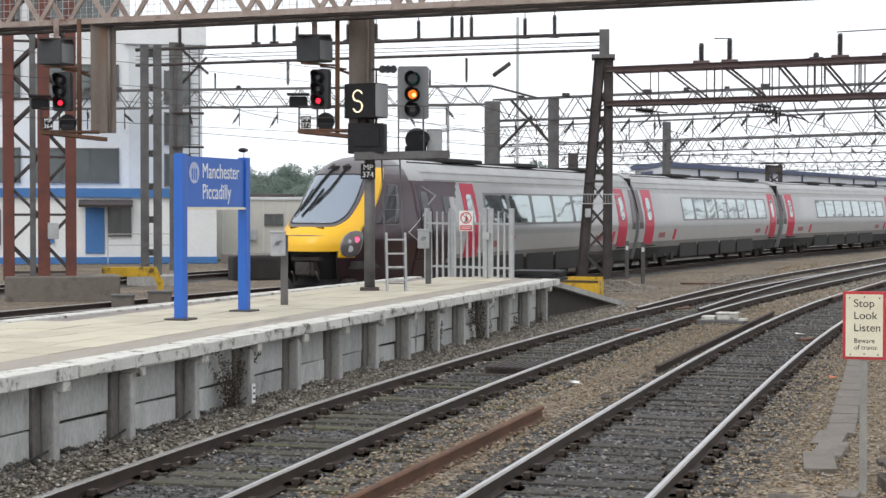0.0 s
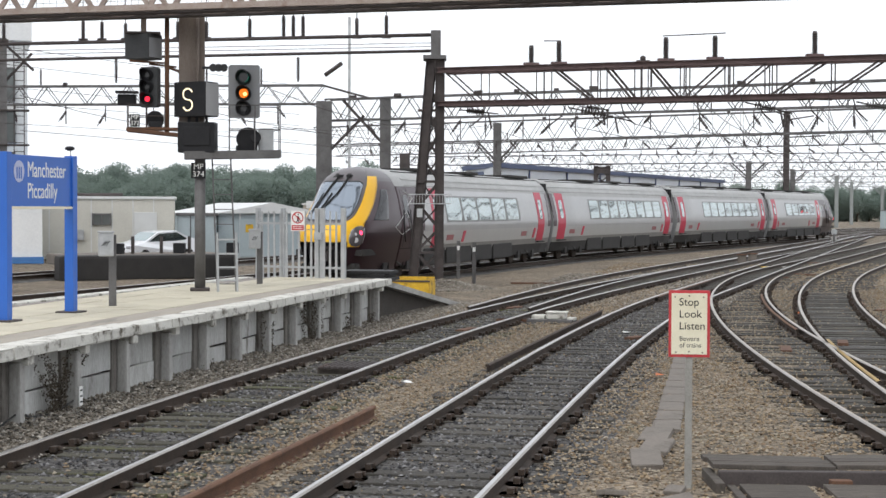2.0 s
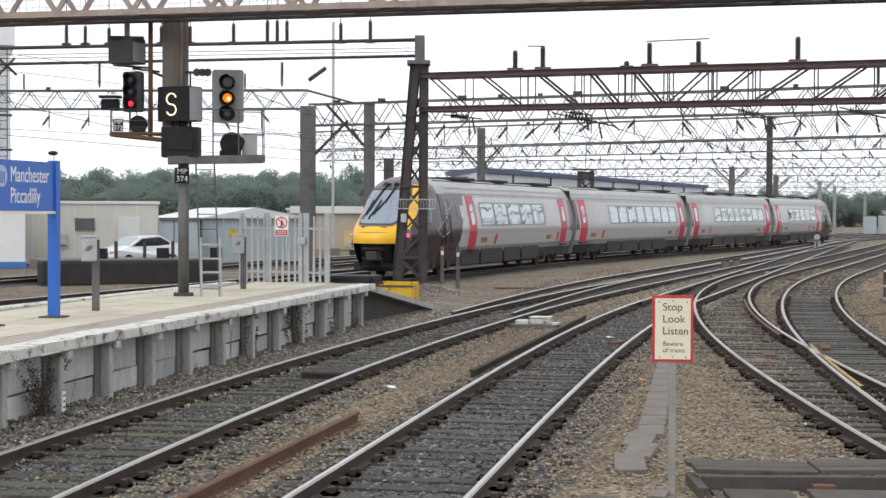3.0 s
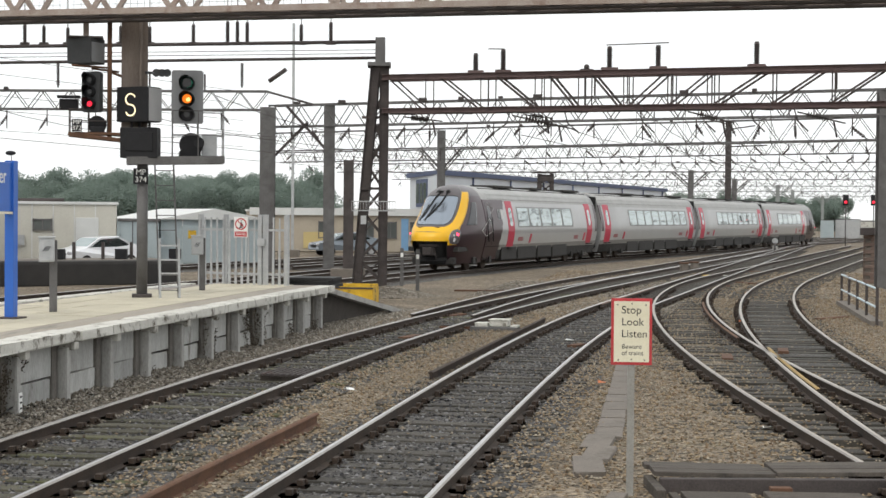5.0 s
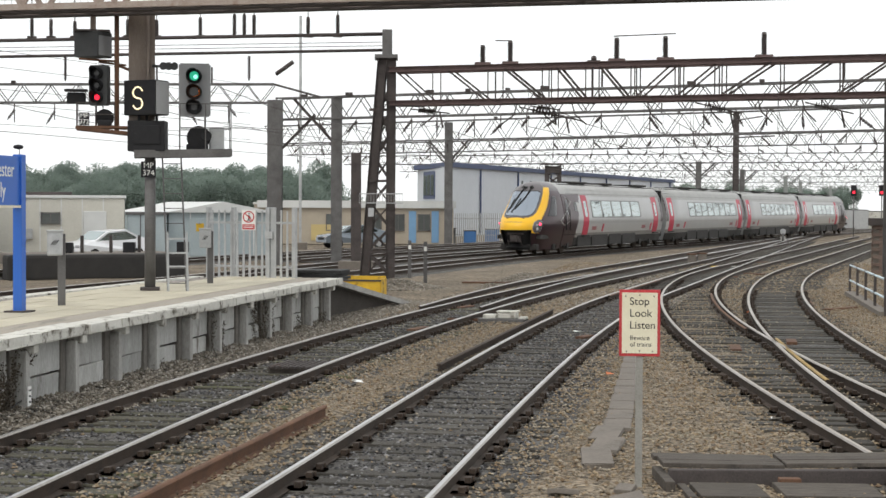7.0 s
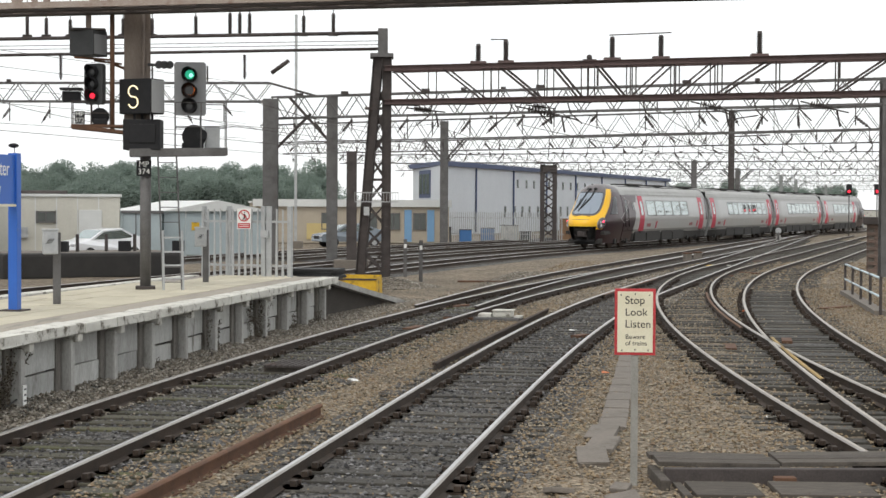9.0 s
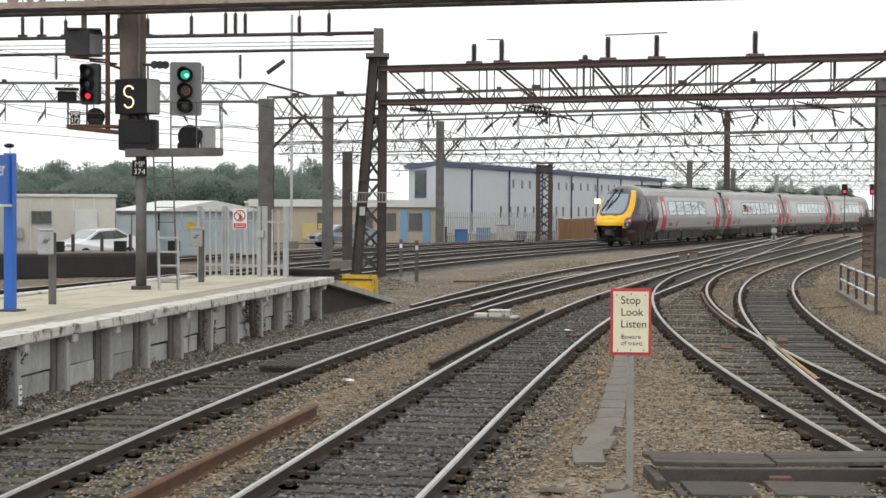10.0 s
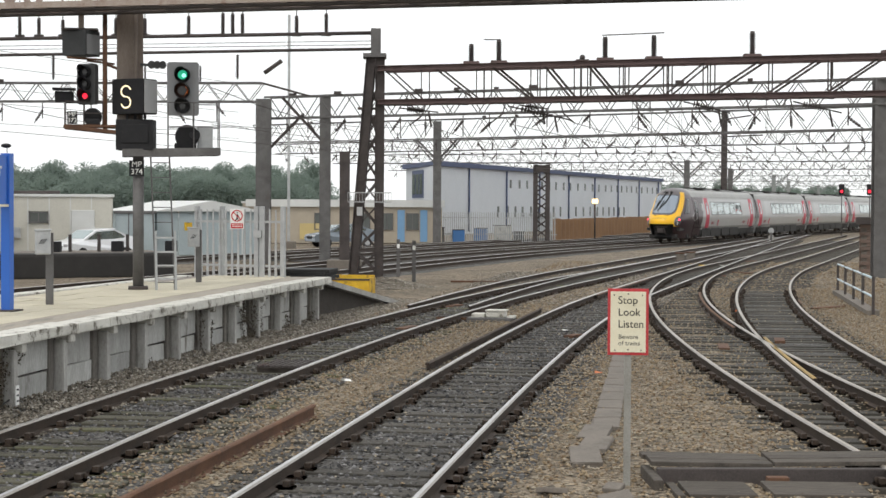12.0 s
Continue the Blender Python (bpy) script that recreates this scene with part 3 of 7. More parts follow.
def body_shell(y0, y1, cab):
    """Silver tube of the car; cab: the first metres are dark."""
    bm = B()
    zs = [0.42, 0.6, 0.85, 0.88, 1.08, 1.3, 1.58, 1.62, 1.9, 2.2, 2.5, 2.8, 3.0, 3.15, 3.3, 3.42, 3.55, 3.65, 3.72, 3.77, 3.80]
    if cab:
        zs = sorted(set(zs) | {round(1.62 + 0.09 * i, 3) for i in range(17)})
    sect = [(half_width(z), z) for z in zs] + [(-half_width(z), z) for z in reversed(zs[:-1])]
    ys = [y0] + (list(np.arange(4.0, 7.4, 0.12)) if cab else []) + list(np.linspace(y0 + 3.5, y1, 14))
    ys = sorted(y for y in set(ys) if y0 <= y <= y1)
    prev = None
    for y in ys:
        row = [bm.verts.new((x, y, z)) for x, z in sect]
        if prev:
            for i in range(len(sect) - 1):
                f = bm.faces.new((prev[i], prev[i + 1], row[i + 1], row[i]))
                c = f.calc_center_median()
                mi = 2 if c.z > 3.05 else 3 if c.z < 1.05 else 1 if c.z < 1.6 else 0
                if cab and c.z <= 3.2 and c.y < 5.75 + 0.28 * c.z + 0.12 * max(0.0, c.z - 1.4) ** 2:
                    mi = 4 if c.z < 1.62 else 5
                # strip below 0.86 painted sooty dark to stand for the shadowed underframe
                if c.z < 0.86 and mi == 3:
                    mi = 6
                f.material_index = mi
                f.smooth = True
        else:
            bm.faces.new(row)
        prev = row
    bm.faces.new(prev)
    bmesh.ops.recalc_face_normals(bm, faces=bm.faces)
    return bm


NOSE_Z = (0.32, 0.6, 0.95, 1.2, 1.5, 1.7, 1.9, 2.2, 2.5, 2.8, 3.0, 3.15, 3.3, 3.45, 3.55, 3.65, 3.72, 3.77, 3.80)
NOSE_Y = (0.25, -0.08, -0.28, -0.36, -0.33, -0.21, 0.02, 0.46, 0.84, 1.1, 1.26, 1.40, 1.56, 1.76, 1.92, 2.14, 2.38, 2.68, 3.0)
NOSE_END = 3.8


def nose_point(a, z, out=0.0):
    """A point of the streamlined nose; a: degrees round from its middle, -90 to 90."""
    yf = float(np.interp(z, NOSE_Z, NOSE_Y))
    w = half_width(z) + out
    s, c = math.sin(radians(a)), math.cos(radians(a))
    return Vector((w * math.copysign(abs(s) ** 0.76, s), NOSE_END - (NOSE_END - yf + out) * max(c, 0) ** 0.76, z))


def nose_band(lo, hi, z0, z1, out, na=14, nz=14, thick=0.03):
    """A sheet on the nose between two angles that change with height."""
    bm = B()
    rows = []
    for j in range(nz + 1):
        # rows crowd towards both ends, where the corners are round
        z = z0 + (z1 - z0) * (0.5 - 0.5 * math.cos(math.pi * j / nz))
        a, b = lo(z), hi(z)
        rows.append([bm.verts.new(nose_point(a + (b - a) * i / na, z, out)) for i in range(na + 1)])
    for p, q in zip(rows, rows[1:]):
        for i in range(na):
            f = bm.faces.new((p[i], p[i + 1], q[i + 1], q[i]))
            f.smooth = True
    bmesh.ops.recalc_face_normals(bm, faces=bm.faces)
    bmesh.ops.solidify(bm, geom=list(bm.faces), thickness=thick)
    return bm


def rounded(half0, half1, z0, z1, r0, r1):
    """Half angle of a rounded panel: half0 at its foot, half1 at its head, corner heights r0 and r1."""
    def f(z):
        a = half0 + (half1 - half0) * (z - z0) / (z1 - z0)
        if z < z0 + r0:
            k = (z0 + r0 - z) / r0
            a *= 0.62 + 0.38 * math.sqrt(max(0.0, 1 - k * k))
        if z > z1 - r1:
            k = (z - z1 + r1) / r1
            a *= 0.7 + 0.3 * math.sqrt(max(0.0, 1 - k * k))
        return a
    return f


def nose_shell():
    """The dark shell under the yellow panels, hollow round the coupler."""
    bm = B()
    zs = sorted(set(list(NOSE_Z) + [0.45, 1.1, 1.3, 1.32, 1.6, 2.05, 2.35, 2.65, 2.95, 3.4]))
    angs = [-90 + 180 * i / 120 for i in range(121)]
    prev = None
    for z in zs:
        row = []
        for a in angs:
            p = nose_point(a, z)
            if 0.5 < z < 1.31 and abs(a) < 31:
                p.y += 0.42
            row.append(bm.verts.new(p))
        if prev:
            for i in range(120):
                f = bm.faces.new((prev[i], prev[i + 1], row[i + 1], row[i]))
                a = abs((angs[i] + angs[i + 1]) / 2)
                zc = (z + prev[0].co.z) / 2
                f.material_index = 0 if zc < 1.33 and a < 33 else 1 if zc < 1.62 else 2 if zc < 3.3 and a > 40 else 3
                f.smooth = not (zc < 1.33 and a < 33)
        prev = row
    bmesh.ops.recalc_face_normals(bm, faces=bm.faces)
    return bm


def side_line(pts, side, w=0.022, off=0.008):
    """A thin painted line through (y, z) points of the body's side."""
    bm = B()
    for (ya, za), (yb, zb) in zip(pts, pts[1:]):
        for i in range(4):
            q = [(ya + (yb - ya) * f, za + (zb - za) * f) for f in (i / 4, (i + 1) / 4)]
            bar(bm, *[(side * (half_width(z) + off), y, z) for y, z in q], w, w)
    return bm


def bogie(parent, y):
    bm = B()
    for k in (-1, 1):
        box(bm, (k * 1.0, y, 0.55), (0.14, 3.3, 0.24), bevel=0.03)
        for dy in (-1.15, 1.15):
            box(bm, (k * 1.08, y + dy, 0.42), (0.2, 0.34, 0.3), bevel=0.03)
            rod(bm, (k * 1.05, y + dy * 0.62, 0.35), (k * 1.05, y + dy * 0.62, 0.75), 0.09, 10)
        rod(bm, (k * 1.1, y - 0.3, 0.65), (k * 1.1, y + 0.5, 0.45), 0.05, 8)
    box(bm, (0, y, 0.6), (1.9, 0.6, 0.25))
    b = part("bogie", bm, UNDER, parent, "sooty steel bogie frame")
    for dy in (-1.15, 1.15):
        w = B()
        for k in (-1, 1):
            rod(w, (k * 0.69, y + dy, 0.39), (k * 0.82, y + dy, 0.39), 0.39, 28)
            rod(w, (k * 0.66, y + dy, 0.39), (k * 0.69, y + dy, 0.39), 0.42, 28)
        rod(w, (-0.7, y + dy, 0.39), (0.7, y + dy, 0.39), 0.08, 8)
        part("wheelset", w, RAIL_SIDE, b)


def car(length, cab, doors, windows, label):
    """A coach in its own space: front end at y = 0, rails at z = 0."""
    c = thing("train_carriage", label=label, category="train carriage", group="carriages of the train")
    y0, y1 = (NOSE_END, length - 0.35) if cab else (0.35, length - 0.35)
    part("body", body_shell(y0, y1, cab), [SILVER, PALE, ROOF, SILVER_LOW, MAROON, CABGREY, UNDER], c)
    for side in (-1, 1):
        for d0, d1 in doors:
            d = part("door", side_sheet(d0, d1, 0.98, 3.12, 0.012, side, round_=0.0), DOORRED, c, "crimson sliding passenger door")
            part("door_window", side_sheet((d0 + d1) / 2 - 0.24, (d0 + d1) / 2 + 0.24, 1.95, 2.8, 0.02, side, round_=0.05), GLASS, d)
            part("door_step", box(B(), (side * 1.33, (d0 + d1) / 2, 0.93), (0.12, d1 - d0, 0.05)), UNDER, d)
        wn0, wn1, count = windows
        pitch = (wn1 - wn0) / count
        part("window_band", side_sheet(wn0 - 0.12, wn1 + 0.05, 1.88, 2.86, 0.006, side, round_=0.06), BANDGREY, c, "grey glazing band")
        for i in range(count):
            a = wn0 + i * pitch
            part("window", side_sheet(a + 0.02, a + pitch - 0.24, 1.95, 2.8, 0.012, side, round_=0.05), GLASS, c, "reflective sealed window")
        for d0, d1 in doors:
            e = d1 + 0.7 if d1 < length / 2 else d0 - 2.6
            part("livery_mark", side_sheet(e, e + 0.8, 1.22, 1.42, 0.008, side), FADED, c, "small faded livery mark")
            part("livery_mark", side_sheet(e + 0.9, e + 1.7, 1.22, 1.42, 0.008, side), PALE, c, "small pale livery mark")
            part("livery_mark", side_sheet(e + 1.85, e + 2.15, 1.12, 1.55, 0.008, side, lean=0.3), DOORRED, c, "crimson arrow livery mark")
    # skirts and gear below the floor
    u = B()
    box(u, (0, length / 2, 0.95), (2.3, length - 1.2, 0.2))
    part("underframe", u, UNDER, c)
    for a, b in ((5.9, 8.3), (8.5, 11.6), (11.9, 14.4), (14.6, 17.4)):
        part("equipment_case", box(B(), (0, (a + b) / 2 + (0.6 if cab else 0), 0.66), (2.5, b - a, 0.62), bevel=0.05), UNDER, c, "sooty underfloor equipment case")
    bogie(c, 3.9)
    bogie(c, length - 3.9)
    # roof gear
    for a, b, x in ((length * 0.3, length * 0.42, 0), (length * 0.55, length * 0.62, 0), (length * 0.8, length * 0.93, 0)):
        part("roof_pod", box(B(), (x, (a + b) / 2, 3.80), (1.25, b - a, 0.12), bevel=0.04), UNDER, c, "dark roof equipment pod")
    for side in (-1, 1):
        part("cantrail", side_sheet(y0 + (1.0 if cab else 0.1), y1 - 0.1, 3.40, 3.46, 0.02, side, nz=1), ROOF, c)
        part("gutter", side_sheet(y0 + (1.0 if cab else 0.1), y1 - 0.1, 3.17, 3.2, 0.015, side, nz=1), SILVER_LOW, c)
    ends = ((length - 0.36, -1),) if cab else ((0.36, 1), (length - 0.36, -1))
    for side in (-1, 1):
        for ye, k in ends:
            a, b = sorted((ye + k * 0.04, ye + k * 0.5))
            part("end_panel", side_sheet(a, b, 1.6, 3.1, 0.006, side, lean=-0.08 * k), CABGREY, c, "brown-grey panel beside the gangway")
    for x in (-0.62, -0.3, 0.3, 0.62):
        z = float(np.interp(abs(x), PROFILE_X[::-1], PROFILE_Z[::-1]))
        part("roof_rib", bar(B(), (x, y0 + 0.9, z + 0.012), (x, y1 - 0.2, z + 0.012), 0.04, 0.035), UNDER, c)
    # gangway
    for yy in ((length - 0.18,) if cab else (0.18, length - 0.18)):
        g = B()
        for k in range(3):
            box(g, (0, yy - 0.12 + k * 0.12, 2.1), (2.0, 0.07, 2.9), bevel=0.03)
        part("gangway_bellows", g, RUBBER, c, "black rubber gangway bellows")
    if cab:
        part("nose", nose_shell(), [RUBBER, MAROON, CABGREY, SURROUND], c, "streamlined dark nose shell with a grey dome")
        edge = lambda z: 48 + 16.0 * max(0.0, z - 1.9) / 1.5
        part("yellow_front", nose_band(lambda z: -edge(z), edge, 1.31, 3.47, 0.008, 40, 26), NOSEYELLOW, c, "yellow nose panel framing the windscreen")
        for k in (-1, 1):
            part("yellow_cheek", nose_band(lambda z: k * 33, lambda z: k * (51 - 4 * (1.34 - z) / 0.2), 1.14, 1.33, 0.006, 6, 3), NOSEYELLOW, c, "yellow lower corner of the nose")
        su = rounded(30, 48, 1.93, 3.74, 0.3, 0.004)
        part("screen_surround", nose_band(lambda z: -su(z), su, 1.93, 3.74, 0.016, 26, 26), SURROUND, c, "grey-brown dome and surround of the windscreen")
        gl = rounded(26, 37, 2.03, 3.26, 0.28, 0.12)
        ws = part("windscreen", nose_band(lambda z: -gl(z), gl, 2.03, 3.26, 0.024, 22, 20), SCREEN, c, "raked windscreen reflecting the sky")
        gs = rounded(27.2, 38.2, 1.99, 3.3, 0.28, 0.12)
        part("screen_seal", nose_band(lambda z: -gs(z), gs, 1.99, 3.3, 0.02, 22, 20), RUBBER, ws)
        part("nose_handle", rod(B(), nose_point(-14, 1.9, 0.05), nose_point(14, 1.9, 0.05), 0.018, 6), RUBBER, c)
        for k in (-1, 1):
            part("hood_vent", nose_band(lambda z: k * 6, lambda z: k * 13, 3.42, 3.56, 0.022, 4, 3), UNDER, c)
            qw0 = lambda z: k * (58 + 8 * max(0.0, z - 2.05))
            part("cab_side_window", nose_band(qw0, lambda z: k * 77, 2.0, 3.02, 0.01, 6, 10), DARKPANE, c, "dark cab quarter window")
            bulge = lambda z: max(0.0, 1 - abs((z - 1.49) / 0.33) ** 2.6) ** 0.4
            part_lo, part_hi = (lambda z: k * (43.5 - 8.5 * bulge(z))), (lambda z: k * (43.5 + 7 * bulge(z)))
            h = part("lamp_cluster", nose_band(part_lo, part_hi, 1.165, 1.815, 0.03, 8, 14, 0.05), LAMPGLASS, c, "grey glazed lamp housing with a lit red tail lamp")
            part("lamp_bezel", nose_band(lambda z: k * (43.5 - 9.6 * bulge(z)), lambda z: k * (43.5 + 8 * bulge(z)), 1.14, 1.84, 0.018, 8, 14), SIGGREY, h, "grey lamp surround")
            for a, z, r, m, nm in ((46, 1.60, 0.062, TAIL, "tail_lamp"), (42, 1.37, 0.085, LENS, "head_lamp"), (40.5, 1.56, 0.05, LENS, "marker_lamp")):
                p = nose_point(a * k, z, 0.035)
                n = (p - nose_point(a * k, z, -0.05)).normalized()
                part(nm, rod(B(), p - n * 0.05, p + n * 0.012, r, 18), m, h)
            w = B()
            for a0, z0, a1, z1, wd in ((k * 6 - 12, 2.35, k * 6 + 4, 3.48, 0.03), (k * 6 - 9, 2.5, k * 6 + 6, 3.48, 0.02), (k * 6 - 16, 2.2, k * 6 - 8, 2.9, 0.035)):
                for i in range(6):
                    q = [nose_point(a0 + (a1 - a0) * f, z0 + (z1 - z0) * f, 0.06) for f in (i / 6, (i + 1) / 6)]
                    bar(w, q[0], q[1], wd, 0.025)
            box(w, nose_point(k * 6 + 5, 3.46, 0.05), (0.16, 0.2, 0.09))
            part("wiper", w, RUBBER, c)
            for y in (4.15, 4.85):
                part("cab_door_seam", side_sheet(y, y + 0.03, 1.05, 3.05, 0.004, k), RUBBER, c)
                part("grab_rail", rod(B(), (k * 1.42, y - 0.1, 1.25), (k * 1.36, y - 0.1, 2.35), 0.022, 6), RUBBER, c)
            part("cab_door_window", side_sheet(4.3, 4.72, 2.05, 2.85, 0.01, k, round_=0.05), DARKPANE, c, "dark cab door window")
            part("side_pane", side_sheet(5.75, 6.2, 2.25, 2.72, 0.01, k, round_=0.04), DARKPANE, c, "small dark side window")
            part("data_panel", side_sheet(6.25, 6.6, 2.25, 2.72, 0.01, k), PALE, c, "pale notice panel")
            part("livery_outline", side_line(((3.2, 1.75), (4.45, 2.3), (4.75, 1.72), (3.9, 1.5), (3.2, 1.75)), k), PALE, c, "thin pale outline of an arrow mark")
            part("livery_outline", side_line(((4.5, 3.0), (5.3, 2.75), (4.7, 2.5)), k), PALE, c, "thin pale outline of an arrow mark")
            part("skirt_seam", side_sheet(NOSE_END, 6.2, 1.0, 1.03, 0.006, k, nz=1), RUBBER, c)
        co = B()
        box(co, (0, 0.2, 0.86), (0.5, 0.6, 0.34), bevel=0.05)
        box(co, (0, -0.12, 0.88), (0.40, 0.22, 0.32), bevel=0.04)
        rod(co, (0.1, -0.26, 0.92), (0.1, -0.1, 0.92), 0.08, 14)
        rod(co, (-0.1, -0.25, 0.86), (-0.1, -0.1, 0.86), 0.06, 14)
        box(co, (0, 0.1, 1.12), (0.8, 0.34, 0.10), bevel=0.02)
        for x in (-0.34, 0.34):
            rod(co, (x, 0.1, 0.55), (x, -0.12, 0.8), 0.03, 8)
        part("coupler", co, OLDSTEEL, c, "sooty automatic coupler")
        part("valance", box(B(), (0, 0.75, 0.45), (1.9, 0.5, 0.32), bevel=0.08), UNDER, c)
    return c


END_LABEL = "silver end carriage with yellow nose, crimson doors and red tail lamps"
MID_LABEL = "silver intermediate train carriage with crimson doors"
rear_car = car(24.4, True, ((7.2, 8.2), (21.8, 22.9)), (8.9, 18.9, 5), END_LABEL)
mid_car = car(22.4, False, ((1.05, 2.15), (20.25, 21.35)), (6.1, 19.6, 8), MID_LABEL)
mid_car_2 = copy_thing(mid_car, Matrix.Identity(4))
front_car = copy_thing(rear_car, Matrix.Identity(4))
tagged(front_car, "silver leading carriage at the train's far end, dark cab away")
NOSE_S = ((0, 3.5), (0.5, 6.5), (1, 9.6), (1.5, 12.75), (2, 16.0), (2.5, 19.35), (3, 22.6), (5, 34.7), (5.5, 37.7), (6, 40.7), (6.5, 43.8),
          (7, 46.9), (9, 59.4), (9.5, 62.5), (10, 65.6), (10.5, 68.7), (11, 71.75), (11.5, 74.85), (12, 77.95))


def car_pose(s0, length, reverse):
    x0, y0, _ = on_c(s0 + 3.9)
    x1, y1, _ = on_c(s0 + length - 3.9)
    h = math.degrees(math.atan2(x1 - x0, y1 - y0))
    d = Vector((x1 - x0, y1 - y0, 0)).normalized()
    p = Vector((x0, y0, 0)) - d * 3.9
    if reverse:
        p = p + d * length
        return pose(p.x, p.y, 0.0, 0, 0, -h + 180)
    return pose(p.x, p.y, 0.0, 0, 0, -h)


# ---- signals ----
def facing(x, y, z=0.0, extra=0.0):
    """A pose at a place whose -y side faces the viewer's platform."""
    return pose(x, y, z, 0, 0, -math.degrees(math.atan2(x, y)) + extra)


S_PLACE = (-4.59, 30.43)
HOODS = []


def hood(parent, c, r, lens, yaw, material=BLACK):
    """A lens in a deep black hood, facing -y turned by yaw."""
    m = Matrix.Translation(c) @ Matrix.Rotation(radians(yaw), 4, "Z")
    bm = B()
    n = 18
    for i in range(n):
        a0, a1 = -0.35 * math.pi + 1.7 * math.pi * i / n, -0.35 * math.pi + 1.7 * math.pi * (i + 1) / n
        for ri in (r, r * 1.08):
            q = [bm.verts.new(m @ Vector((math.cos(a) * ri, yy, math.sin(a) * ri))) for a, yy in
                 ((a0, -0.02), (a1, -0.02), (a1, -0.11 - 0.13 * max(0, math.sin(a1))), (a0, -0.11 - 0.13 * max(0, math.sin(a0))))]
            bm.faces.new(q)
    rod(bm, m @ Vector((0, 0.01, 0)), m @ Vector((0, -0.03, 0)), r * 1.02, 20)
    h = part("lamp_hood", bm, material, parent)
    part("lens", rod(B(), m @ Vector((0, -0.03, 0)), m @ Vector((0, -0.045, 0)), r * 0.46, 20), lens, parent)


def head_plate(w, h, t=0.05):
    bm = box(B(), (0, 0, 0), (w, t, h))
    es = [e for e in bm.edges if abs(e.verts[0].co.y - e.verts[1].co.y) > t * 0.5]
    bmesh.ops.bevel(bm, geom=es, offset=0.025, segments=3, affect="EDGES")
    return bm


LETTER_DOT = mesh("lamp_dot", rod(B(), (0, -0.006, 0), (0, 0.002, 0), 0.0145, 10), PALELIGHT)
DARKLENS = mat("unlit_lens", (0.02, 0.02, 0.022), 0.2, bump=0)


def plate(parent, lines, x, z, w, h, y=-0.2, yaw=0):
    p = part("number_plate", box(B(), (0, 0, 0), (w, 0.02, h), bevel=0.004), BLACK, parent, "black plate with white characters")
    p.matrix_basis = pose(x, y, z, 0, 0, yaw)
    n = len(lines)
    for i, s in enumerate(lines):
        text_mesh(s, h * 0.5, WHITE, p, pose(0, -0.012, h * (0.5 - (i + 0.86) / n * 0.94), 90, 0, 0), align="CENTER")


def walkway_rail(parent, x0, x1, z0, z1, y0, y1, mt):
    for x in (x0, (x0 + x1) / 2, x1):
        for y in (y0, y1):
            part("guard_post", bar(B(), (x, y, z0), (x, y, z1), 0.018), mt, parent)
    for z in (z0 + (z1 - z0) * 0.5, z1):
        for a, b in (((x0, y0, z), (x1, y0, z)), ((x0, y1, z), (x1, y1, z)), ((x1, y0, z), (x1, y1, z))):
            part("guard_rail", bar(B(), a, b, 0.018), mt, parent)


def left_arm(s):
    """Left hand signal head with its housing, plate and rusty staging, hung beside the wide leg."""
    hb = part("equipment_housing", box(B(), (0, 0, 0), (0.52, 0.45, 0.46), bevel=0.02), DARKGREY, s, "dark grey steel housing")
    hb.matrix_basis = pose(-1.05, 0.02, 5.36, 0, 0, -34)
    # added panel, lighter than the housing, paints its right side as lit
    part("side_sheet", box(B(), (0.263, 0.0, -0.02), (0.01, 0.38, 0.36)), SIGGREY, hb, "grey panel painting the side as lit")
    part("canopy", box(B(), (-1.05, 0.0, 5.61), (0.62, 0.5, 0.03)), OLDSTEEL, s)
    hd = part("signal_head", head_plate(0.36, 0.74, 0.14), DARKGREY, s, "dark grey three-lamp signal head showing red")
    hd.matrix_basis = pose(-0.93, -0.05, 4.62, 0, 0, -26)
    for z, mt in ((4.84, DARKLENS), (4.62, DARKLENS), (4.40, REDLIGHT)):
        hood(hd, (0, -0.07, z - 4.62), 0.105, mt, 0)
    bm = B()
    rod(bm, (-0.84, -0.1, 4.02), (-0.84, 0.2, 4.08), 0.17, 16, 0.12)
    box(bm, (-0.84, 0.0, 3.93), (0.26, 0.3, 0.12), bevel=0.03)
    part("subsidiary_lamp", bm, BLACK, s)
    bm = box(B(), (-1.36, 0.25, 4.4), (0.34, 0.3, 0.2), bevel=0.03)
    box(bm, (-1.36, 0.2, 4.54), (0.42, 0.4, 0.03))
    part("rear_head", bm, BLACK, s, "back of another signal head")
    bm = B()
    box(bm, (-0.8, 0.1, 3.86), (1.1, 0.55, 0.04))
    for y in (-0.16, 0.36):
        bar(bm, (-1.36, y, 3.84), (-0.1, y, 3.72), 0.045, 0.06)
    part("staging", bm, RUST, s, "rusty steel staging")
    walkway_rail(s, -1.34, -0.66, 3.88, 4.3, -0.15, 0.36, OLDSTEEL)
    bm = rod(B(), (-0.62, -0.12, 3.8), (-0.62, -0.12, 6.0), 0.045, 10)
    rod(bm, (-0.62, -0.06, 5.0), (-0.2, 0.1, 4.85), 0.025, 8)
    rod(bm, (-0.95, -0.05, 5.05), (-0.45, -0.02, 5.0), 0.02, 8)
    rod(bm, (-1.3, -0.1, 5.1), (-0.62, -0.12, 5.06), 0.02, 8)
    part("conduit", bm, RUST, s)
    part("hanger", box(B(), (-1.05, 0.05, 5.8), (0.1, 0.1, 0.45)), BEAMPAINT, s)


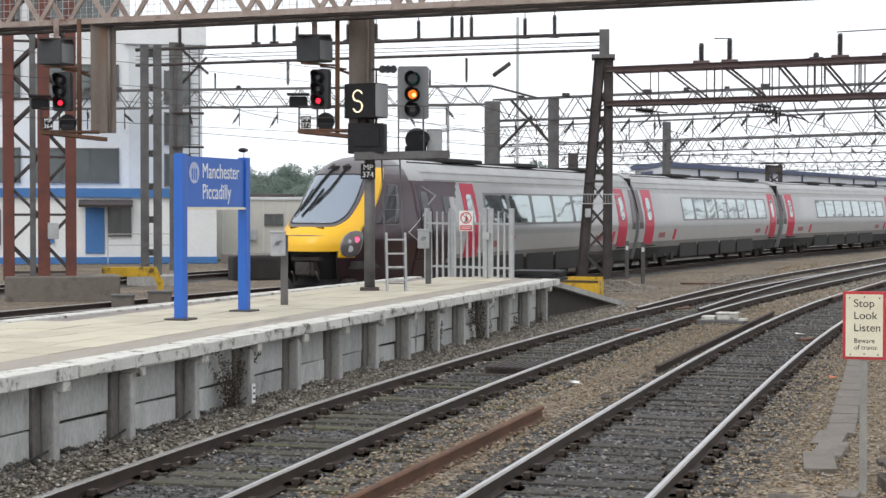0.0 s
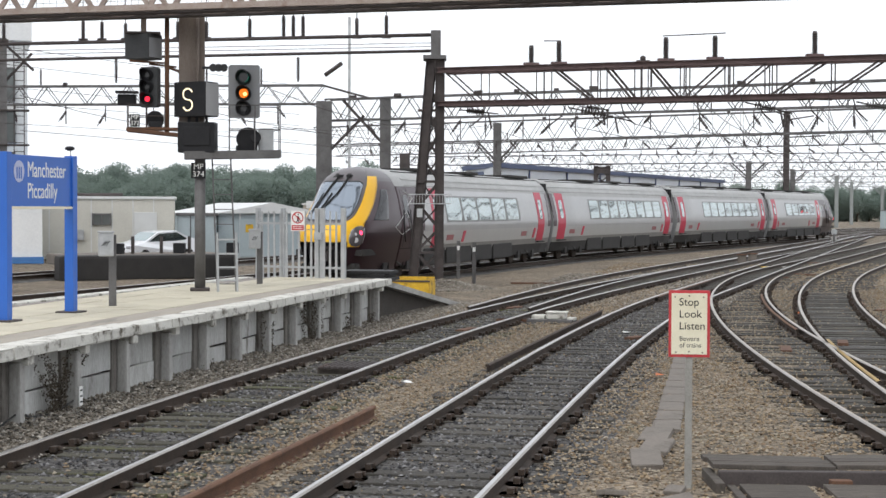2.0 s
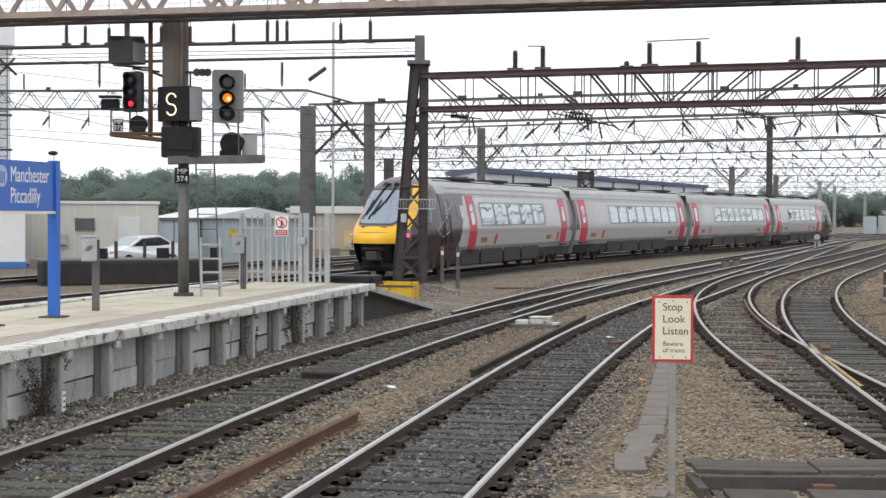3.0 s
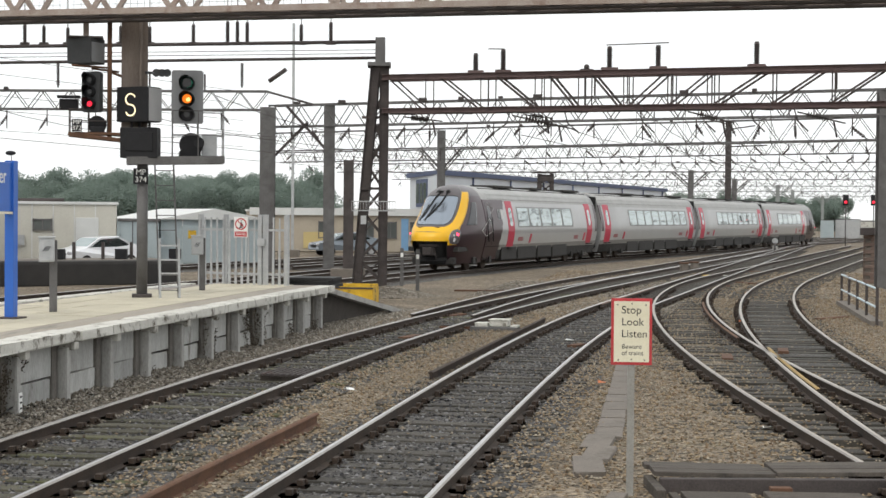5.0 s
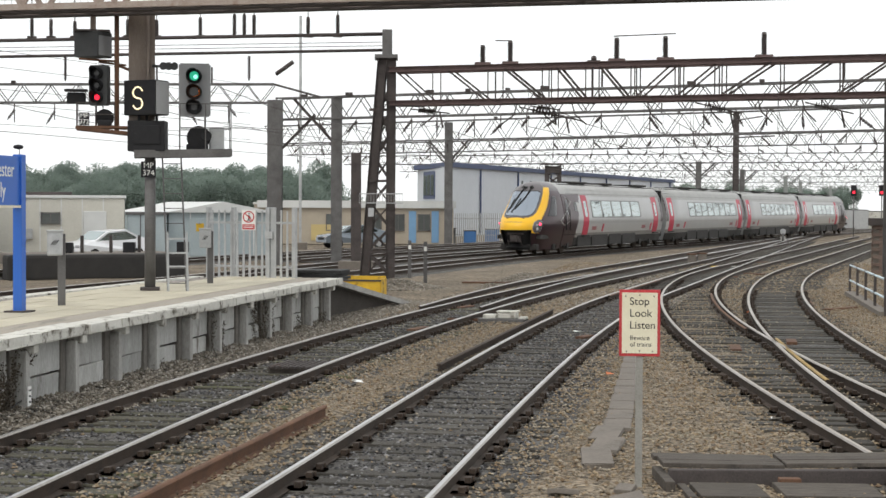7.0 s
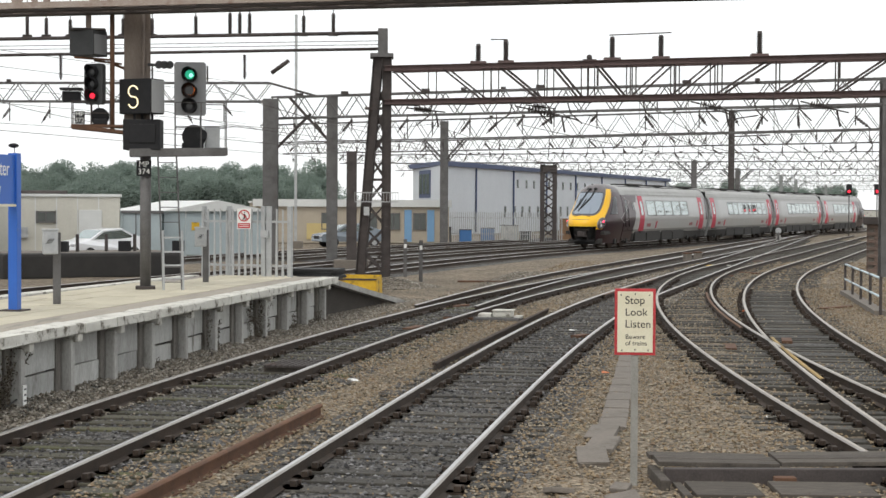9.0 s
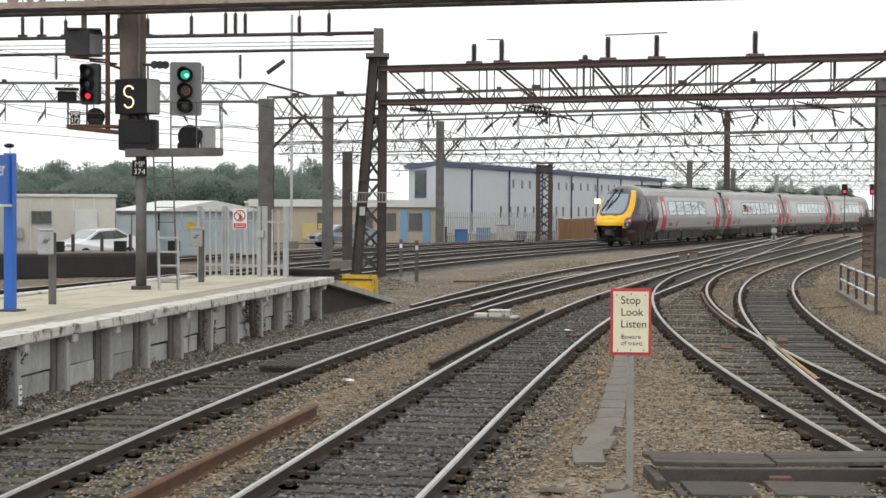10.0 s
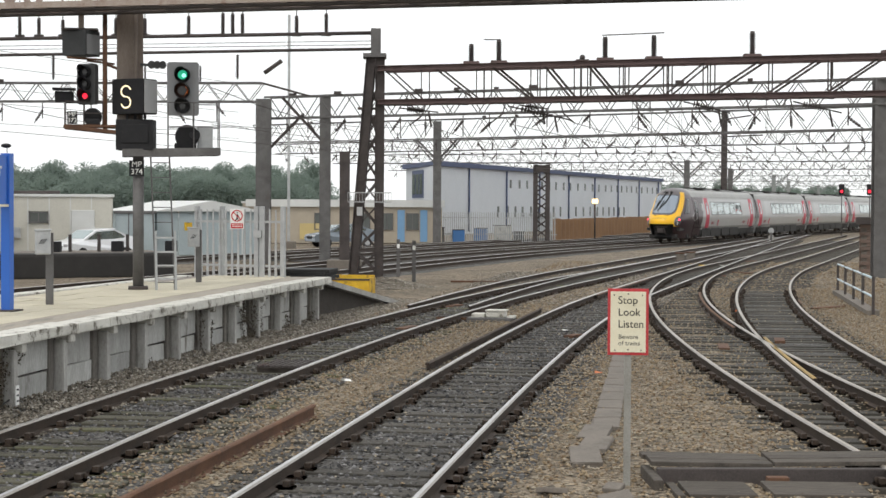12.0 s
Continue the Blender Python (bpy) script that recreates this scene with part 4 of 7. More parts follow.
def wide_leg(s, z0):
    bm = B()
    channel(bm, (-0.17, 0.12, z0), (-0.17, 0.12, 6.0), 0.48, 0.26, 0.03)
    box(bm, (-0.17, 0.0, (z0 + 6) / 2), (0.46, 0.04, 6.0 - z0))
    rod(bm, (-0.06, -0.06, z0), (-0.06, -0.06, 6.0), 0.03, 8)
    part("hanging_leg", bm, LEGPAINT, s, "broad rust-streaked hanging steel leg")


def signal_post():
    s = thing("signal", facing(*S_PLACE), "signal cluster on a grey post with lamps, route indicator and staging", "railway signal")
    bm = rod(B(), (-0.02, 0, PH), (-0.02, 0, 3.5), 0.1, 20)
    part("post", bm, GREYSTEEL, s, "grey weathered tubular post")
    part("base_plate", box(B(), (-0.02, 0, PH + 0.03), (0.36, 0.36, 0.06), bevel=0.01), OLDSTEEL, s)
    wide_leg(s, 3.9)
    left_arm(s)
    plate(s, ("MP", "372"), -1.2, 4.0, 0.18, 0.23, -0.2, -5)
    plate(s, ("MP", "374"), -0.05, 3.09, 0.27, 0.29, -0.13)
    ib = B()
    box(ib, (0, 0, 0), (0.7, 0.42, 0.64), bevel=0.015)
    ind = part("route_indicator", ib, BLACK, s, "black box route indicator with a lit letter")
    ind.matrix_basis = pose(-0.09, -0.1, 4.40, 0, 0, -37)
    # added pale panel paints skylight on the box's right side
    part("side_sheet", box(B(), (0.353, 0.02, 0), (0.01, 0.38, 0.6)), SKYLITGREY, ind, "pale grey panel painting the side as sky-lit")
    # the letter S in small round lamps: two bows joined in the middle
    for i in range(29):
        f = i / 28 * 2 - 1
        sg = 1 if f <= 0 else -1
        a = radians(25 + 245 * (1 + f)) if f <= 0 else radians(25 + 245 * (1 - f))
        x, z = 0.105 * math.cos(a), 0.1 + 0.1 * math.sin(a)
        o = part("lamp_dot", LETTER_DOT, None, ind)
        o.matrix_basis = pose(sg * x - 0.03, -0.214, sg * z - 0.01)
    bm = box(B(), (0, 0, 0), (0.68, 0.4, 0.56), bevel=0.015)
    low = part("lower_indicator", bm, BLACK, s, "black unlit indicator box")
    low.matrix_basis = pose(-0.06, -0.1, 3.70, 0, 0, -10)
    part("recess_frame", box(B(), (0.02, -0.21, 0.02), (0.48, 0.03, 0.34), bevel=0.01), BLACK, low)
    for x in (-0.22, -0.08, 0.1):
        part("bracket", bar(B(), (x, -0.1, 3.95), (x, -0.1, 4.1), 0.05), BLACK, s)
    bm = box(B(), (0.58, 0.0, 3.38), (1.78, 0.6, 0.05), bevel=0.008)
    for y in (-0.3, 0.3):
        bar(bm, (-0.31, y, 3.37), (1.47, y, 3.41), 0.05, 0.14)
    part("staging", bm, GREYSTEEL, s, "grey steel staging")
    walkway_rail(s, 0.52, 1.45, 3.42, 4.3, -0.28, 0.28, GREYSTEEL)
    part("relay_case", box(B(), (1.2, 0.1, 3.68), (0.28, 0.28, 0.42), bevel=0.02), GALV, s)
    hd = part("signal_head", head_plate(0.58, 0.98, 0.08), SIGGREY, s, "grey three-lamp signal head")
    hd.matrix_basis = pose(0.79, -0.12, 4.56, 0, 0, -4)
    hood(hd, (0, -0.05, -0.32), 0.13, DARKLENS, -8)
    lit = []
    for z, mt in ((0.25, GREENLIGHT), (-0.04, AMBER)):
        hood(hd, (0, -0.05, z), 0.13, DARKLENS, -8)
        # added turning drum imitates the lamp switching: bright one way, blank the other
        db = rod(rod(B(), (0, -0.02, 0), (0, 0.0, 0), 0.085, 20), (0, 0.0, 0), (0, 0.02, 0), 0.085, 20, mi=1)
        rod(db, (0.025, -0.026, -0.015), (0.025, -0.019, -0.015), 0.038, 14, mi=2)
        drum = new("lens_drum", mesh("lens_drum", db, mt, DARKLENS, GREEN_CORE if mt == GREENLIGHT else AMBER_CORE))
        drum.parent = hd
        tagged(drum, "coloured signal lens on an added turning drum")
        lit.append((drum, (0.0, -0.15, z)))
    bm = B()
    rod(bm, (0.02, -0.05, 5.0), (0.42, -0.1, 4.98), 0.025, 8)
    for x in (0.22, 0.32, 0.42):
        rod(bm, (x, -0.12, 5.0), (x, 0.02, 5.0), 0.07, 12)
    part("phone_arm", bm, DARKGREY, s)
    bm = B()
    rod(bm, (0.86, -0.2, 3.68), (0.86, 0.1, 3.72), 0.22, 20, 0.16)
    box(bm, (0.84, 0.0, 3.5), (0.4, 0.3, 0.14), bevel=0.03)
    rod(bm, (1.0, -0.22, 3.72), (1.0, -0.1, 3.7), 0.1, 14)
    part("subsidiary_lamp", bm, BLACK, s)
    bm = B()
    for x in (0.2, 0.54):
        bar(bm, (x, -0.05, 3.4), (x + 0.1, -0.3, PH), 0.024, 0.02)
    for i in range(9):
        z = 3.2 - i * 0.275
        k = (3.4 - z) / 2.54
        bar(bm, (0.2 + 0.1 * k, -0.05 - 0.25 * k, z), (0.54 + 0.1 * k, -0.05 - 0.25 * k, z), 0.016)
    part("ladder", bm, GREYSTEEL, s, "slim grey access ladder")
    bm = B()
    for x in (0.31, 0.66):
        bar(bm, (x - 0.02, -0.32, 1.95), (x, -0.36, PH), 0.035, 0.03)
    for z in (1.82, 1.56, 1.31, 1.07):
        bar(bm, (0.3, -0.34, z), (0.65, -0.34, z), 0.03)
    part("ladder_foot", bm, GALV, s, "galvanised lower ladder section")
    return lit


LENS_DRUMS = signal_post()


def hanging_signal():
    s = thing("hanging_signal", facing(-9.66, 30.75), "signal head showing red hung from the overhead beam", "railway signal")
    wide_leg(s, 3.85)
    left_arm(s)
    plate(s, ("MP", "364"), -1.2, 4.0, 0.18, 0.23, -0.2, -5)


hanging_signal()


# ---- overhead beam in front ----
def beam_overhead():
    b = thing("overhead_beam", label="long rusty cream-painted lattice beam carrying signals", category="gantry", kind="structure")
    p0, p1 = Vector((-19, 33.5, 0)), Vector((12, 25.154, 0))
    d = (p1 - p0).normalized()
    n = Vector((-d.y, d.x, 0))
    L = (p1 - p0).length
    bm, dk = B(), B()
    for k in (-0.45, 0.45):
        for z in (5.98, 7.15):
            bar(bm, p0 + n * k + Vector((0, 0, z)), p1 + n * k + Vector((0, 0, z)), 0.09, 0.11)
        i = 0
        while i * 0.75 < L - 0.75:
            a, c = p0 + n * k + d * i * 0.75, p0 + n * k + d * (i + 1) * 0.75
            bar(bm, a + Vector((0, 0, 6.0 if i % 2 else 7.1)), c + Vector((0, 0, 7.1 if i % 2 else 6.0)), 0.05, 0.09)
            i += 1
    i = 0
    while i * 0.9 < L:
        a = p0 + d * i * 0.9
        bar(dk, a - n * 0.45 + Vector((0, 0, 5.93)), a + d * 0.5 + n * 0.45 + Vector((0, 0, 5.93)), 0.06, 0.05)
        i += 1
    bar(dk, p0 - n * 0.3 + Vector((0, 0, 5.9)), p1 - n * 0.3 + Vector((0, 0, 5.9)), 0.3, 0.03)
    bar(dk, p0 + n * 0.28 + Vector((0, 0, 5.9)), p1 + n * 0.28 + Vector((0, 0, 5.9)), 0.3, 0.03)
    part("lattice", bm, BEAMPAINT, b)
    part("floor_plating", dk, OLDSTEEL, b, "rusty walkway plating")
    # wire mesh guard
    g = B()
    for i in range(int(L / 0.14)):
        a = p0 + n * 0.5 + d * i * 0.14
        bar(g, a + Vector((0, 0, 6.1)), a + Vector((0, 0, 7.1)), 0.008)
    for i in range(8):
        bar(g, p0 + n * 0.5 + Vector((0, 0, 6.1 + i * 0.14)), p1 + n * 0.5 + Vector((0, 0, 6.1 + i * 0.14)), 0.008)
    tagged(part("mesh_guard", g, GALV, b), kind="stuff")


beam_overhead()


# ---- overhead line towers and trusses ----
def insulator(parent, p, h, r=0.075, hang=False):
    bm = B()
    s = -1 if hang else 1
    p = Vector(p)
    rod(bm, p, p + Vector((0, 0, s * h)), r * (0.4 if hang else 0.62), 8)
    n = max(4, int(h / 0.07))
    for i in range(n):
        z = p + Vector((0, 0, s * h * (i + 0.7) / (n + 1)))
        rod(bm, z, z + Vector((0, 0, h / n * 0.4)), r, 10, r * 0.55)
    part("insulator", bm, OLDSTEEL, parent, "ribbed dark insulator")


def lattice_tower():
    t = thing("lattice_tower", label="leaning lattice steel tower carrying the overhead truss", category="lattice tower", kind="structure")
    f = 0.30
    legs = B()
    rl, rr = (-1.16, 53.2), (-0.30, 53.1)
    for dy in (0, 0.8):
        channel(legs, (rl[0], rl[1] + dy, -0.3), (-0.56, 53.1 + dy, 7.25), f * 0.75, f)
        channel(legs, (rr[0], rr[1] + dy, -0.3), (-0.28, 53.1 + dy, 7.25), f * 0.75, f)
    part("leg", legs, OLDSTEEL, t)
    br = B()
    zs = np.linspace(0.2, 7.1, 10)
    for i in range(9):
        for dy in (-0.02, 0.82):
            xa, xb = -1.14 + 0.58 * zs[i] / 7.25, -1.14 + 0.58 * zs[i + 1] / 7.25
            a, b = ((xa, zs[i]), (-0.3, zs[i + 1])) if i % 2 else ((-0.3, zs[i]), (xb, zs[i + 1]))
            bar(br, (a[0], 53.15 + dy, a[1]), (b[0], 53.15 + dy, b[1]), 0.05, 0.085)
            a, b = ((-0.3, zs[i]), (xb, zs[i + 1])) if i % 2 else ((xa, zs[i]), (-0.3, zs[i + 1]))
            bar(br, (a[0], 53.2 + dy, a[1]), (b[0], 53.2 + dy, b[1]), 0.035, 0.045)
        bar(br, (-0.28, 53.1, zs[i]), (-0.28, 53.9, zs[i + 1]), 0.08, 0.05)
        if i % 3 == 0:
            bar(br, (-1.0, 53.12, zs[i + 1]), (-0.3, 53.12, zs[i + 1]), 0.08, 0.08)
    part("bracing", br, OLDSTEEL, t)
    cap = box(B(), (-0.42, 53.4, 7.68), (0.32, 0.7, 0.95), bevel=0.02)
    box(cap, (-0.45, 53.4, 7.28), (0.75, 1.0, 0.12))
    part("cap_post", cap, GREYSTEEL, t)
    m = B()
    for z in (2.55, 2.85):
        bar(m, (-1.3, 52.9, z), (0.1, 52.9, z), 0.03)
    for i in range(16):
        x = -1.3 + i * 0.0933
        bar(m, (x, 52.9, 2.55), (x, 52.9, 2.85), 0.012)
    part("climbing_guard", m, GALV, t, "wire climbing guard")
    part("notice", box(B(), (-0.92, 52.95, 2.25), (0.18, 0.02, 0.28)), GALV, t)
    part("footing", box(B(), (-0.65, 53.5, -0.15), (1.3, 1.6, 0.4), bevel=0.03), TROUGH, t)


lattice_tower()


# each diagonal: its head, its foot and its width; uprights stand in pairs
PANELS = ((0.25, 1.35, 0.03), (2.0, 3.25, 0.035), (3.9, 5.1, 0.045), (5.6, 6.42, 0.045), (6.98, 7.8, 0.045), (9.24, 8.15, 0.035), (10.6, 9.4, 0.035),
          (12.25, 10.75, 0.04), (13.95, 12.5, 0.04), (15.7, 14.25, 0.04), (17.6, 16.1, 0.04), (19.6, 18.1, 0.04))
UPRIGHTS = (1.5, 3.36, 3.62, 5.15, 5.45, 6.55, 6.78, 7.98, 8.1, 9.35, 9.46, 10.56, 10.78, 12.52, 14.25, 16.05, 18.0, 20.0)


def main_truss():
    t = thing("overhead_truss", label="dark red-brown steel truss spanning the tracks", category="gantry truss", kind="structure")
    p0, p1 = Vector((-0.35, 53.1, 0)), Vector((24, 43.5, 0))
    d = (p1 - p0).normalized()
    n = Vector((-d.y, d.x, 0))
    ch, web = B(), B()
    L = (p1 - p0).length
    for k in (0, 0.75):
        channel(ch, p0 + n * k + Vector((0, 0, 6.86)), p1 + n * k + Vector((0, 0, 6.86)), 0.2, 0.17)
        channel(ch, p0 + n * k + Vector((0, 0, 5.78)), p1 + n * k + Vector((0, 0, 5.78)), 0.2, 0.16)
        up, lo = Vector((0, 0, 6.8)), Vector((0, 0, 5.84))
        q = p0 + n * k
        for a, b, w in PANELS:
            bar(web, q + d * a + up, q + d * b + lo, w, w * 1.5)
        for a in UPRIGHTS:
            bar(web, q + d * a + lo, q + d * a + up, 0.035, 0.04)
    i = 0
    while i * 1.92 < L:
        a = p0 + d * i * 1.92
        bar(web, a + Vector((0, 0, 5.7)), a + d * 0.9 + n * 0.75 + Vector((0, 0, 5.7)), 0.05, 0.05)
        i += 1
    part("chord", ch, REDSTEEL, t)
    part("web", web, OLDSTEEL, t)
    for s, h in ((3.08, 0.62), (4.0, 0.72), (7.45, 0.72), (8.98, 0.72), (11.98, 0.75), (16.0, 0.7)):
        a = p0 + d * s + n * 0.3
        insulator(t, (a.x, a.y, 6.97), h, 0.11)
        part("pedestal", box(B(), (a.x, a.y, 7.0), (0.5, 0.3, 0.08)), REDSTEEL, t)
    a, b = p0 + d * 7.35 + n * 0.3, p0 + d * 9.3 + n * 0.3
    w = rod(B(), (a.x, a.y, 7.74), (b.x, b.y, 7.76), 0.018, 6)
    e, g = p0 + d * 3.5 + n * 0.3, p0 + d * 4.05 + n * 0.3
    rod(w, (e.x, e.y, 7.72), (g.x, g.y, 7.70), 0.018, 6)
    part("busbar", w, OLDSTEEL, t)
    for s in (1.5, 4.2, 5.0, 6.0, 8.4, 10.3, 11.8, 13.1):
        a = p0 + d * s + n * 0.4
        dr = B()
        k = random.choice((-1, 1))
        rod(dr, (a.x, a.y, 5.7), (a.x + 0.1 * k, a.y, 5.35), 0.02, 6)
        rod(dr, (a.x + 0.1 * k, a.y, 5.35), (a.x + 0.5 * k, a.y + 0.3, 5.05), 0.025, 6)
        part("registration_arm", dr, OLDSTEEL, t)
    ball = p0 + d * 6.75 + n * 0.2
    lm = B()
    bmesh.ops.create_uvsphere(lm, u_segments=14, v_segments=9, radius=0.09, matrix=Matrix.Translation((ball.x, ball.y, 7.06)))
    box(lm, (ball.x, ball.y, 6.97), (0.4, 0.2, 0.06))
    part("lamp_ball", lm, OLDSTEEL, t, "small dark round fitting")
    # feeder hardware strung under the lower chord: ribbed strain insulators and jumpers
    for s0, s1, z0, z1 in ((4.3, 6.3, 5.6, 5.15), (4.7, 5.6, 5.62, 5.5), (9.9, 11.3, 5.65, 5.3), (0.6, 1.9, 5.6, 5.45), (13.2, 14.6, 5.6, 5.25)):
        a, b = p0 + d * s0 + n * 0.35 + Vector((0, 0, z0)), p0 + d * s1 + n * 0.5 + Vector((0, 0, z1))
        st = rod(B(), a, b, 0.022, 6)
        for i in range(9):
            f = 0.22 + i * 0.05
            rod(st, a.lerp(b, f), a.lerp(b, f + 0.025), 0.1, 8, 0.06)
        rod(st, a.lerp(b, 0.75), a.lerp(b, 0.75) + Vector((0.1, 0, -0.5)), 0.03, 6)
        part("strain_insulator", st, OLDSTEEL, t, "dark ribbed strain insulator")


main_truss()


def span_bars():
    """Twin horizontal bars from the tower's cap away over the station throat, with hung insulators."""
    t = thing("span_bar", label="twin horizontal steel bars with hanging insulators", category="overhead line", kind="structure")
    a, b = Vector((-0.42, 53.4, 0)), Vector((-16.6, 55.5, 0))
    bm = B()
    rod(bm, a + Vector((0, 0, 8.04)), b + Vector((0, 0, 7.86)), 0.06, 8)
    rod(bm, a + Vector((0, 0, 7.52)), b + Vector((0, 0, 7.32)), 0.05, 8)
    part("bar", bm, OLDSTEEL, t)
    for s in (0.1, 0.16, 0.27, 0.29, 0.31, 0.38, 0.47, 0.53, 0.64, 0.69, 0.73, 0.9):
        q = a.lerp(b, s)
        zb = 8.04 - 0.18 * s + 0.06
        insulator(t, (q.x, q.y, zb), rnd(0.5, 0.68), 0.085)
        part("hanger_rod", rod(B(), (q.x, q.y, zb + 0.5), (q.x, q.y, zb + 1.6), 0.016, 6), OLDSTEEL, t)
        part("clamp", box(B(), (q.x, q.y, 7.99), (0.3, 0.1, 0.1)), OLDSTEEL, t)
    for s in (0.28, 0.66):
        q = a.lerp(b, s)
        insulator(t, (q.x, q.y, 7.35), 0.8, 0.075, True)
    w = B()
    for s0, s1, z0, z1 in ((0.19, 0.225, 7.15, 6.75),):
        p, q = a.lerp(b, s0), a.lerp(b, s1)
        rod(w, (p.x, p.y, z0), (q.x, q.y, z1), 0.07, 8)
    for z in (7.78, 7.66, 7.5):
        rod(w, a + Vector((0, 0, z)), b + Vector((0, 0, z - 0.15)), 0.012, 5)
    part("wire", w, OLDSTEEL, t)


span_bars()


def lattice_portal(p0, p1, z0, z1, posts, name="line_portal", width=0.42, mt=GREYSTEEL, braces=True, rise=0.12):
    """A zigzag lattice girder on posts; posts: shares of the span."""
    t = thing(name, label="grey lattice girder portal carrying overhead wires", category="gantry", group="overhead line portals", kind="structure")
    p0, p1 = Vector((*p0, 0)), Vector((*p1, 0))
    L = (p1 - p0).length
    d = (p1 - p0) / L
    n = Vector((-d.y, d.x, 0))
    bm = B()
    nseg = int(L / ((z1 - z0) * 0.75))
    for k in (0, 0.5):
        for z in (z0, z1):
            bar(bm, p0 + n * k + Vector((0, 0, z)), p1 + n * k + Vector((0, 0, z)), 0.075, 0.08)
        for i in range(nseg):
            a, b = p0 + n * k + d * L * i / nseg, p0 + n * k + d * L * (i + 1) / nseg
            bar(bm, a + Vector((0, 0, z0 if i % 2 else z1)), b + Vector((0, 0, z1 if i % 2 else z0)), 0.035, 0.035)
    part("girder", bm, mt, t)
    for f in posts:
        q = p0 + d * L * f + n * 0.25
        ps = B()
        channel(ps, q + Vector((0, 0, -0.3)), q + Vector((0, 0, z0 + rise)), width, width * 0.9, 0.03)
        box(ps, q + Vector((0, 0, (z0 + rise) / 2)), (width * 0.35, width * 0.8, z0 + rise), Matrix.Rotation(math.atan2(d.y, d.x), 3, "Z"))
        part("post", ps, mt, t, "grey steel post")
        if braces:
            br = B()
            for s in (-1, 1):
                a, b = q + Vector((0, 0, z0 - 1.6)), q + d * s * 1.8 + Vector((0, 0, z0))
                angle_bar(br, a, b, 0.14)
                angle_bar(br, a + d * s * 0.25 + Vector((0, 0, -0.1)), b + d * s * 0.25, 0.09)
                for i in range(5):
                    bar(br, a.lerp(b, i / 5), a.lerp(b, (i + 0.6) / 5) + d * s * 0.22, 0.03)
            part("knee_brace", br, mt, t)
    # hung drop arms, ribbed insulators and small fittings
    da, ins = B(), B()
    i = 1.2
    while i < L - 1:
        q = p0 + d * i
        rod(da, q + Vector((0, 0, z0)), q + Vector((0, 0, z0 - rnd(0.4, 1.0))), 0.026, 6)
        e = q + Vector((0, 0, z0 - rnd(0.15, 0.5)))
        g = e + d * rnd(-0.7, 0.7) + Vector((0, 0, -rnd(0.3, 0.6)))
        rod(da, e, g, 0.022, 6)
        for k in range(5):
            rod(ins, e.lerp(g, k / 6), e.lerp(g, (k + 0.7) / 6), 0.075, 8, 0.045)
        if random.random() < 0.4:
            box(da, q + Vector((rnd(-0.6, 0.6), 0, z1 + 0.08)), (rnd(0.12, 0.35), 0.2, 0.13))
        i += rnd(1.1, 2.4)
    part("drop_arms", da, OLDSTEEL if mt == GREYSTEEL else mt, t)
    part("hung_insulators", ins, OLDSTEEL if mt == GREYSTEEL else mt, t, "dark ribbed hanging insulators")
    for i in range(3):
        q = p0 + d * L * rnd(0.1, 0.9)
        insulator(t, (q.x, q.y, z1 + 0.05), 0.7, 0.06)
    return t


lattice_portal((-26, 75.2), (-5.6, 73.3), 7.05, 7.88, (1.0,), braces=False, width=0.66)
lattice_portal((-5.6, 74.28), (22.5, 58.71), 6.35, 7.3, (0.095, 0.853), width=0.48, braces=False, rise=0.95)
lattice_portal((-10, 121.8), (36, 88.4), 7.04, 8.35, (0.287,), width=0.55, rise=1.2)
lattice_portal((-10, 146), (48, 101), 7.0, 7.85, (0.98,), width=0.5)
lattice_portal((-6, 178), (66, 148), 7.0, 7.9, (0.497, 0.92), width=0.5)
lattice_portal((0, 212), (80, 178), 7.0, 7.9, (0.51, 0.9), width=0.5)
# the four farthest portals take the haze-paled steel
lattice_portal((6, 252), (100, 212), 7.0, 7.9, (0.518, 0.88), width=0.5, mt=HAZESTEEL)
lattice_portal((14, 300), (120, 255), 7.0, 7.9, (0.51, 0.85), width=0.5, mt=HAZESTEEL)
lattice_portal((20, 360), (150, 305), 7.0, 7.9, (0.52, 0.85), width=0.5, mt=HAZESTEEL)
lattice_portal((30, 430), (180, 365), 7.0, 7.9, (0.4, 0.6, 0.85), width=0.5, mt=HAZESTEEL)


def knee_struts():
    """Crossed struts and a sloping end boom between the two tall posts."""
    t = thing("knee_strut", label="crossed steel struts bracing the portal posts", category="gantry brace", kind="structure")
    bm = B()
    for dy in (0.0, 0.45):
        angle_bar(bm, (-5.25, 73.6 + dy, 5.0), (-3.75, 73.2 + dy, 6.5), 0.09)
        angle_bar(bm, (-4.75, 73.5 + dy, 7.2), (-3.05, 72.9 + dy, 5.35), 0.1)
        bar(bm, (-5.6, 73.5 + dy, 7.88), (-3.55, 72.95 + dy, 7.3), 0.07)
    for i in range(6):
        f = i / 6
        bar(bm, (-5.25 + 1.5 * f, 73.6, 5.0 + 1.5 * f), (-5.25 + 1.5 * f + 0.2, 74.05, 5.25 + 1.5 * f), 0.03)
    part("strut", bm, OLDSTEEL, t)


knee_struts()


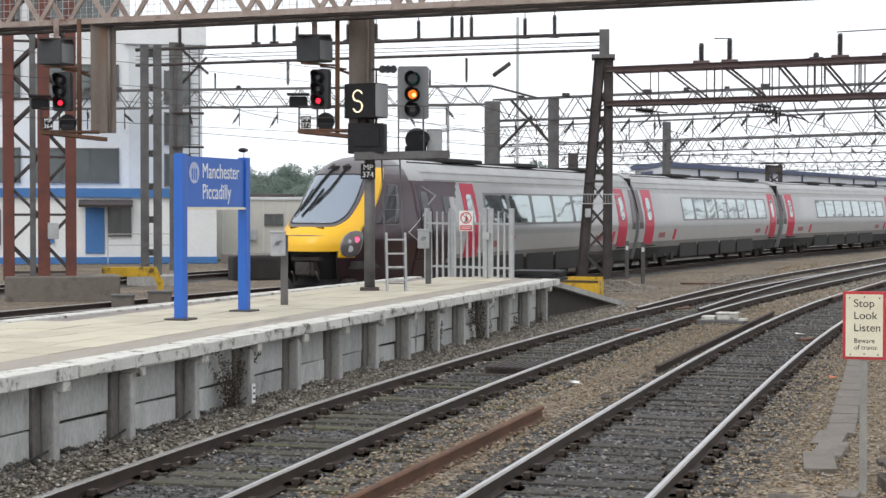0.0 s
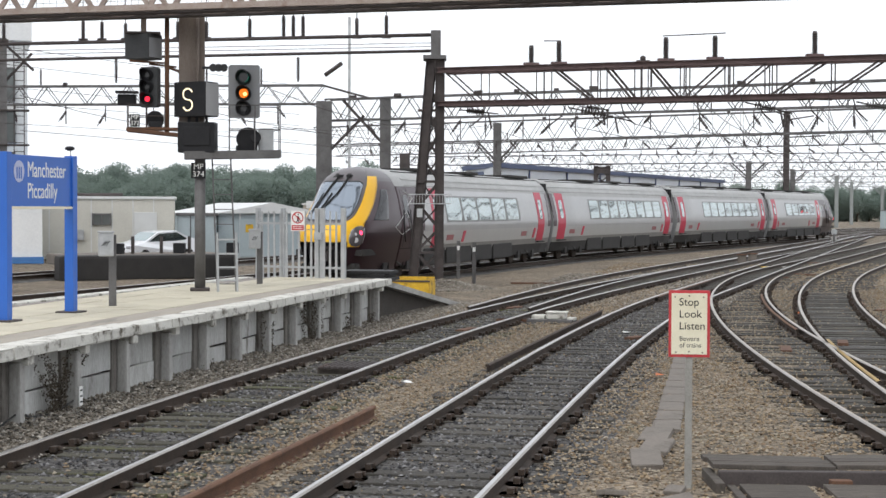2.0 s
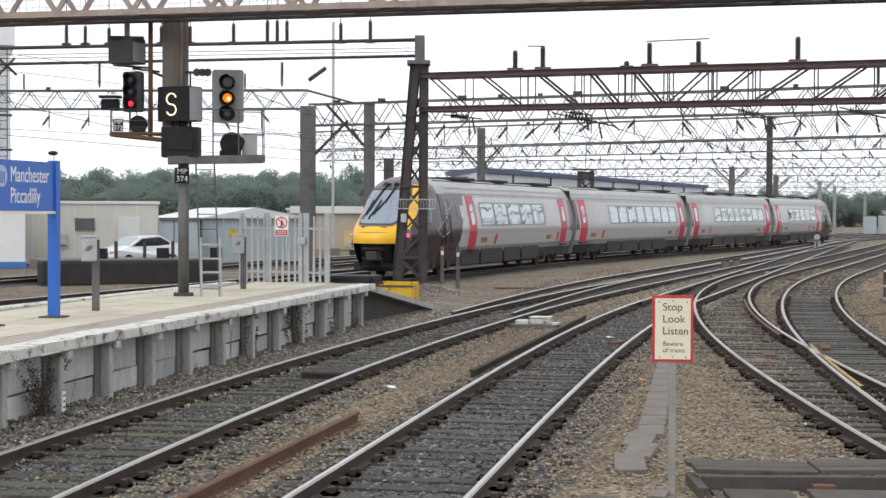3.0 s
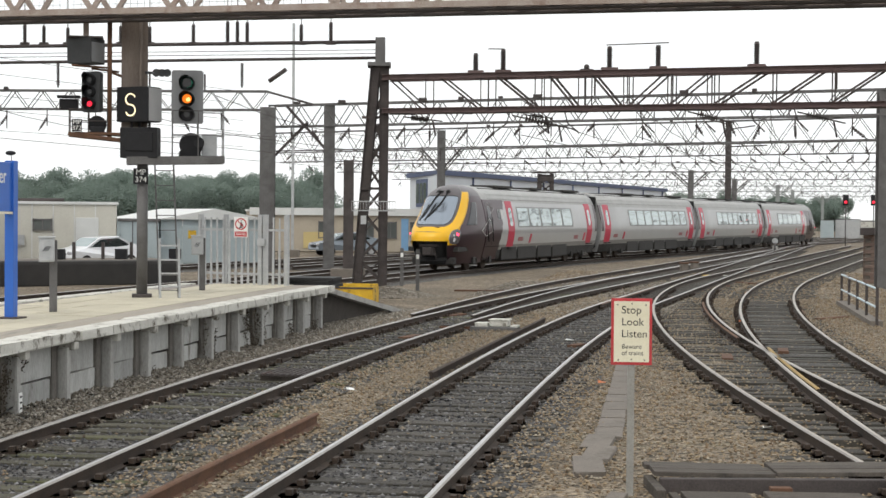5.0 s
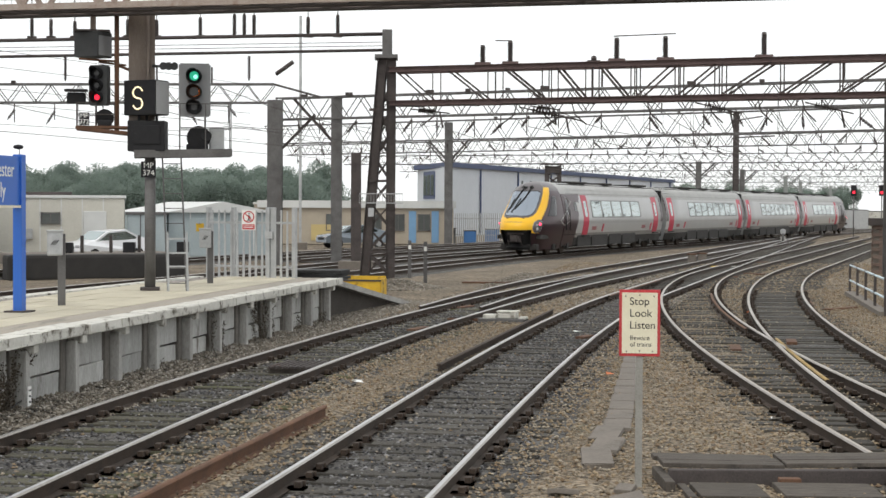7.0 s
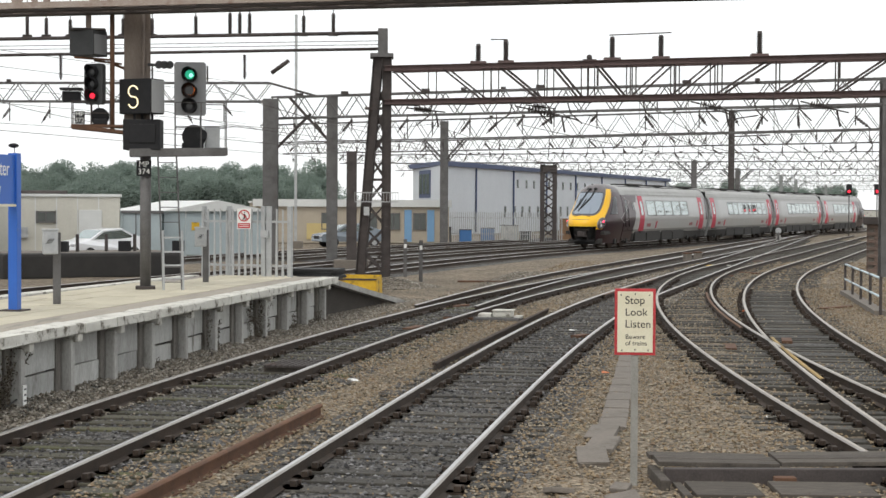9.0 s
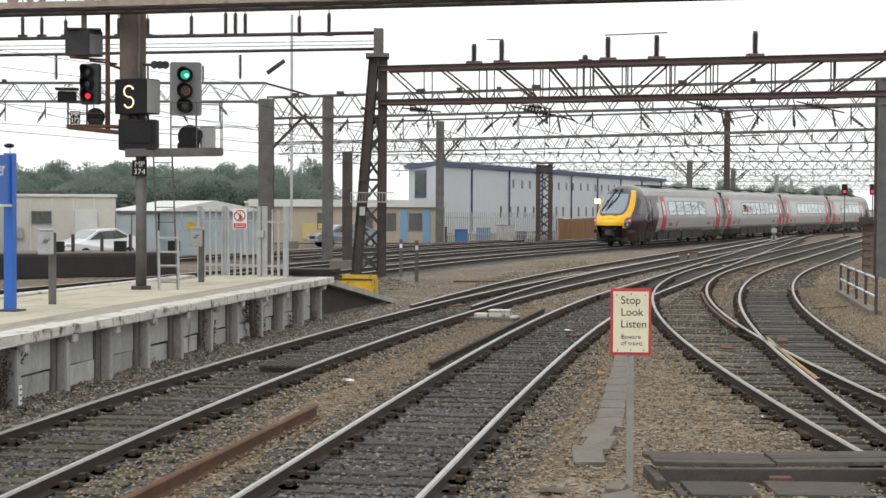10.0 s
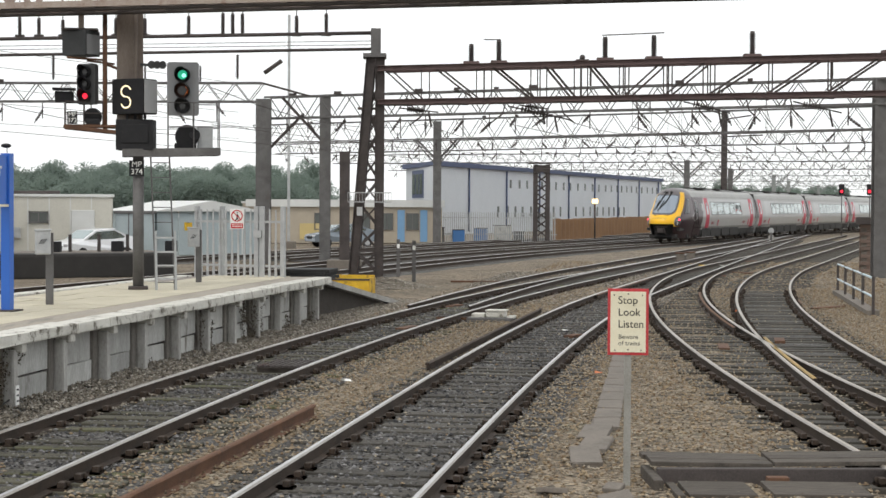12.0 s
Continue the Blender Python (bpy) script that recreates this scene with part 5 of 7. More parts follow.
def wires():
    t = thing("overhead_wire", label="thin overhead contact and catenary wires", category="overhead wire", kind="stuff")
    bm = B()
    lines = [(TRACK_A, 56), (TRACK_B, 48), (TRACK_D, 68), (TRACK_E, 68)]
    stops = [47, 71, 106, 134, 165, 200]
    for c, top in lines:
        for y0, y1 in zip(stops, stops[1:]):
            for i in range(6):
                f0, f1 = i / 6, (i + 1) / 6
                ya, yb = y0 + (y1 - y0) * f0, y0 + (y1 - y0) * f1
                xa, xb = poly(c, ya, top), poly(c, yb, top)
                bar(bm, (xa, ya, 4.75), (xb, yb, 4.75), 0.018)
                sag = lambda f: 5.75 - 0.55 * 4 * f * (1 - f)
                bar(bm, (xa, ya, sag(f0)), (xb, yb, sag(f1)), 0.018)
                bar(bm, (xa, ya, 4.75), (xa, ya, sag(f0)), 0.01)
    for off in (0, -4.1, -8.6):
        sts = [12, 34, 70, 98, 130, 165]
        for s0, s1 in zip(sts, sts[1:]):
            for i in range(6):
                f0, f1 = i / 6, (i + 1) / 6
                a, b = on_c(s0 + (s1 - s0) * f0, off), on_c(s0 + (s1 - s0) * f1, off)
                bar(bm, (a[0], a[1], 4.8), (b[0], b[1], 4.8), 0.018)
                sag = lambda f: 5.9 - 0.55 * 4 * f * (1 - f)
                bar(bm, (a[0], a[1], sag(f0)), (b[0], b[1], sag(f1)), 0.018)
    for z in (7.1, 6.6, 5.95, 5.5, 4.9):
        bar(bm, (-17, 36, z - 0.25), (-6, 66, z + 0.2), 0.014)
    me = mesh("overhead_wire", bm, OLDSTEEL)
    ob = new("wire", me)
    ob.parent = t


wires()


def mast(x, y, h, w, name="line_mast", label="slim dark steel mast beside the tracks", mt=OLDSTEEL):
    t = thing(name, label=label, category="mast", group="line masts", kind="structure")
    bm = B()
    channel(bm, (x, y, -0.3), (x, y, h), w, w)
    part("post", bm, mt, t)
    part("footing", box(B(), (x, y, -0.05), (2.2 * w + 0.5, 1.0, 0.6), bevel=0.04), TROUGH, t)
    return t


m1 = mast(27.3, 132.6, 10.3, 0.42)
arm = B()
bar(arm, (27.3, 132.6, 10.0), (25.3, 133.4, 10.6), 0.1)
bar(arm, (27.3, 132.6, 9.6), (29.3, 131.8, 9.9), 0.1)
bar(arm, (27.3, 132.6, 8.2), (30.2, 131.4, 8.3), 0.1)
part("cross_arm", arm, OLDSTEEL, m1)
mast(-6.05, 100.0, 14.0, 0.16, label="tall slim pale grey lighting mast", mt=GALV)
mast(-1.75, 66.0, 4.6, 0.4, label="short grey steel post behind the tower")


# ---- things on the platform ----
def station_sign():
    a, b = Vector((-6.0, 22.16, 0)), Vector((-5.55, 24.09, 0))
    yaw = math.degrees(math.atan2(b.y - a.y, b.x - a.x))
    s = thing("station_sign", pose(a.x, a.y, 0, 0, 0, yaw), "blue station name board with white lettering on two blue posts", "station sign")
    L = (b - a).length
    for x in (0, L):
        part("post", box(B(), (x, 0, (PH + 3.16) / 2), (0.14, 0.14, 3.16 - PH), bevel=0.006), SIGNBLUE, s)
        part("footing", box(B(), (x, 0, PH + 0.01), (0.34, 0.34, 0.025), bevel=0.005), OLDSTEEL, s)
    bm = rod(B(), (L, 0, 3.16), (L, 0, 3.26), 0.006, 6)
    bmesh.ops.create_uvsphere(bm, u_segments=14, v_segments=8, radius=0.07, matrix=pose(L - 0.03, 0, 3.27) @ Matrix.Diagonal((1.3, 1, 0.5, 1)))
    part("lamp_cap", bm, BLACK, s, "small dark fitting on the post top")
    p = part("board", box(B(), (L / 2, -0.0, 2.775), (L - 0.14, 0.08, 0.71), bevel=0.004), SIGNBLUE, s, "blue enamel name board")
    part("lower_trim", box(B(), (L / 2, -0.01, 2.40), (L - 0.14, 0.1, 0.035)), CREAM, p)
    text_mesh("Manchester", 0.31, WHITE, p, pose(0.56, -0.042, 2.83, 90, 0, 0), squeeze=0.80)
    text_mesh("Piccadilly", 0.31, WHITE, p, pose(0.56, -0.042, 2.535, 90, 0, 0), squeeze=0.80)
    lg = rod(B(), (0.32, -0.041, 2.90), (0.32, -0.045, 2.90), 0.15, 28)
    part("round_mark", lg, mat("pale_blue_mark", (0.5, 0.55, 0.75), 0.4, bump=0), p)
    bm = B()
    for x in (0.26, 0.32, 0.38):
        box(bm, (x, -0.046, 2.88), (0.03, 0.004, 0.16))
    part("mark_bars", bm, SIGNBLUE, p)


station_sign()


def telephone_post(x, y, side, h=1.98):
    s = thing("telephone_post", facing(x, y, 0), "white weatherproof cabinet on a short grey steel post", "trackside telephone", "cabinets on posts")
    part("post", box(B(), (0, 0, (PH + h) / 2), (0.12, 0.1, h - PH), bevel=0.008), GREYSTEEL, s)
    c = part("cabinet", box(B(), (side * 0.1, -0.14, h - 0.15), (0.24, 0.18, 0.37), bevel=0.025), GALV, s, "pale grey cabinet")
    part("lid", box(B(), (side * 0.1, -0.145, h + 0.045), (0.26, 0.2, 0.03), bevel=0.01), GALV, c)
    bm = B()
    for i in range(3):
        bar(bm, (side * 0.1 - 0.06 + i * 0.03, -0.233, h - 0.17), (side * 0.1 + i * 0.03, -0.233, h - 0.09), 0.008, 0.01)
    part("label_bars", bm, BLACK, c)


telephone_post(-5.26, 25.66, -1)
telephone_post(-3.82, 33.21, -1, 1.92)


def palisade(p0, p1, h, z, pitch, posts, name, label, slat_w=0.065):
    p0, p1 = Vector((*p0, 0)), Vector((*p1, 0))
    L = (p1 - p0).length
    d = (p1 - p0) / L
    yaw = math.degrees(math.atan2(d.y, d.x))
    f = thing(name, pose(p0.x, p0.y, z, 0, 0, yaw), label, "fence")
    sl = B()
    box(sl, (0, 0, h / 2), (slat_w, 0.012, h))
    top = [v for v in sl.verts if v.co.z > h * 0.9]
    for v in top:
        v.co.x *= 0.55
    sm = mesh("slat", sl, GALV)
    for i in range(int(L / pitch) + 1):
        o = part("slat", sm, None, f)
        o.matrix_basis = pose(i * pitch, -0.03, 0.02 + rnd(-0.01, 0.01), 0, rnd(-0.6, 0.6), 0)
    for zz in (0.28, h - 0.25):
        part("rail", box(B(), (L / 2, 0, zz), (L, 0.03, 0.05)), GALV, f)
    for x in posts:
        part("post", box(B(), (x * L, 0.03, h * 0.53), (0.1, 0.08, h * 1.06), bevel=0.006), GALV, f)
    return f


end_fence = palisade((-4.3, 36.95), (-2.30, 35.75), 1.5, PH - 0.05, 0.168, (0.0, 0.3, 0.70, 0.76, 1.0), "palisade_fence",
                     "galvanised palisade fence and gate closing the platform end")
part("gate_lock", box(B(), (1.72, -0.06, 0.98), (0.2, 0.06, 0.16), bevel=0.01), GALV, end_fence)


def no_entry_sign():
    s = thing("warning_sign", facing(-3.32, 36.17, 0, -12), "white sign with a red no-entry walking symbol on the fence", "warning sign")
    part("panel", box(B(), (0, 0, 2.12), (0.31, 0.012, 0.45), bevel=0.004), WHITE, s)
    ring = B()
    n = 28
    for i in range(n):
        a0, a1 = 2 * math.pi * i / n, 2 * math.pi * (i + 1) / n
        v = [ring.verts.new((r * math.cos(a), -0.009, 2.19 + r * math.sin(a))) for r, a in ((0.105, a0), (0.13, a0), (0.13, a1), (0.105, a1))]
        ring.faces.new(v)
    bar(ring, (-0.08, -0.011, 2.27), (0.08, -0.011, 2.11), 0.004, 0.022)
    part("red_ring", ring, RED, s)
    fig = B()
    bar(fig, (0.0, -0.009, 2.12), (0.01, -0.009, 2.23), 0.004, 0.03)
    bar(fig, (0.0, -0.009, 2.13), (-0.04, -0.009, 2.09), 0.004, 0.02)
    bar(fig, (0.0, -0.009, 2.13), (0.04, -0.009, 2.1), 0.004, 0.02)
    bar(fig, (0.01, -0.009, 2.21), (0.05, -0.009, 2.16), 0.004, 0.016)
    bar(fig, (0.01, -0.009, 2.25), (0.012, -0.009, 2.275), 0.004, 0.028)
    part("symbol", fig, BLACK, s)
    part("red_band", box(B(), (0, -0.009, 1.97), (0.27, 0.004, 0.11)), RED, s)
    bm = B()
    for z in (1.99, 1.955):
        box(bm, (0, -0.012, z), (0.22, 0.003, 0.012))
    part("text_bars", bm, WHITE, s)


no_entry_sign()


# ---- things beside the near tracks ----
def stop_sign():
    s = thing("stop_look_listen_sign", facing(2.22, 15.05, 0, 2), "cream red-bordered stop look listen sign on a grey post", "warning sign")
    part("post", box(B(), (0.0, 0.03, 0.7), (0.065, 0.05, 1.85), bevel=0.006), WEATHERED, s)
    f = part("border", box(B(), (0, 0, 1.362), (0.375, 0.012, 0.615), bevel=0.004), RED, s, "red enamel border")
    part("panel", box(B(), (0, -0.008, 1.362), (0.325, 0.008, 0.562)), CREAM, s)
    for tx, z, size in (("Stop", 1.53, 0.1), ("Look", 1.42, 0.1), ("Listen", 1.31, 0.1), ("Beware", 1.205, 0.06), ("of trains", 1.145, 0.06)):
        text_mesh(tx, size, BLACK, s, pose(-0.095 if size > 0.09 else -0.09, -0.0125, z, 90, 0, 0), depth=0.001)
    bm = B()
    for x, z in ((0, 1.62), (-0.13, 1.61), (0.13, 1.61), (0, 1.105), (0.12, 1.1), (-0.12, 1.1)):
        rod(bm, (x, -0.012, z), (x, -0.016, z), 0.007, 8)
    part("screws", bm, OLDSTEEL, s)


stop_sign()


def timber_deck():
    d = thing("timber_deck", pose(3.6, 15.3, 0, 0, 0, -1), "low dark timber cover boards over a trackside pit", "timber deck")
    for i, (x, w, z, tilt) in enumerate(((-0.55, 1.15, 0.0, 1.0), (0.66, 1.22, 0.01, -0.6))):
        for j in range(3):
            o = part("board", box(B(), (0, 0, 0), (w, 0.21, 0.045), bevel=0.008), TIMBER, d)
            o.matrix_basis = pose(x + rnd(-0.02, 0.02), 0.1 + j * 0.215, z + rnd(-0.006, 0.006), 0, tilt, rnd(-0.6, 0.6))
    part("front_beam", box(B(), (0.1, -0.12, -0.10), (2.35, 0.1, 0.17), bevel=0.012), OLDSTEEL, d)
    part("side_beam", box(B(), (-1.12, -0.1, -0.13), (0.09, 0.9, 0.14), bevel=0.012), TIMBER, d)
    for x, w in ((-0.6, 0.62), (0.3, 0.9)):
        o = part("lower_lid", box(B(), (0, 0, 0), (w, 0.55, 0.05), bevel=0.008), TIMBER, d)
        o.matrix_basis = pose(x, -0.62, -0.14, 3, 1, rnd(-4, 4))
    part("side_wall", box(B(), (-0.98, -0.62, -0.2), (0.08, 0.7, 0.16), bevel=0.01), TIMBER, d)
    part("block", box(B(), (0.02, -0.3, -0.1), (0.2, 0.12, 0.07), bevel=0.01), RUST, d, "rusty block under the lid")


timber_deck()


def trough_lids():
    g = thing("cable_trough", label="line of grey concrete trough lids, some broken", category="cable trough", kind="structure")
    y = 31.0
    i = 0
    while y > 15.9:
        x = 1.8 + (y - 14.5) * 0.165 + (0.0 if y > 19 else -0.1)
        bm = box(B(), (0, 0, 0), (0.31, 0.86, 0.06), bevel=0.012)
        for v in bm.verts:
            v.co += Vector((rnd(-0.015, 0.015), rnd(-0.02, 0.02), 0))
        o = part("lid", bm, TROUGH, g)
        broken = y < 18.5
        o.matrix_basis = pose(x + (rnd(-0.06, 0.06) if broken else 0), y, -0.155 + (rnd(0, 0.03) if broken else 0),
                              rnd(-4, 4) if broken else 0, rnd(-6, 6) if broken else rnd(-1, 1), -9.4 + (rnd(-7, 7) if broken else rnd(-1, 1)))
        y -= 0.9
    for k in range(5):
        o = part("shard", box(B(), (0, 0, 0), (rnd(0.2, 0.4), rnd(0.15, 0.3), 0.05), bevel=0.01), TROUGH, g)
        o.matrix_basis = pose(1.75 + rnd(-0.3, 0.4), 14.0 + rnd(-0.3, 1.2), -0.13, rnd(-12, 12), rnd(-12, 12), rnd(0, 90))


trough_lids()


def loose_rail(a, b, mt, label):
    d = Vector(b) - Vector(a)
    h = math.atan2(d.x, d.y)
    pts = [(a[0] + d.x * f, a[1] + d.y * f, h) for f in (0, 0.5, 1)]
    r = thing("loose_rail", Matrix.Translation((0, 0, a[2])), label, "spare rail", "spare rails")
    part("rail", rail_mesh(pts, 0), [mt, mt, mt], r)


loose_rail((-2.75, 11.0, -0.015), (-0.91, 20.1, -0.015), RUST, "rusty spare rail lying beside the track on ballast")
loose_rail((0.62, 25.5, -0.02), (3.7, 39.4, -0.02), RAIL_SIDE, "dark brown spare rail lying on ballast")


def check_rail(c, top, y0, y1, off, head=RUST):
    r = thing("check_rail", label="check rail inside the running rail", category="railway track", kind="structure")
    part("rail", rail_mesh(cubic_line(c, y0, y1, top), off), [RAIL_SIDE, head, head], r)


check_rail(TRACK_D, 68, 33, 47, 0.753 - 0.13)
check_rail(TRACK_E, 68, 23, 30.5, -0.753 + 0.1, mat("yellow_greased_rail", (0.42, 0.27, 0.05), 0.6, col2=(0.2, 0.13, 0.05), scale=1.5))
check_rail(TRACK_B, 48, 45, 56, -0.753 + 0.10)


def grid_plate():
    g = thing("steel_grid", pose(-1.5, 25.6, -0.05, 0, 0, -13), "dark steel grid lying between the platform track's rails", "steel grid")
    for i in range(9):
        part("bar", box(B(), (-0.38 + i * 0.095, 0, 0.0), (0.035, 1.06, 0.035)), OLDSTEEL, g)
    for i in range(8):
        part("cross_bar", box(B(), (0, -0.5 + i * 0.143, -0.003), (0.8, 0.025, 0.03)), OLDSTEEL, g)
    for y in (-0.4, 0.4):
        part("bearer", box(B(), (0, y, -0.06), (0.85, 0.1, 0.09)), TIMBER, g)


grid_plate()


def point_box():
    g = thing("point_machine", pose(2.35, 37.0, -0.17, 0, 0, -16), "white painted box beside the track on a dark base", "point machine")
    part("base", box(B(), (0, 0, 0.04), (1.05, 0.55, 0.1), bevel=0.02), GREYSTEEL, g)
    part("box", box(B(), (0.12, 0, 0.16), (0.42, 0.36, 0.14), bevel=0.03), COPING, g, "white weathered cover")
    part("lid", box(B(), (0.12, 0, 0.245), (0.46, 0.4, 0.03), bevel=0.01), COPING, g)
    part("side_box", box(B(), (-0.28, -0.04, 0.13), (0.3, 0.3, 0.1), bevel=0.025), COPING, g, "low white side cover")
    part("foot", box(B(), (0.46, 0.02, 0.1), (0.16, 0.3, 0.06), bevel=0.01), COPING, g)
    part("rod", box(B(), (-0.85, 0.05, 0.06), (0.8, 0.08, 0.06)), OLDSTEEL, g)
    part("rod", box(B(), (-0.85, -0.15, 0.05), (0.8, 0.06, 0.05)), RUST, g, "rusty drive rod")


point_box()
for x, y, yaw, l in ((1.6, 42.0, 62, 1.2), (0.4, 34.5, 70, 0.9), (3.0, 56.0, -8, 1.7), (7.6, 31.5, 78, 0.8), (6.2, 30, 80, 1.1), (11.2, 44.5, 80, 1.6), (3.7, 32.5, 60, 0.5), (9.0, 52, 75, 1.3), (11.4, 42.0, 44, 1.4), (13.9, 64.5, -60, 1.5), (15.6, 63.2, 52, 2.2), (20.8, 86.5, 58, 2.6), (12.4, 61.0, 60, 1.2), (17.2, 78.0, 50, 1.8)):
    p = thing("old_sleeper", pose(x, y, -0.17, 0, 0, yaw), "discarded reddish timber baulk lying on ballast", "timber baulk", "discarded baulks")
    part("baulk", box(B(), (0, 0, 0), (l, 0.2, 0.1), bevel=0.012), RUST if l < 2 else TIMBER, p)


def short_post(x, y, h, label):
    s = thing("marker_post", facing(x, y), label, "marker post", "marker posts")
    part("post", box(B(), (0, 0, h / 2 - 0.15), (0.13, 0.1, h + 0.3), bevel=0.01), GREYSTEEL, s)
    part("tag", box(B(), (0, -0.055, h - 0.25), (0.1, 0.01, 0.15)), WHITE, s)


short_post(0.38, 60.3, 1.2, "short grey marker post with a white tag beside the line")
short_post(0.89, 56.0, 1.25, "short grey marker post with a white tag beside the line")


def grit_bin():
    g = thing("grit_bin", pose(-1.15, 48.6, -0.27, 0, 0, -12), "stained yellow open bin at the foot of the lattice tower", "grit bin")
    bm = B()
    for s in (-1, 1):
        box(bm, (s * 0.68, 0, 0.33), (0.05, 0.8, 0.5))
    box(bm, (0, -0.4, 0.3), (1.36, 0.05, 0.42))
    box(bm, (0, 0.4, 0.36), (1.36, 0.05, 0.55))
    box(bm, (0, 0, 0.06), (1.36, 0.8, 0.06))
    part("shell", bm, YELLOW, g)
    part("rim", box(B(), (0, -0.43, 0.53), (1.44, 0.04, 0.05)), OLDSTEEL, g)
    part("contents", box(B(), (0, 0, 0.36), (1.28, 0.72, 0.2)), UNDER, g)


grit_bin()


def loose_bits():
    m = thing("rubber_mat", pose(-1.75, 36.6, PH - 0.06, 0, 0, -14), "black rubber boards stacked at the platform end", "rubber boards")
    for i in range(3):
        o = part("board", box(B(), (0, 0, 0), (1.1, 0.9, 0.07), bevel=0.01), RUBBER, m)
        o.matrix_basis = pose(rnd(-0.06, 0.06), rnd(-0.05, 0.05), 0.04 + i * 0.072, 0, 0, rnd(-5, 5))
    for x, y, s in ((-12.5, 40.6, 0.42), (-11.9, 41.9, 0.46)):
        q = thing("junction_box", pose(x, y, -0.18, 0, 0, 12), "small grey lineside junction box on ballast", "junction box", "junction boxes")
        part("case", box(B(), (0, 0, s * 0.4), (s * 1.3, s, s * 0.8), bevel=0.03), TROUGH, q)
        part("lid", box(B(), (0, 0, s * 0.83), (s * 1.4, s * 1.1, 0.05), bevel=0.01), GREYSTEEL, q)
    ORANGE = mat("orange_plastic", (0.6, 0.16, 0.04), 0.6)
    for x, y, m2, l in ((3.25, 25.1, ORANGE, "scrap of orange plastic on ballast"), (3.7, 33.8, WHITE, "scrap of white paper on ballast"),
                        (4.6, 19.8, WHITE, "scrap of white paper on ballast"), (-0.6, 24.0, WHITE, "scrap of white paper on ballast"), (8.6, 40.2, ORANGE, "scrap of orange plastic on ballast")):
        q = thing("litter", pose(x, y, -0.13, 8, 5, rnd(0, 90)), l, "litter", "scraps of litter")
        bm = box(B(), (0, 0, 0), (0.16, 0.1, 0.012))
        for v in bm.verts:
            v.co += Vector((rnd(-0.03, 0.03), rnd(-0.03, 0.03), rnd(-0.02, 0.02)))
        part("scrap", bm, m2, q)


loose_bits()


# ---- far left: signal beam's support, towers and the station building ----
def red_tower():
    RUSTCOL = mat("rust_red_column", (0.19, 0.062, 0.045), 0.75, 0.1, col2=(0.10, 0.042, 0.034), scale=2, stain=(0.055, 0.04, 0.036), stain_at=0.6)
    f = facing(-15.61, 44.25)
    t = thing("support_tower", f, "rust-red lattice tower on a concrete block", "lattice tower", kind="structure")
    part("plinth", box(B(), (0.25, 0.2, 0.0), (3.1, 1.6, 1.0), bevel=0.04), TROUGH, t, "stained concrete plinth")
    for x, w, m in ((-1.2, 0.3, RUSTCOL), (-0.55, 0.16, GREYSTEEL), (-0.25, 0.33, RUSTCOL), (0.48, 0.3, RUSTCOL)):
        bm = B()
        channel(bm, (x, 0, 0.4), (x, 0, 9.5), w, w)
        channel(bm, (x, 0.9, 0.4), (x, 0.9, 9.5), w * 0.9, w)
        part("leg", bm, m, t)
    br = B()
    for x0, x1 in ((-1.2, -0.4), (-0.25, 0.48)):
        for i in range(11):
            z = 0.6 + i * 0.8
            a, b = (x0, x1) if i % 2 else (x1, x0)
            bar(br, (a, -0.05, z), (b, -0.05, z + 0.8), 0.05, 0.08)
            bar(br, (a, 0.95, z), (b, 0.95, z + 0.8), 0.05, 0.08)
            if i % 2 == 0:
                bar(br, (x0, -0.05, z), (x1, -0.05, z), 0.05, 0.07)
    part("bracing", br, OLDSTEEL, t)
    part("notice_box", box(B(), (0.0, -0.2, 1.75), (0.3, 0.12, 0.45), bevel=0.02), GALV, t)
    b = thing("buffer_barrier", facing(-13.9, 46.0), "yellow painted steel barrier beside the plinth", "barrier")
    part("panel", box(B(), (-0.1, 0, 0.55), (1.5, 0.06, 0.28), bevel=0.02), YELLOW, b)
    part("leg", bar(B(), (0.6, 0, 0.66), (0.82, 0, 0.2), 0.06, 0.2), YELLOW, b)
    part("leg", bar(B(), (0.82, 0, 0.25), (0.8, 0, -0.25), 0.06, 0.16), YELLOW, b)


red_tower()


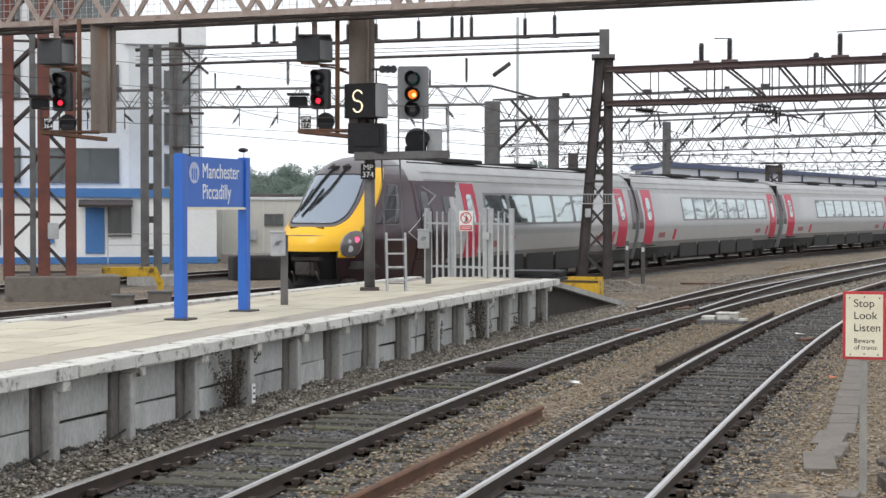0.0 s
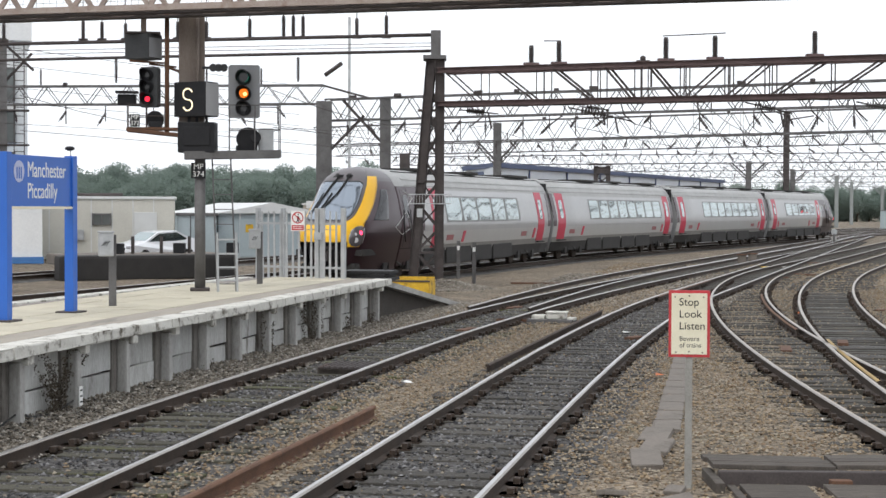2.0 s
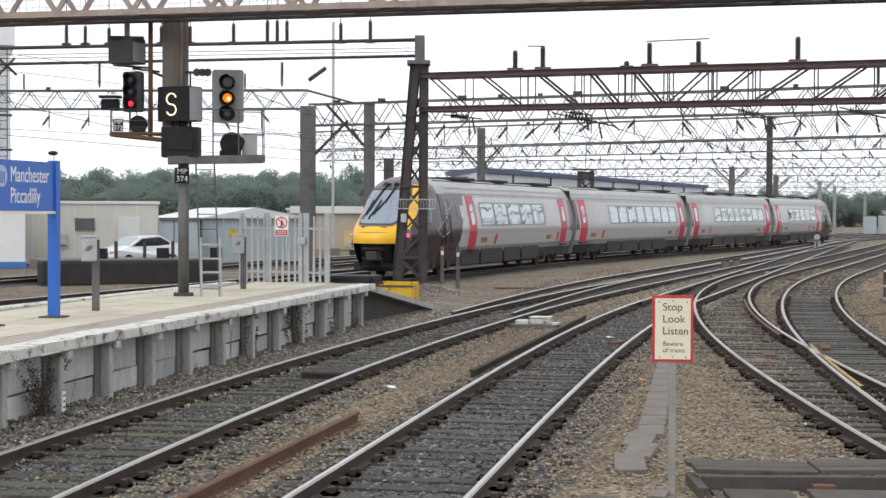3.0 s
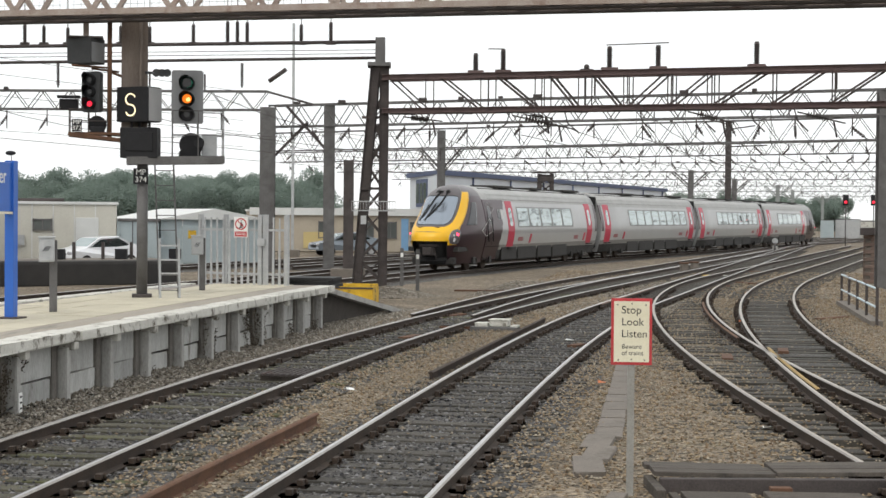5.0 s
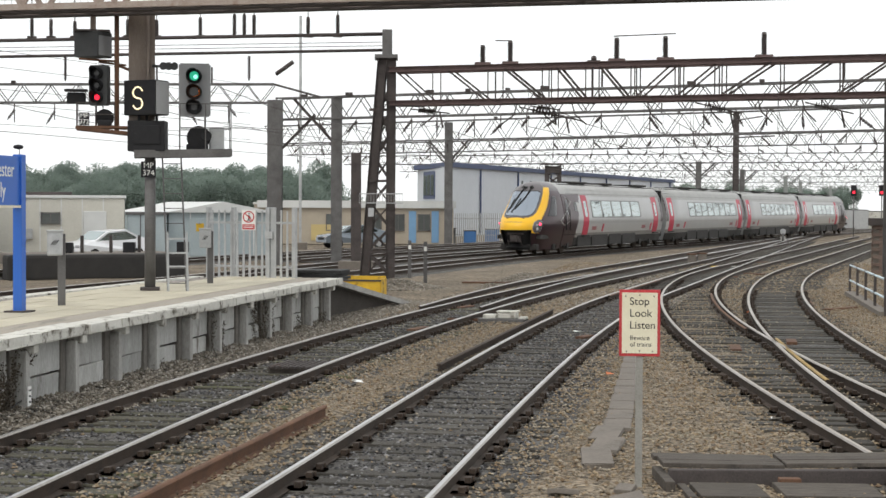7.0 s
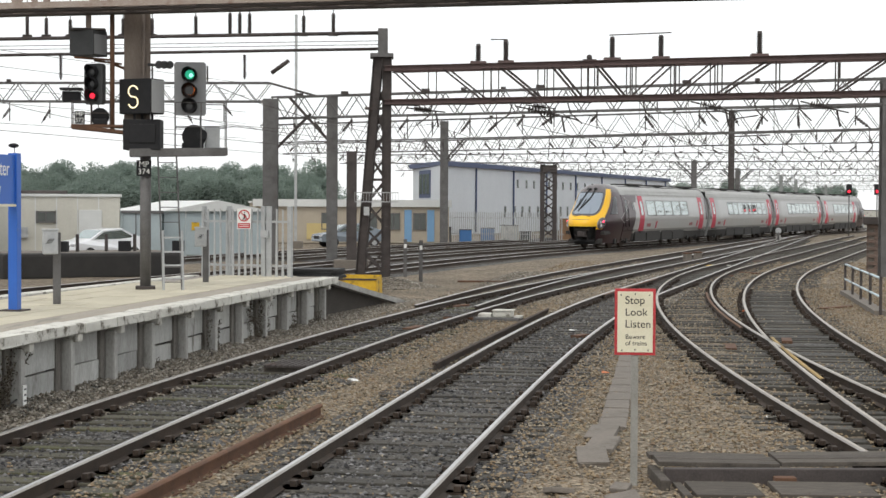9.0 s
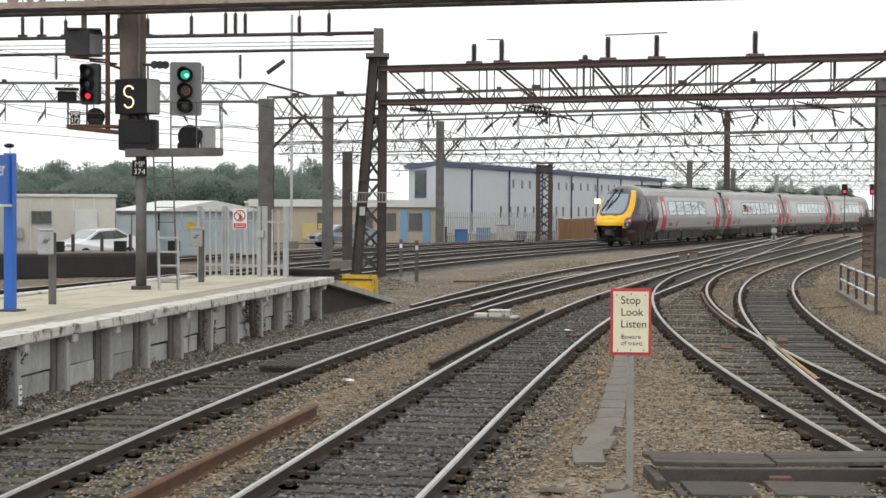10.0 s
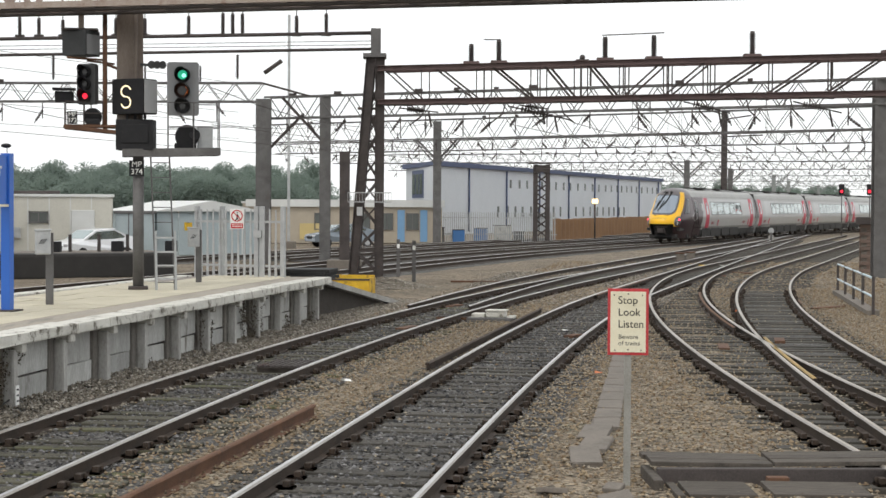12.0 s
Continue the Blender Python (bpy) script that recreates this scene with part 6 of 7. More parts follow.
def grey_tower():
    t = thing("twin_post_tower", facing(-15.49, 53.29), "tall grey twin-post steel tower with batten plates", "lattice tower", kind="structure")
    for x in (-0.15, 0.27):
        bm = B()
        channel(bm, (x, 0, -0.3), (x, 0, 7.8), 0.28, 0.3)
        part("post", bm, GREYSTEEL, t)
    bm = B()
    for i in range(7):
        box(bm, (0.06, 0, 0.9 + i * 1.1), (0.5, 0.1, 0.22))
    part("batten", bm, GREYSTEEL, t)
    part("footing", box(B(), (0.06, 0, -0.1), (1.6, 1.2, 0.5), bevel=0.04), CONC, t)
    u = thing("bracket_tower", facing(-18.15, 66.35), "tall dark steel post with brackets and a ladder cage", "mast", kind="structure")
    bm = B()
    channel(bm, (0, 0, -0.3), (0, 0, 9.2), 0.55, 0.5)
    box(bm, (0, 0, 4.5), (0.22, 0.5, 9.2))
    part("post", bm, GREYSTEEL, u)
    bm = B()
    for x in (0.55, 0.95):
        bar(bm, (x, 0, 3.0), (x, 0, 9.0), 0.04)
    for i in range(16):
        bar(bm, (0.55, 0, 3.2 + i * 0.36), (0.95, 0, 3.2 + i * 0.36), 0.03)
    for z in (4.9, 6.3):
        box(bm, (0.5, 0, z), (1.3, 0.7, 0.06))
    angle_bar(bm, (0.2, 0, 7.4), (1.3, 0, 8.6), 0.1)
    angle_bar(bm, (0.2, 0, 8.9), (1.3, 0, 7.9), 0.1)
    part("ladder_and_brackets", bm, OLDSTEEL, u)


grey_tower()

WHITEWALL = mat("white_rendered_wall", (0.80, 0.81, 0.80), 0.8, col2=(0.7, 0.71, 0.71), scale=0.6, fine=9, bump=0.1, stain=(0.58, 0.58, 0.56), stain_scale=0.5, stain_at=0.64)
TILEWALL = mat("pale_clad_wall", (0.68, 0.70, 0.70), 0.7, col2=(0.58, 0.6, 0.6), scale=1.5, fine=14, bump=0.1)
BLUEBAND = mat("blue_painted_band", (0.06, 0.19, 0.45), 0.6, col2=(0.05, 0.15, 0.37), scale=1)
# doors and panel of the tan building, paled along with its hazy wall
SKYBLUE = mat("pale_sky_blue_paint", (0.20, 0.37, 0.58), 0.6, col2=(0.16, 0.31, 0.5), scale=1)
OCHRE = mat("pale_ochre_panel", (0.58, 0.46, 0.2), 0.7, col2=(0.5, 0.4, 0.2), scale=1)
BEIGE = mat("beige_cabin_panel", (0.60, 0.585, 0.52), 0.75, col2=(0.52, 0.505, 0.45), scale=0.8, fine=12, bump=0.08, stain=(0.33, 0.31, 0.27), stain_at=0.66)
BLUEGREY = mat("blue_grey_cabin_panel", (0.40, 0.46, 0.48), 0.7, col2=(0.33, 0.39, 0.41), scale=0.8, fine=12, bump=0.08)
PALEROOF = mat("pale_sheet_roof", (0.68, 0.69, 0.68), 0.7, col2=(0.56, 0.57, 0.56), scale=1, bump=0.05)
# tan desaturated so that distance haze is in the wall colour
TAN = mat("haze_paled_tan_brick", (0.45, 0.395, 0.32), 0.9, col2=(0.38, 0.335, 0.27), scale=1.2, fine=20, bump=0.2)
SHED = mat("grey_clad_shed_wall", (0.60, 0.63, 0.67), 0.6, col2=(0.53, 0.56, 0.60), scale=0.3, fine=5, bump=0.05)
NAVY = mat("navy_roof_edge", (0.06, 0.085, 0.17), 0.6, col2=(0.05, 0.07, 0.14), scale=1)
RUSTFENCE = mat("rust_brown_sheeting", (0.33, 0.19, 0.09), 0.85, col2=(0.23, 0.12, 0.06), scale=0.8, fine=10)


def window(parent, x, y, z, w, h, name="window", frame_mat=GREYSTEEL, bars=2):
    wd = part(name, box(B(), (x, y - 0.03, z), (w, 0.04, h)), DULLGLASS, parent)
    bm = B()
    for s in (-1, 1):
        box(bm, (x + s * w / 2, y - 0.05, z), (0.07, 0.09, h + 0.1))
        box(bm, (x, y - 0.05, z + s * h / 2), (w, 0.09, 0.07))
    for i in range(1, bars):
        box(bm, (x - w / 2 + w * i / bars, y - 0.05, z), (0.05, 0.07, h))
    part("frame", bm, frame_mat, wd)


def station_building():
    h = thing("station_building", facing(-20.0, 77.9, 0, 2), "white multi-storey railway building with a blue band and long windows", "building", kind="structure")
    part("tower_block", box(B(), (-18.3, 4, 7.5), (29.6, 8, 15.5)), WHITEWALL, h)
    part("stair_block", box(B(), (-1.75, 3, 5.3), (3.5, 6, 11.2)), TILEWALL, h)
    part("parapet", box(B(), (-1.75, 3, 10.7), (3.9, 6.4, 0.9)), WHITEWALL, h)
    for z in (4.4, 8.4, 12):
        for i in range(5):
            window(h, -6.0 - i * 4.6, -0.02, z, 4.0, 1.6, bars=3)
    for z in (4.2, 6.2, 8.2):
        window(h, -1.2, -0.02, z, 1.2, 1.5)
    part("annexe", box(B(), (-12, -2.0, 1.35), (25, 3.9, 3.1)), WHITEWALL, h)
    part("fascia", box(B(), (-12, -2.05, 3.06), (25.2, 4.1, 0.42)), BLUEBAND, h)
    part("plinth", box(B(), (-12, -2.06, -0.02), (25.1, 4.0, 0.3)), BLUEBAND, h, "blue painted foot of the wall")
    d = part("door", box(B(), (-5.0, -3.99, 1.35), (0.85, 0.06, 2.1), bevel=0.01), BLUEBAND, h, "blue entrance door")
    part("canopy", box(B(), (-4.5, -4.4, 2.58), (2.4, 0.9, 0.1), Matrix.Rotation(0.25, 3, "X")), OLDSTEEL, h)
    window(h, -3.9, -3.96, 1.8, 1.0, 1.4)
    part("door", box(B(), (-15.4, -3.99, 1.35), (0.9, 0.06, 2.1)), BLUEBAND, h)
    window(h, -9.7, -3.96, 1.5, 1.0, 1.5)
    part("letter_box", box(B(), (-7.0, -4.0, 1.0), (0.35, 0.1, 0.45)), BLUEBAND, h)
    bm = B()
    for x in (-4.4, -2.6):
        bar(bm, (x, -5.2, -0.2), (x, -5.2, 1.2), 0.05)
    bar(bm, (-4.4, -5.2, 1.2), (-1.6, -5.2, 1.2), 0.04)
    bar(bm, (-4.4, -5.2, 0.7), (-1.6, -5.2, 0.7), 0.04)
    part("handrail", bm, GALV, h)


station_building()


def cabin(x, y, w, d, h, yaw, wall, roof, label, seams=6, windows=(), gable=0.0):
    c = thing("cabin", pose(x, y, -0.15, 0, 0, yaw), label, "cabin", "portable cabins")
    part("shell", box(B(), (w / 2, d / 2, h / 2), (w, d, h), bevel=0.02), wall, c)
    if gable:
        bm = B()
        v = [bm.verts.new(q) for q in ((-0.2, -0.2, h), (w + 0.2, -0.2, h), (w + 0.2, d + 0.2, h), (-0.2, d + 0.2, h), (w / 2, -0.2, h + gable), (w / 2, d + 0.2, h + gable))]
        for q in ((0, 1, 4), (1, 2, 5, 4), (2, 3, 5), (3, 0, 4, 5), (3, 2, 1, 0)):
            bm.faces.new([v[i] for i in q])
        part("roof", bm, roof, c)
    else:
        part("roof", box(B(), (w / 2, d / 2, h + 0.05), (w + 0.16, d + 0.16, 0.14), bevel=0.02), roof, c)
    for i in range(1, seams):
        part("seam", box(B(), (w * i / seams, -0.012, h / 2), (0.05, 0.03, h)), roof, c)
    for wx, wz, ww, wh in windows:
        window(c, wx, 0.0, wz, ww, wh)
    return c


yaw_l = 9.0
cab = cabin(-20.35, 79.3, 7.0, 3.2, 2.95, yaw_l, BEIGE, PALEROOF, "long beige portable cabin with panel joints and a small dark vent", 7, ((3.5, 1.95, 0.85, 0.5),))
part("door", box(B(), (5.6, -0.03, 1.2), (1.1, 0.05, 2.2), bevel=0.02), PALEROOF, cab, "pale cabin door")
part("roof_pipe", rod(B(), (1.6, 0.4, 3.1), (4.5, 0.4, 3.12), 0.12, 8), OLDSTEEL, cab)
part("wall_box", box(B(), (2.4, -0.1, 1.2), (0.5, 0.16, 0.5)), GALV, cab)
cabin(-23.6, 79.0, 3.0, 3, 2.7, yaw_l, BLUEGREY, PALEROOF, "grey cabin with dark barred windows", 3, ((1.5, 1.6, 1.9, 1.3),))
cabin(-13.35, 80.8, 1.9, 3, 2.15, yaw_l, BLUEGREY, GREYSTEEL, "low blue-grey equipment cabin", 3)
gc = cabin(-11.5, 82.0, 5.6, 9.0, 2.25, 25, BLUEGREY, PALEROOF, "blue-grey shed with a shallow pale gabled roof", 5, (), 0.55)
part("door", box(B(), (1.7, -0.03, 1.0), (1.2, 0.05, 1.9), bevel=0.02), BLUEGREY, gc)
part("yellow_notice", box(B(), (1.6, -0.07, 1.5), (0.4, 0.02, 0.4)), YELLOW, gc)
tb = cabin(-9.6, 112.5, 13.5, 7, 2.75, 8, TAN, PALEROOF, "long tan single-storey building with white roof edge and blue doors", 1)
part("fascia", box(B(), (6.75, -0.15, 2.75), (13.8, 0.12, 0.5)), PALEROOF, tb, "white roof fascia")
for x in (10.6, 12.2):
    part("door", box(B(), (x, -0.03, 1.2), (0.5, 0.06, 2.2)), SKYBLUE, tb, "pale sky-blue door")
for x in (5.0, 8.0, 9.6, 11.4):
    window(tb, x, 0.0, 1.5, 0.8, 1.1)
part("yellow_panel", box(B(), (4.4, -0.05, 0.8), (1.7, 0.05, 1.1)), OCHRE, tb)


def depot():
    """Long pale clad depot whose face runs away beside the line."""
    a, b = Vector((4.2, 147.0, 0)), Vector((38.8, 232.0, 0))
    d = b - a
    L = d.length
    yaw = math.degrees(math.atan2(d.y, d.x))
    h = thing("depot_building", pose(a.x, a.y, 0, 0, 0, yaw), "long pale grey clad depot with navy roof edge and small slot windows", "building", kind="structure")
    back = h.matrix_world.inverted() @ Vector((1.75, 161.0, 0))
    for nm, z0, z1, o, m in (("wall", -0.3, 6.1, 0.0, SHED), ("roof", 6.05, 6.5, 0.3, NAVY)):
        bm = B()
        plan = ((-o, -o), (L + o, -o), (L + o, back.y + o), (back.x - o, back.y + o))
        lo = [bm.verts.new((x, y, z0)) for x, y in plan]
        hi = [bm.verts.new((x, y, z1)) for x, y in plan]
        bm.faces.new(hi)
        bm.faces.new(lo)
        for i in range(4):
            bm.faces.new((lo[i], lo[(i + 1) % 4], hi[(i + 1) % 4], hi[i]))
        bmesh.ops.recalc_face_normals(bm, faces=bm.faces)
        part(nm, bm, m, h)
    slot_u, slot_l = mesh("slot_window", box(B(), (0, 0, 0), (0.42, 0.1, 0.85)), DULLGLASS), mesh("slot_window", box(B(), (0, 0, 0), (0.42, 0.1, 1.1)), DULLGLASS)
    x = 22.0
    while x < L - 1:
        o = part("slot_window", slot_u, None, h)
        o.matrix_basis = pose(x, -0.03, 4.75)
        if x < 75:
            o = part("slot_window", slot_l, None, h)
            o.matrix_basis = pose(x - 4, -0.03, 1.9)
        x += rnd(2.4, 3.4)
    for i in range(8):
        part("downpipe", rod(B(), (9 + i * 11.5, -0.1, 0), (9 + i * 11.5, -0.1, 6.0), 0.09, 6), NAVY, h)
    e = Vector((back.x, back.y, 0)).normalized()
    q = Matrix.Rotation(math.atan2(e.y, e.x), 3, "Z")
    ew = part("end_window", box(B(), e * 8 + Vector((0, 0, 4.5)), (5.5, 0.14, 2.6), q), NAVY, h, "tall blue-framed gable window")
    for i in range(3):
        part("pane", box(B(), e * (6.2 + i * 1.8) + Vector((0, 0, 4.5)), (1.3, 0.24, 1.9), q), DULLGLASS, ew)


depot()


def car_thing(x, y, yaw, paint, label):
    c = thing("car", pose(x, y, -0.19, 0, 0, yaw), label, "car", "parked cars")
    prof = [(-2.2, 0.35), (-2.25, 0.62), (-2.1, 0.82), (-1.2, 0.95), (-0.45, 1.38), (0.75, 1.46), (1.55, 1.15), (2.15, 1.02), (2.22, 0.6), (2.15, 0.35)]
    bm = B()
    rows = []
    for s, k in ((-1, 1.0), (-1, 0.55), (1, 0.55), (1, 1.0)):
        rows.append([bm.verts.new((px, s * (0.86 if k == 1 else 0.86) * (1.0 if pz < 0.9 else (0.78 if k == 1 else 0.7)), pz + (0.03 if k < 1 and pz > 0.9 else 0))) for px, pz in prof])
    for r, q in zip(rows, rows[1:]):
        for i in range(len(prof) - 1):
            f = bm.faces.new((r[i], r[i + 1], q[i + 1], q[i]))
            f.smooth = True
    bm.faces.new(rows[0])
    bm.faces.new(rows[-1])
    bm.faces.new([r[0] for r in rows] + [r[-1] for r in reversed(rows)])
    bmesh.ops.recalc_face_normals(bm, faces=bm.faces)
    part("body", bm, paint, c)
    gl = B()
    for s in (-1, 1):
        v = [gl.verts.new((px, s * 0.69, pz)) for px, pz in ((-1.0, 0.98), (-0.4, 1.33), (0.7, 1.40), (1.35, 1.12), (1.3, 1.0))]
        gl.faces.new(v)
    bmesh.ops.solidify(gl, geom=list(gl.faces), thickness=0.04)
    part("side_window", gl, GLASS, c)
    ws = B()
    bar(ws, (-1.12, 0, 1.02), (-0.5, 0, 1.39), 1.15, 0.03)
    part("windscreen", ws, GLASS, c)
    for px in (-1.4, 1.35):
        for s in (-1, 1):
            w = part("wheel", rod(B(), (px, s * 0.7, 0.31), (px, s * 0.88, 0.31), 0.31, 18), RUBBER, c)
            part("rim", rod(B(), (px, s * 0.86, 0.31), (px, s * 0.895, 0.31), 0.19, 14), GALV, w)
    for s in (-1, 1):
        part("headlight", box(B(), (-2.15, s * 0.62, 0.72), (0.2, 0.3, 0.13), bevel=0.03), LENS, c)
    part("grille", box(B(), (-2.22, 0, 0.62), (0.08, 0.8, 0.16), bevel=0.02), BLACK, c)


CARWHITE = mat("white_car_paint", (0.75, 0.76, 0.78), 0.25, 0.1, col2=(0.7, 0.71, 0.73), bump=0)
CARGREY = mat("grey_car_paint", (0.2, 0.23, 0.26), 0.25, 0.3, bump=0)
car_thing(-13.9, 77.8, 52, CARWHITE, "white saloon car parked beside the cabins")
car_thing(-2.9, 104, 25, CARGREY, "grey car parked by the tan building")


def low_wall():
    w = thing("dock_wall", label="low sooty black dock wall with a gritty top", category="wall", kind="structure")
    a, b = Vector((-13.75, 57.5, 0)), Vector((-8.0, 60.5, 0))
    d = (b - a)
    yaw = math.atan2(d.y, d.x)
    m = Matrix.Rotation(yaw, 3, "Z")
    mid = (a + b) / 2
    o = part("face", box(B(), (mid.x, mid.y, 0.22), (d.length, 0.9, 0.94), m, bevel=0.12), UNDER, w)
    part("top", box(B(), (mid.x - 0.6, mid.y + 1.6, 0.5), (d.length - 0.3, 2.6, 0.4), m, bevel=0.06), TROUGH, w, "gritty brown top of the bank")
    for i in range(6):
        q = a.lerp(b, (i + 0.3) / 6)
        part("bollard", box(B(), (q.x, q.y + 1.3, 0.98), (0.11, 0.11, 0.7)), OLDSTEEL, w)
    for f in (0.3, 0.66, 0.98):
        q = a.lerp(b, f)
        part("crate", box(B(), (q.x, q.y + 1.2, 0.88), (0.42, 0.38, 0.4), bevel=0.02), BLACK, w)


low_wall()


def right_parapet():
    BRICK = mat("sooty_brick", (0.20, 0.135, 0.11), 0.9, col2=(0.13, 0.10, 0.085), scale=1.5, fine=14, vary=0.15)
    w = thing("brick_pier", pose(19.75, 65.5, 0, 0, 0, -18), "short sooty brick pier with a dark stone cap", "brick pier", kind="structure")
    part("core", box(B(), (0.6, 0.6, 0.8), (2.5, 1.1, 1.95)), TROUGH, w)
    bk = mesh("brick", box(B(), (0, 0, 0), (0.43, 0.1, 0.135), bevel=0.006), BRICK)
    for j in range(13):
        for i in range(6):
            o = part("brick", bk, None, w)
            o.matrix_basis = pose(-0.42 + i * 0.44 + (0.22 if j % 2 else 0), 0.02, -0.1 + j * 0.15, 0, 0, 0)
            if i == 0:
                o = part("brick", bk, None, w)
                o.matrix_basis = pose(-0.67, 0.3 + (0.1 if j % 2 else 0), -0.1 + j * 0.15, 0, 0, 90)
    part("cap", box(B(), (0.6, 0.5, 1.92), (2.9, 1.5, 0.3), bevel=0.03), OLDSTEEL, w)
    r = thing("handrail", label="pale tubular handrail on dark posts beside the curving track", category="handrail", kind="structure")
    bm = B()
    a, b = Vector((13.55, 48.9, 0)), Vector((11.7, 39.1, 0))
    for z in (0.29, 0.74):
        rod(bm, a + Vector((0, 0, z)), b + Vector((0, 0, z)), 0.03, 8)
    part("rails", bm, mat("blue_white_tube", (0.62, 0.72, 0.76), 0.4, 0.2, col2=(0.5, 0.6, 0.65), scale=3, bump=0.03), r)
    for i in range(5):
        q = a.lerp(b, i / 4)
        part("post", box(B(), (q.x, q.y, 0.28), (0.06, 0.06, 1.0)), OLDSTEEL, r)
    part("kerb", bar(B(), (a.x, a.y, -0.12), (b.x, b.y, -0.12), 0.3, 0.16), TROUGH, r)


right_parapet()


def far_fences():
    f = thing("sheet_fence", label="rust-brown sheet piling fence beyond the lines", category="fence", kind="structure")
    a, b = Vector((12.3, 121, 0)), Vector((26.0, 161.5, 0))
    n = 60
    mid_me = mesh("sheet", box(B(), (0, 0, 0.65), (0.7, 0.1, 1.75), bevel=0.02), RUSTFENCE)
    yaw = math.degrees(math.atan2(b.y - a.y, b.x - a.x))
    for i in range(n):
        q = a.lerp(b, i / n)
        o = part("sheet", mid_me, None, f)
        o.matrix_basis = pose(q.x, q.y, rnd(-0.04, 0.04), 0, 0, yaw + (8 if i % 2 else -8))
    g = thing("yard_fence", label="grey palisade yard fence far beyond the lines", category="fence", kind="stuff")
    bm = B()
    a, b = Vector((1.5, 122, 0)), Vector((12.3, 119, 0))
    for i in range(70):
        q = a.lerp(b, i / 70)
        box(bm, (q.x, q.y, 0.9), (0.07, 0.03, 2.2))
    for z in (0.4, 1.6):
        bar(bm, a + Vector((0, 0, z)), b + Vector((0, 0, z)), 0.05, 0.05)
    ob = new("slats", mesh("slats", bm, GALV))
    ob.parent = g
    for x, y, s, m, lb in ((3.4, 116.5, 1.0, GREYSTEEL, "grey trackside relay cabinet"), (5.2, 121, 0.8, BLUEBAND, "blue plastic storage crate in the yard"), (8.5, 121.5, 1.1, COPING, "pile of pale sacks in the yard"),
                           (9.6, 120.6, 0.7, BLACK, "dark plastic refuse bin"), (6.9, 122, 0.9, BLUEBAND, "blue plastic storage crate in the yard"), (-1.8, 113, 0.9, GREYSTEEL, "grey trackside relay cabinet")):
        c = thing("yard_box", pose(x, y, -0.2, 0, 0, rnd(-20, 20)), lb, "yard box")
        part("case", box(B(), (0, 0, s * 0.55), (s * 1.1, s * 0.7, s * 1.1), bevel=0.05), m, c)
        part("lid", box(B(), (0, 0, s * 1.12), (s * 1.16, s * 0.76, 0.06)), OLDSTEEL, c)
    t = thing("relay_tower", label="dark lattice steel tower before the depot", category="lattice tower", kind="structure")
    bm = B()
    for x in (10.7, 11.6):
        channel(bm, (x, 119, -0.2), (x, 119, 5.5), 0.3, 0.3)
    for i in range(8):
        z = 0.2 + i * 0.65
        bar(bm, (10.7, 119, z), (11.6, 119, z + 0.65), 0.06, 0.1)
        bar(bm, (11.6, 119, z), (10.7, 119, z + 0.65), 0.06, 0.1)
    box(bm, (11.0, 119, 5.6), (1.6, 0.8, 0.12))
    box(bm, (11.2, 119, 5.2), (0.9, 0.5, 0.5))
    part("frame", bm, OLDSTEEL, t)
    lamp = thing("yard_lamp", pose(16.2, 128, 0, 0, 0, 0), "lit yard lamp on a short pole", "lamp")
    part("pole", rod(B(), (0, 0, -0.2), (0, 0, 2.7), 0.06, 8), OLDSTEEL, lamp)
    part("globe", rod(B(), (0, 0, 2.7), (0, 0, 3.06), 0.24, 12), glow("warm_lamp_glow", (1, 0.68, 0.3), 3), lamp)
    for x, y in ((40.3, 144.5), (42.6, 143.8)):
        s = thing("far_signal", facing(x, y), "small far signal showing red", "railway signal", "far signals")
        part("post", rod(B(), (0, 0, -0.2), (0, 0, 3.9), 0.05, 8), GREYSTEEL, s)
        part("head", box(B(), (0, 0, 4.1), (0.5, 0.15, 0.95), bevel=0.03), BLACK, s)
        part("lens", rod(B(), (0, -0.08, 3.92), (0, -0.1, 3.92), 0.13, 12), REDLIGHT, s)


far_fences()


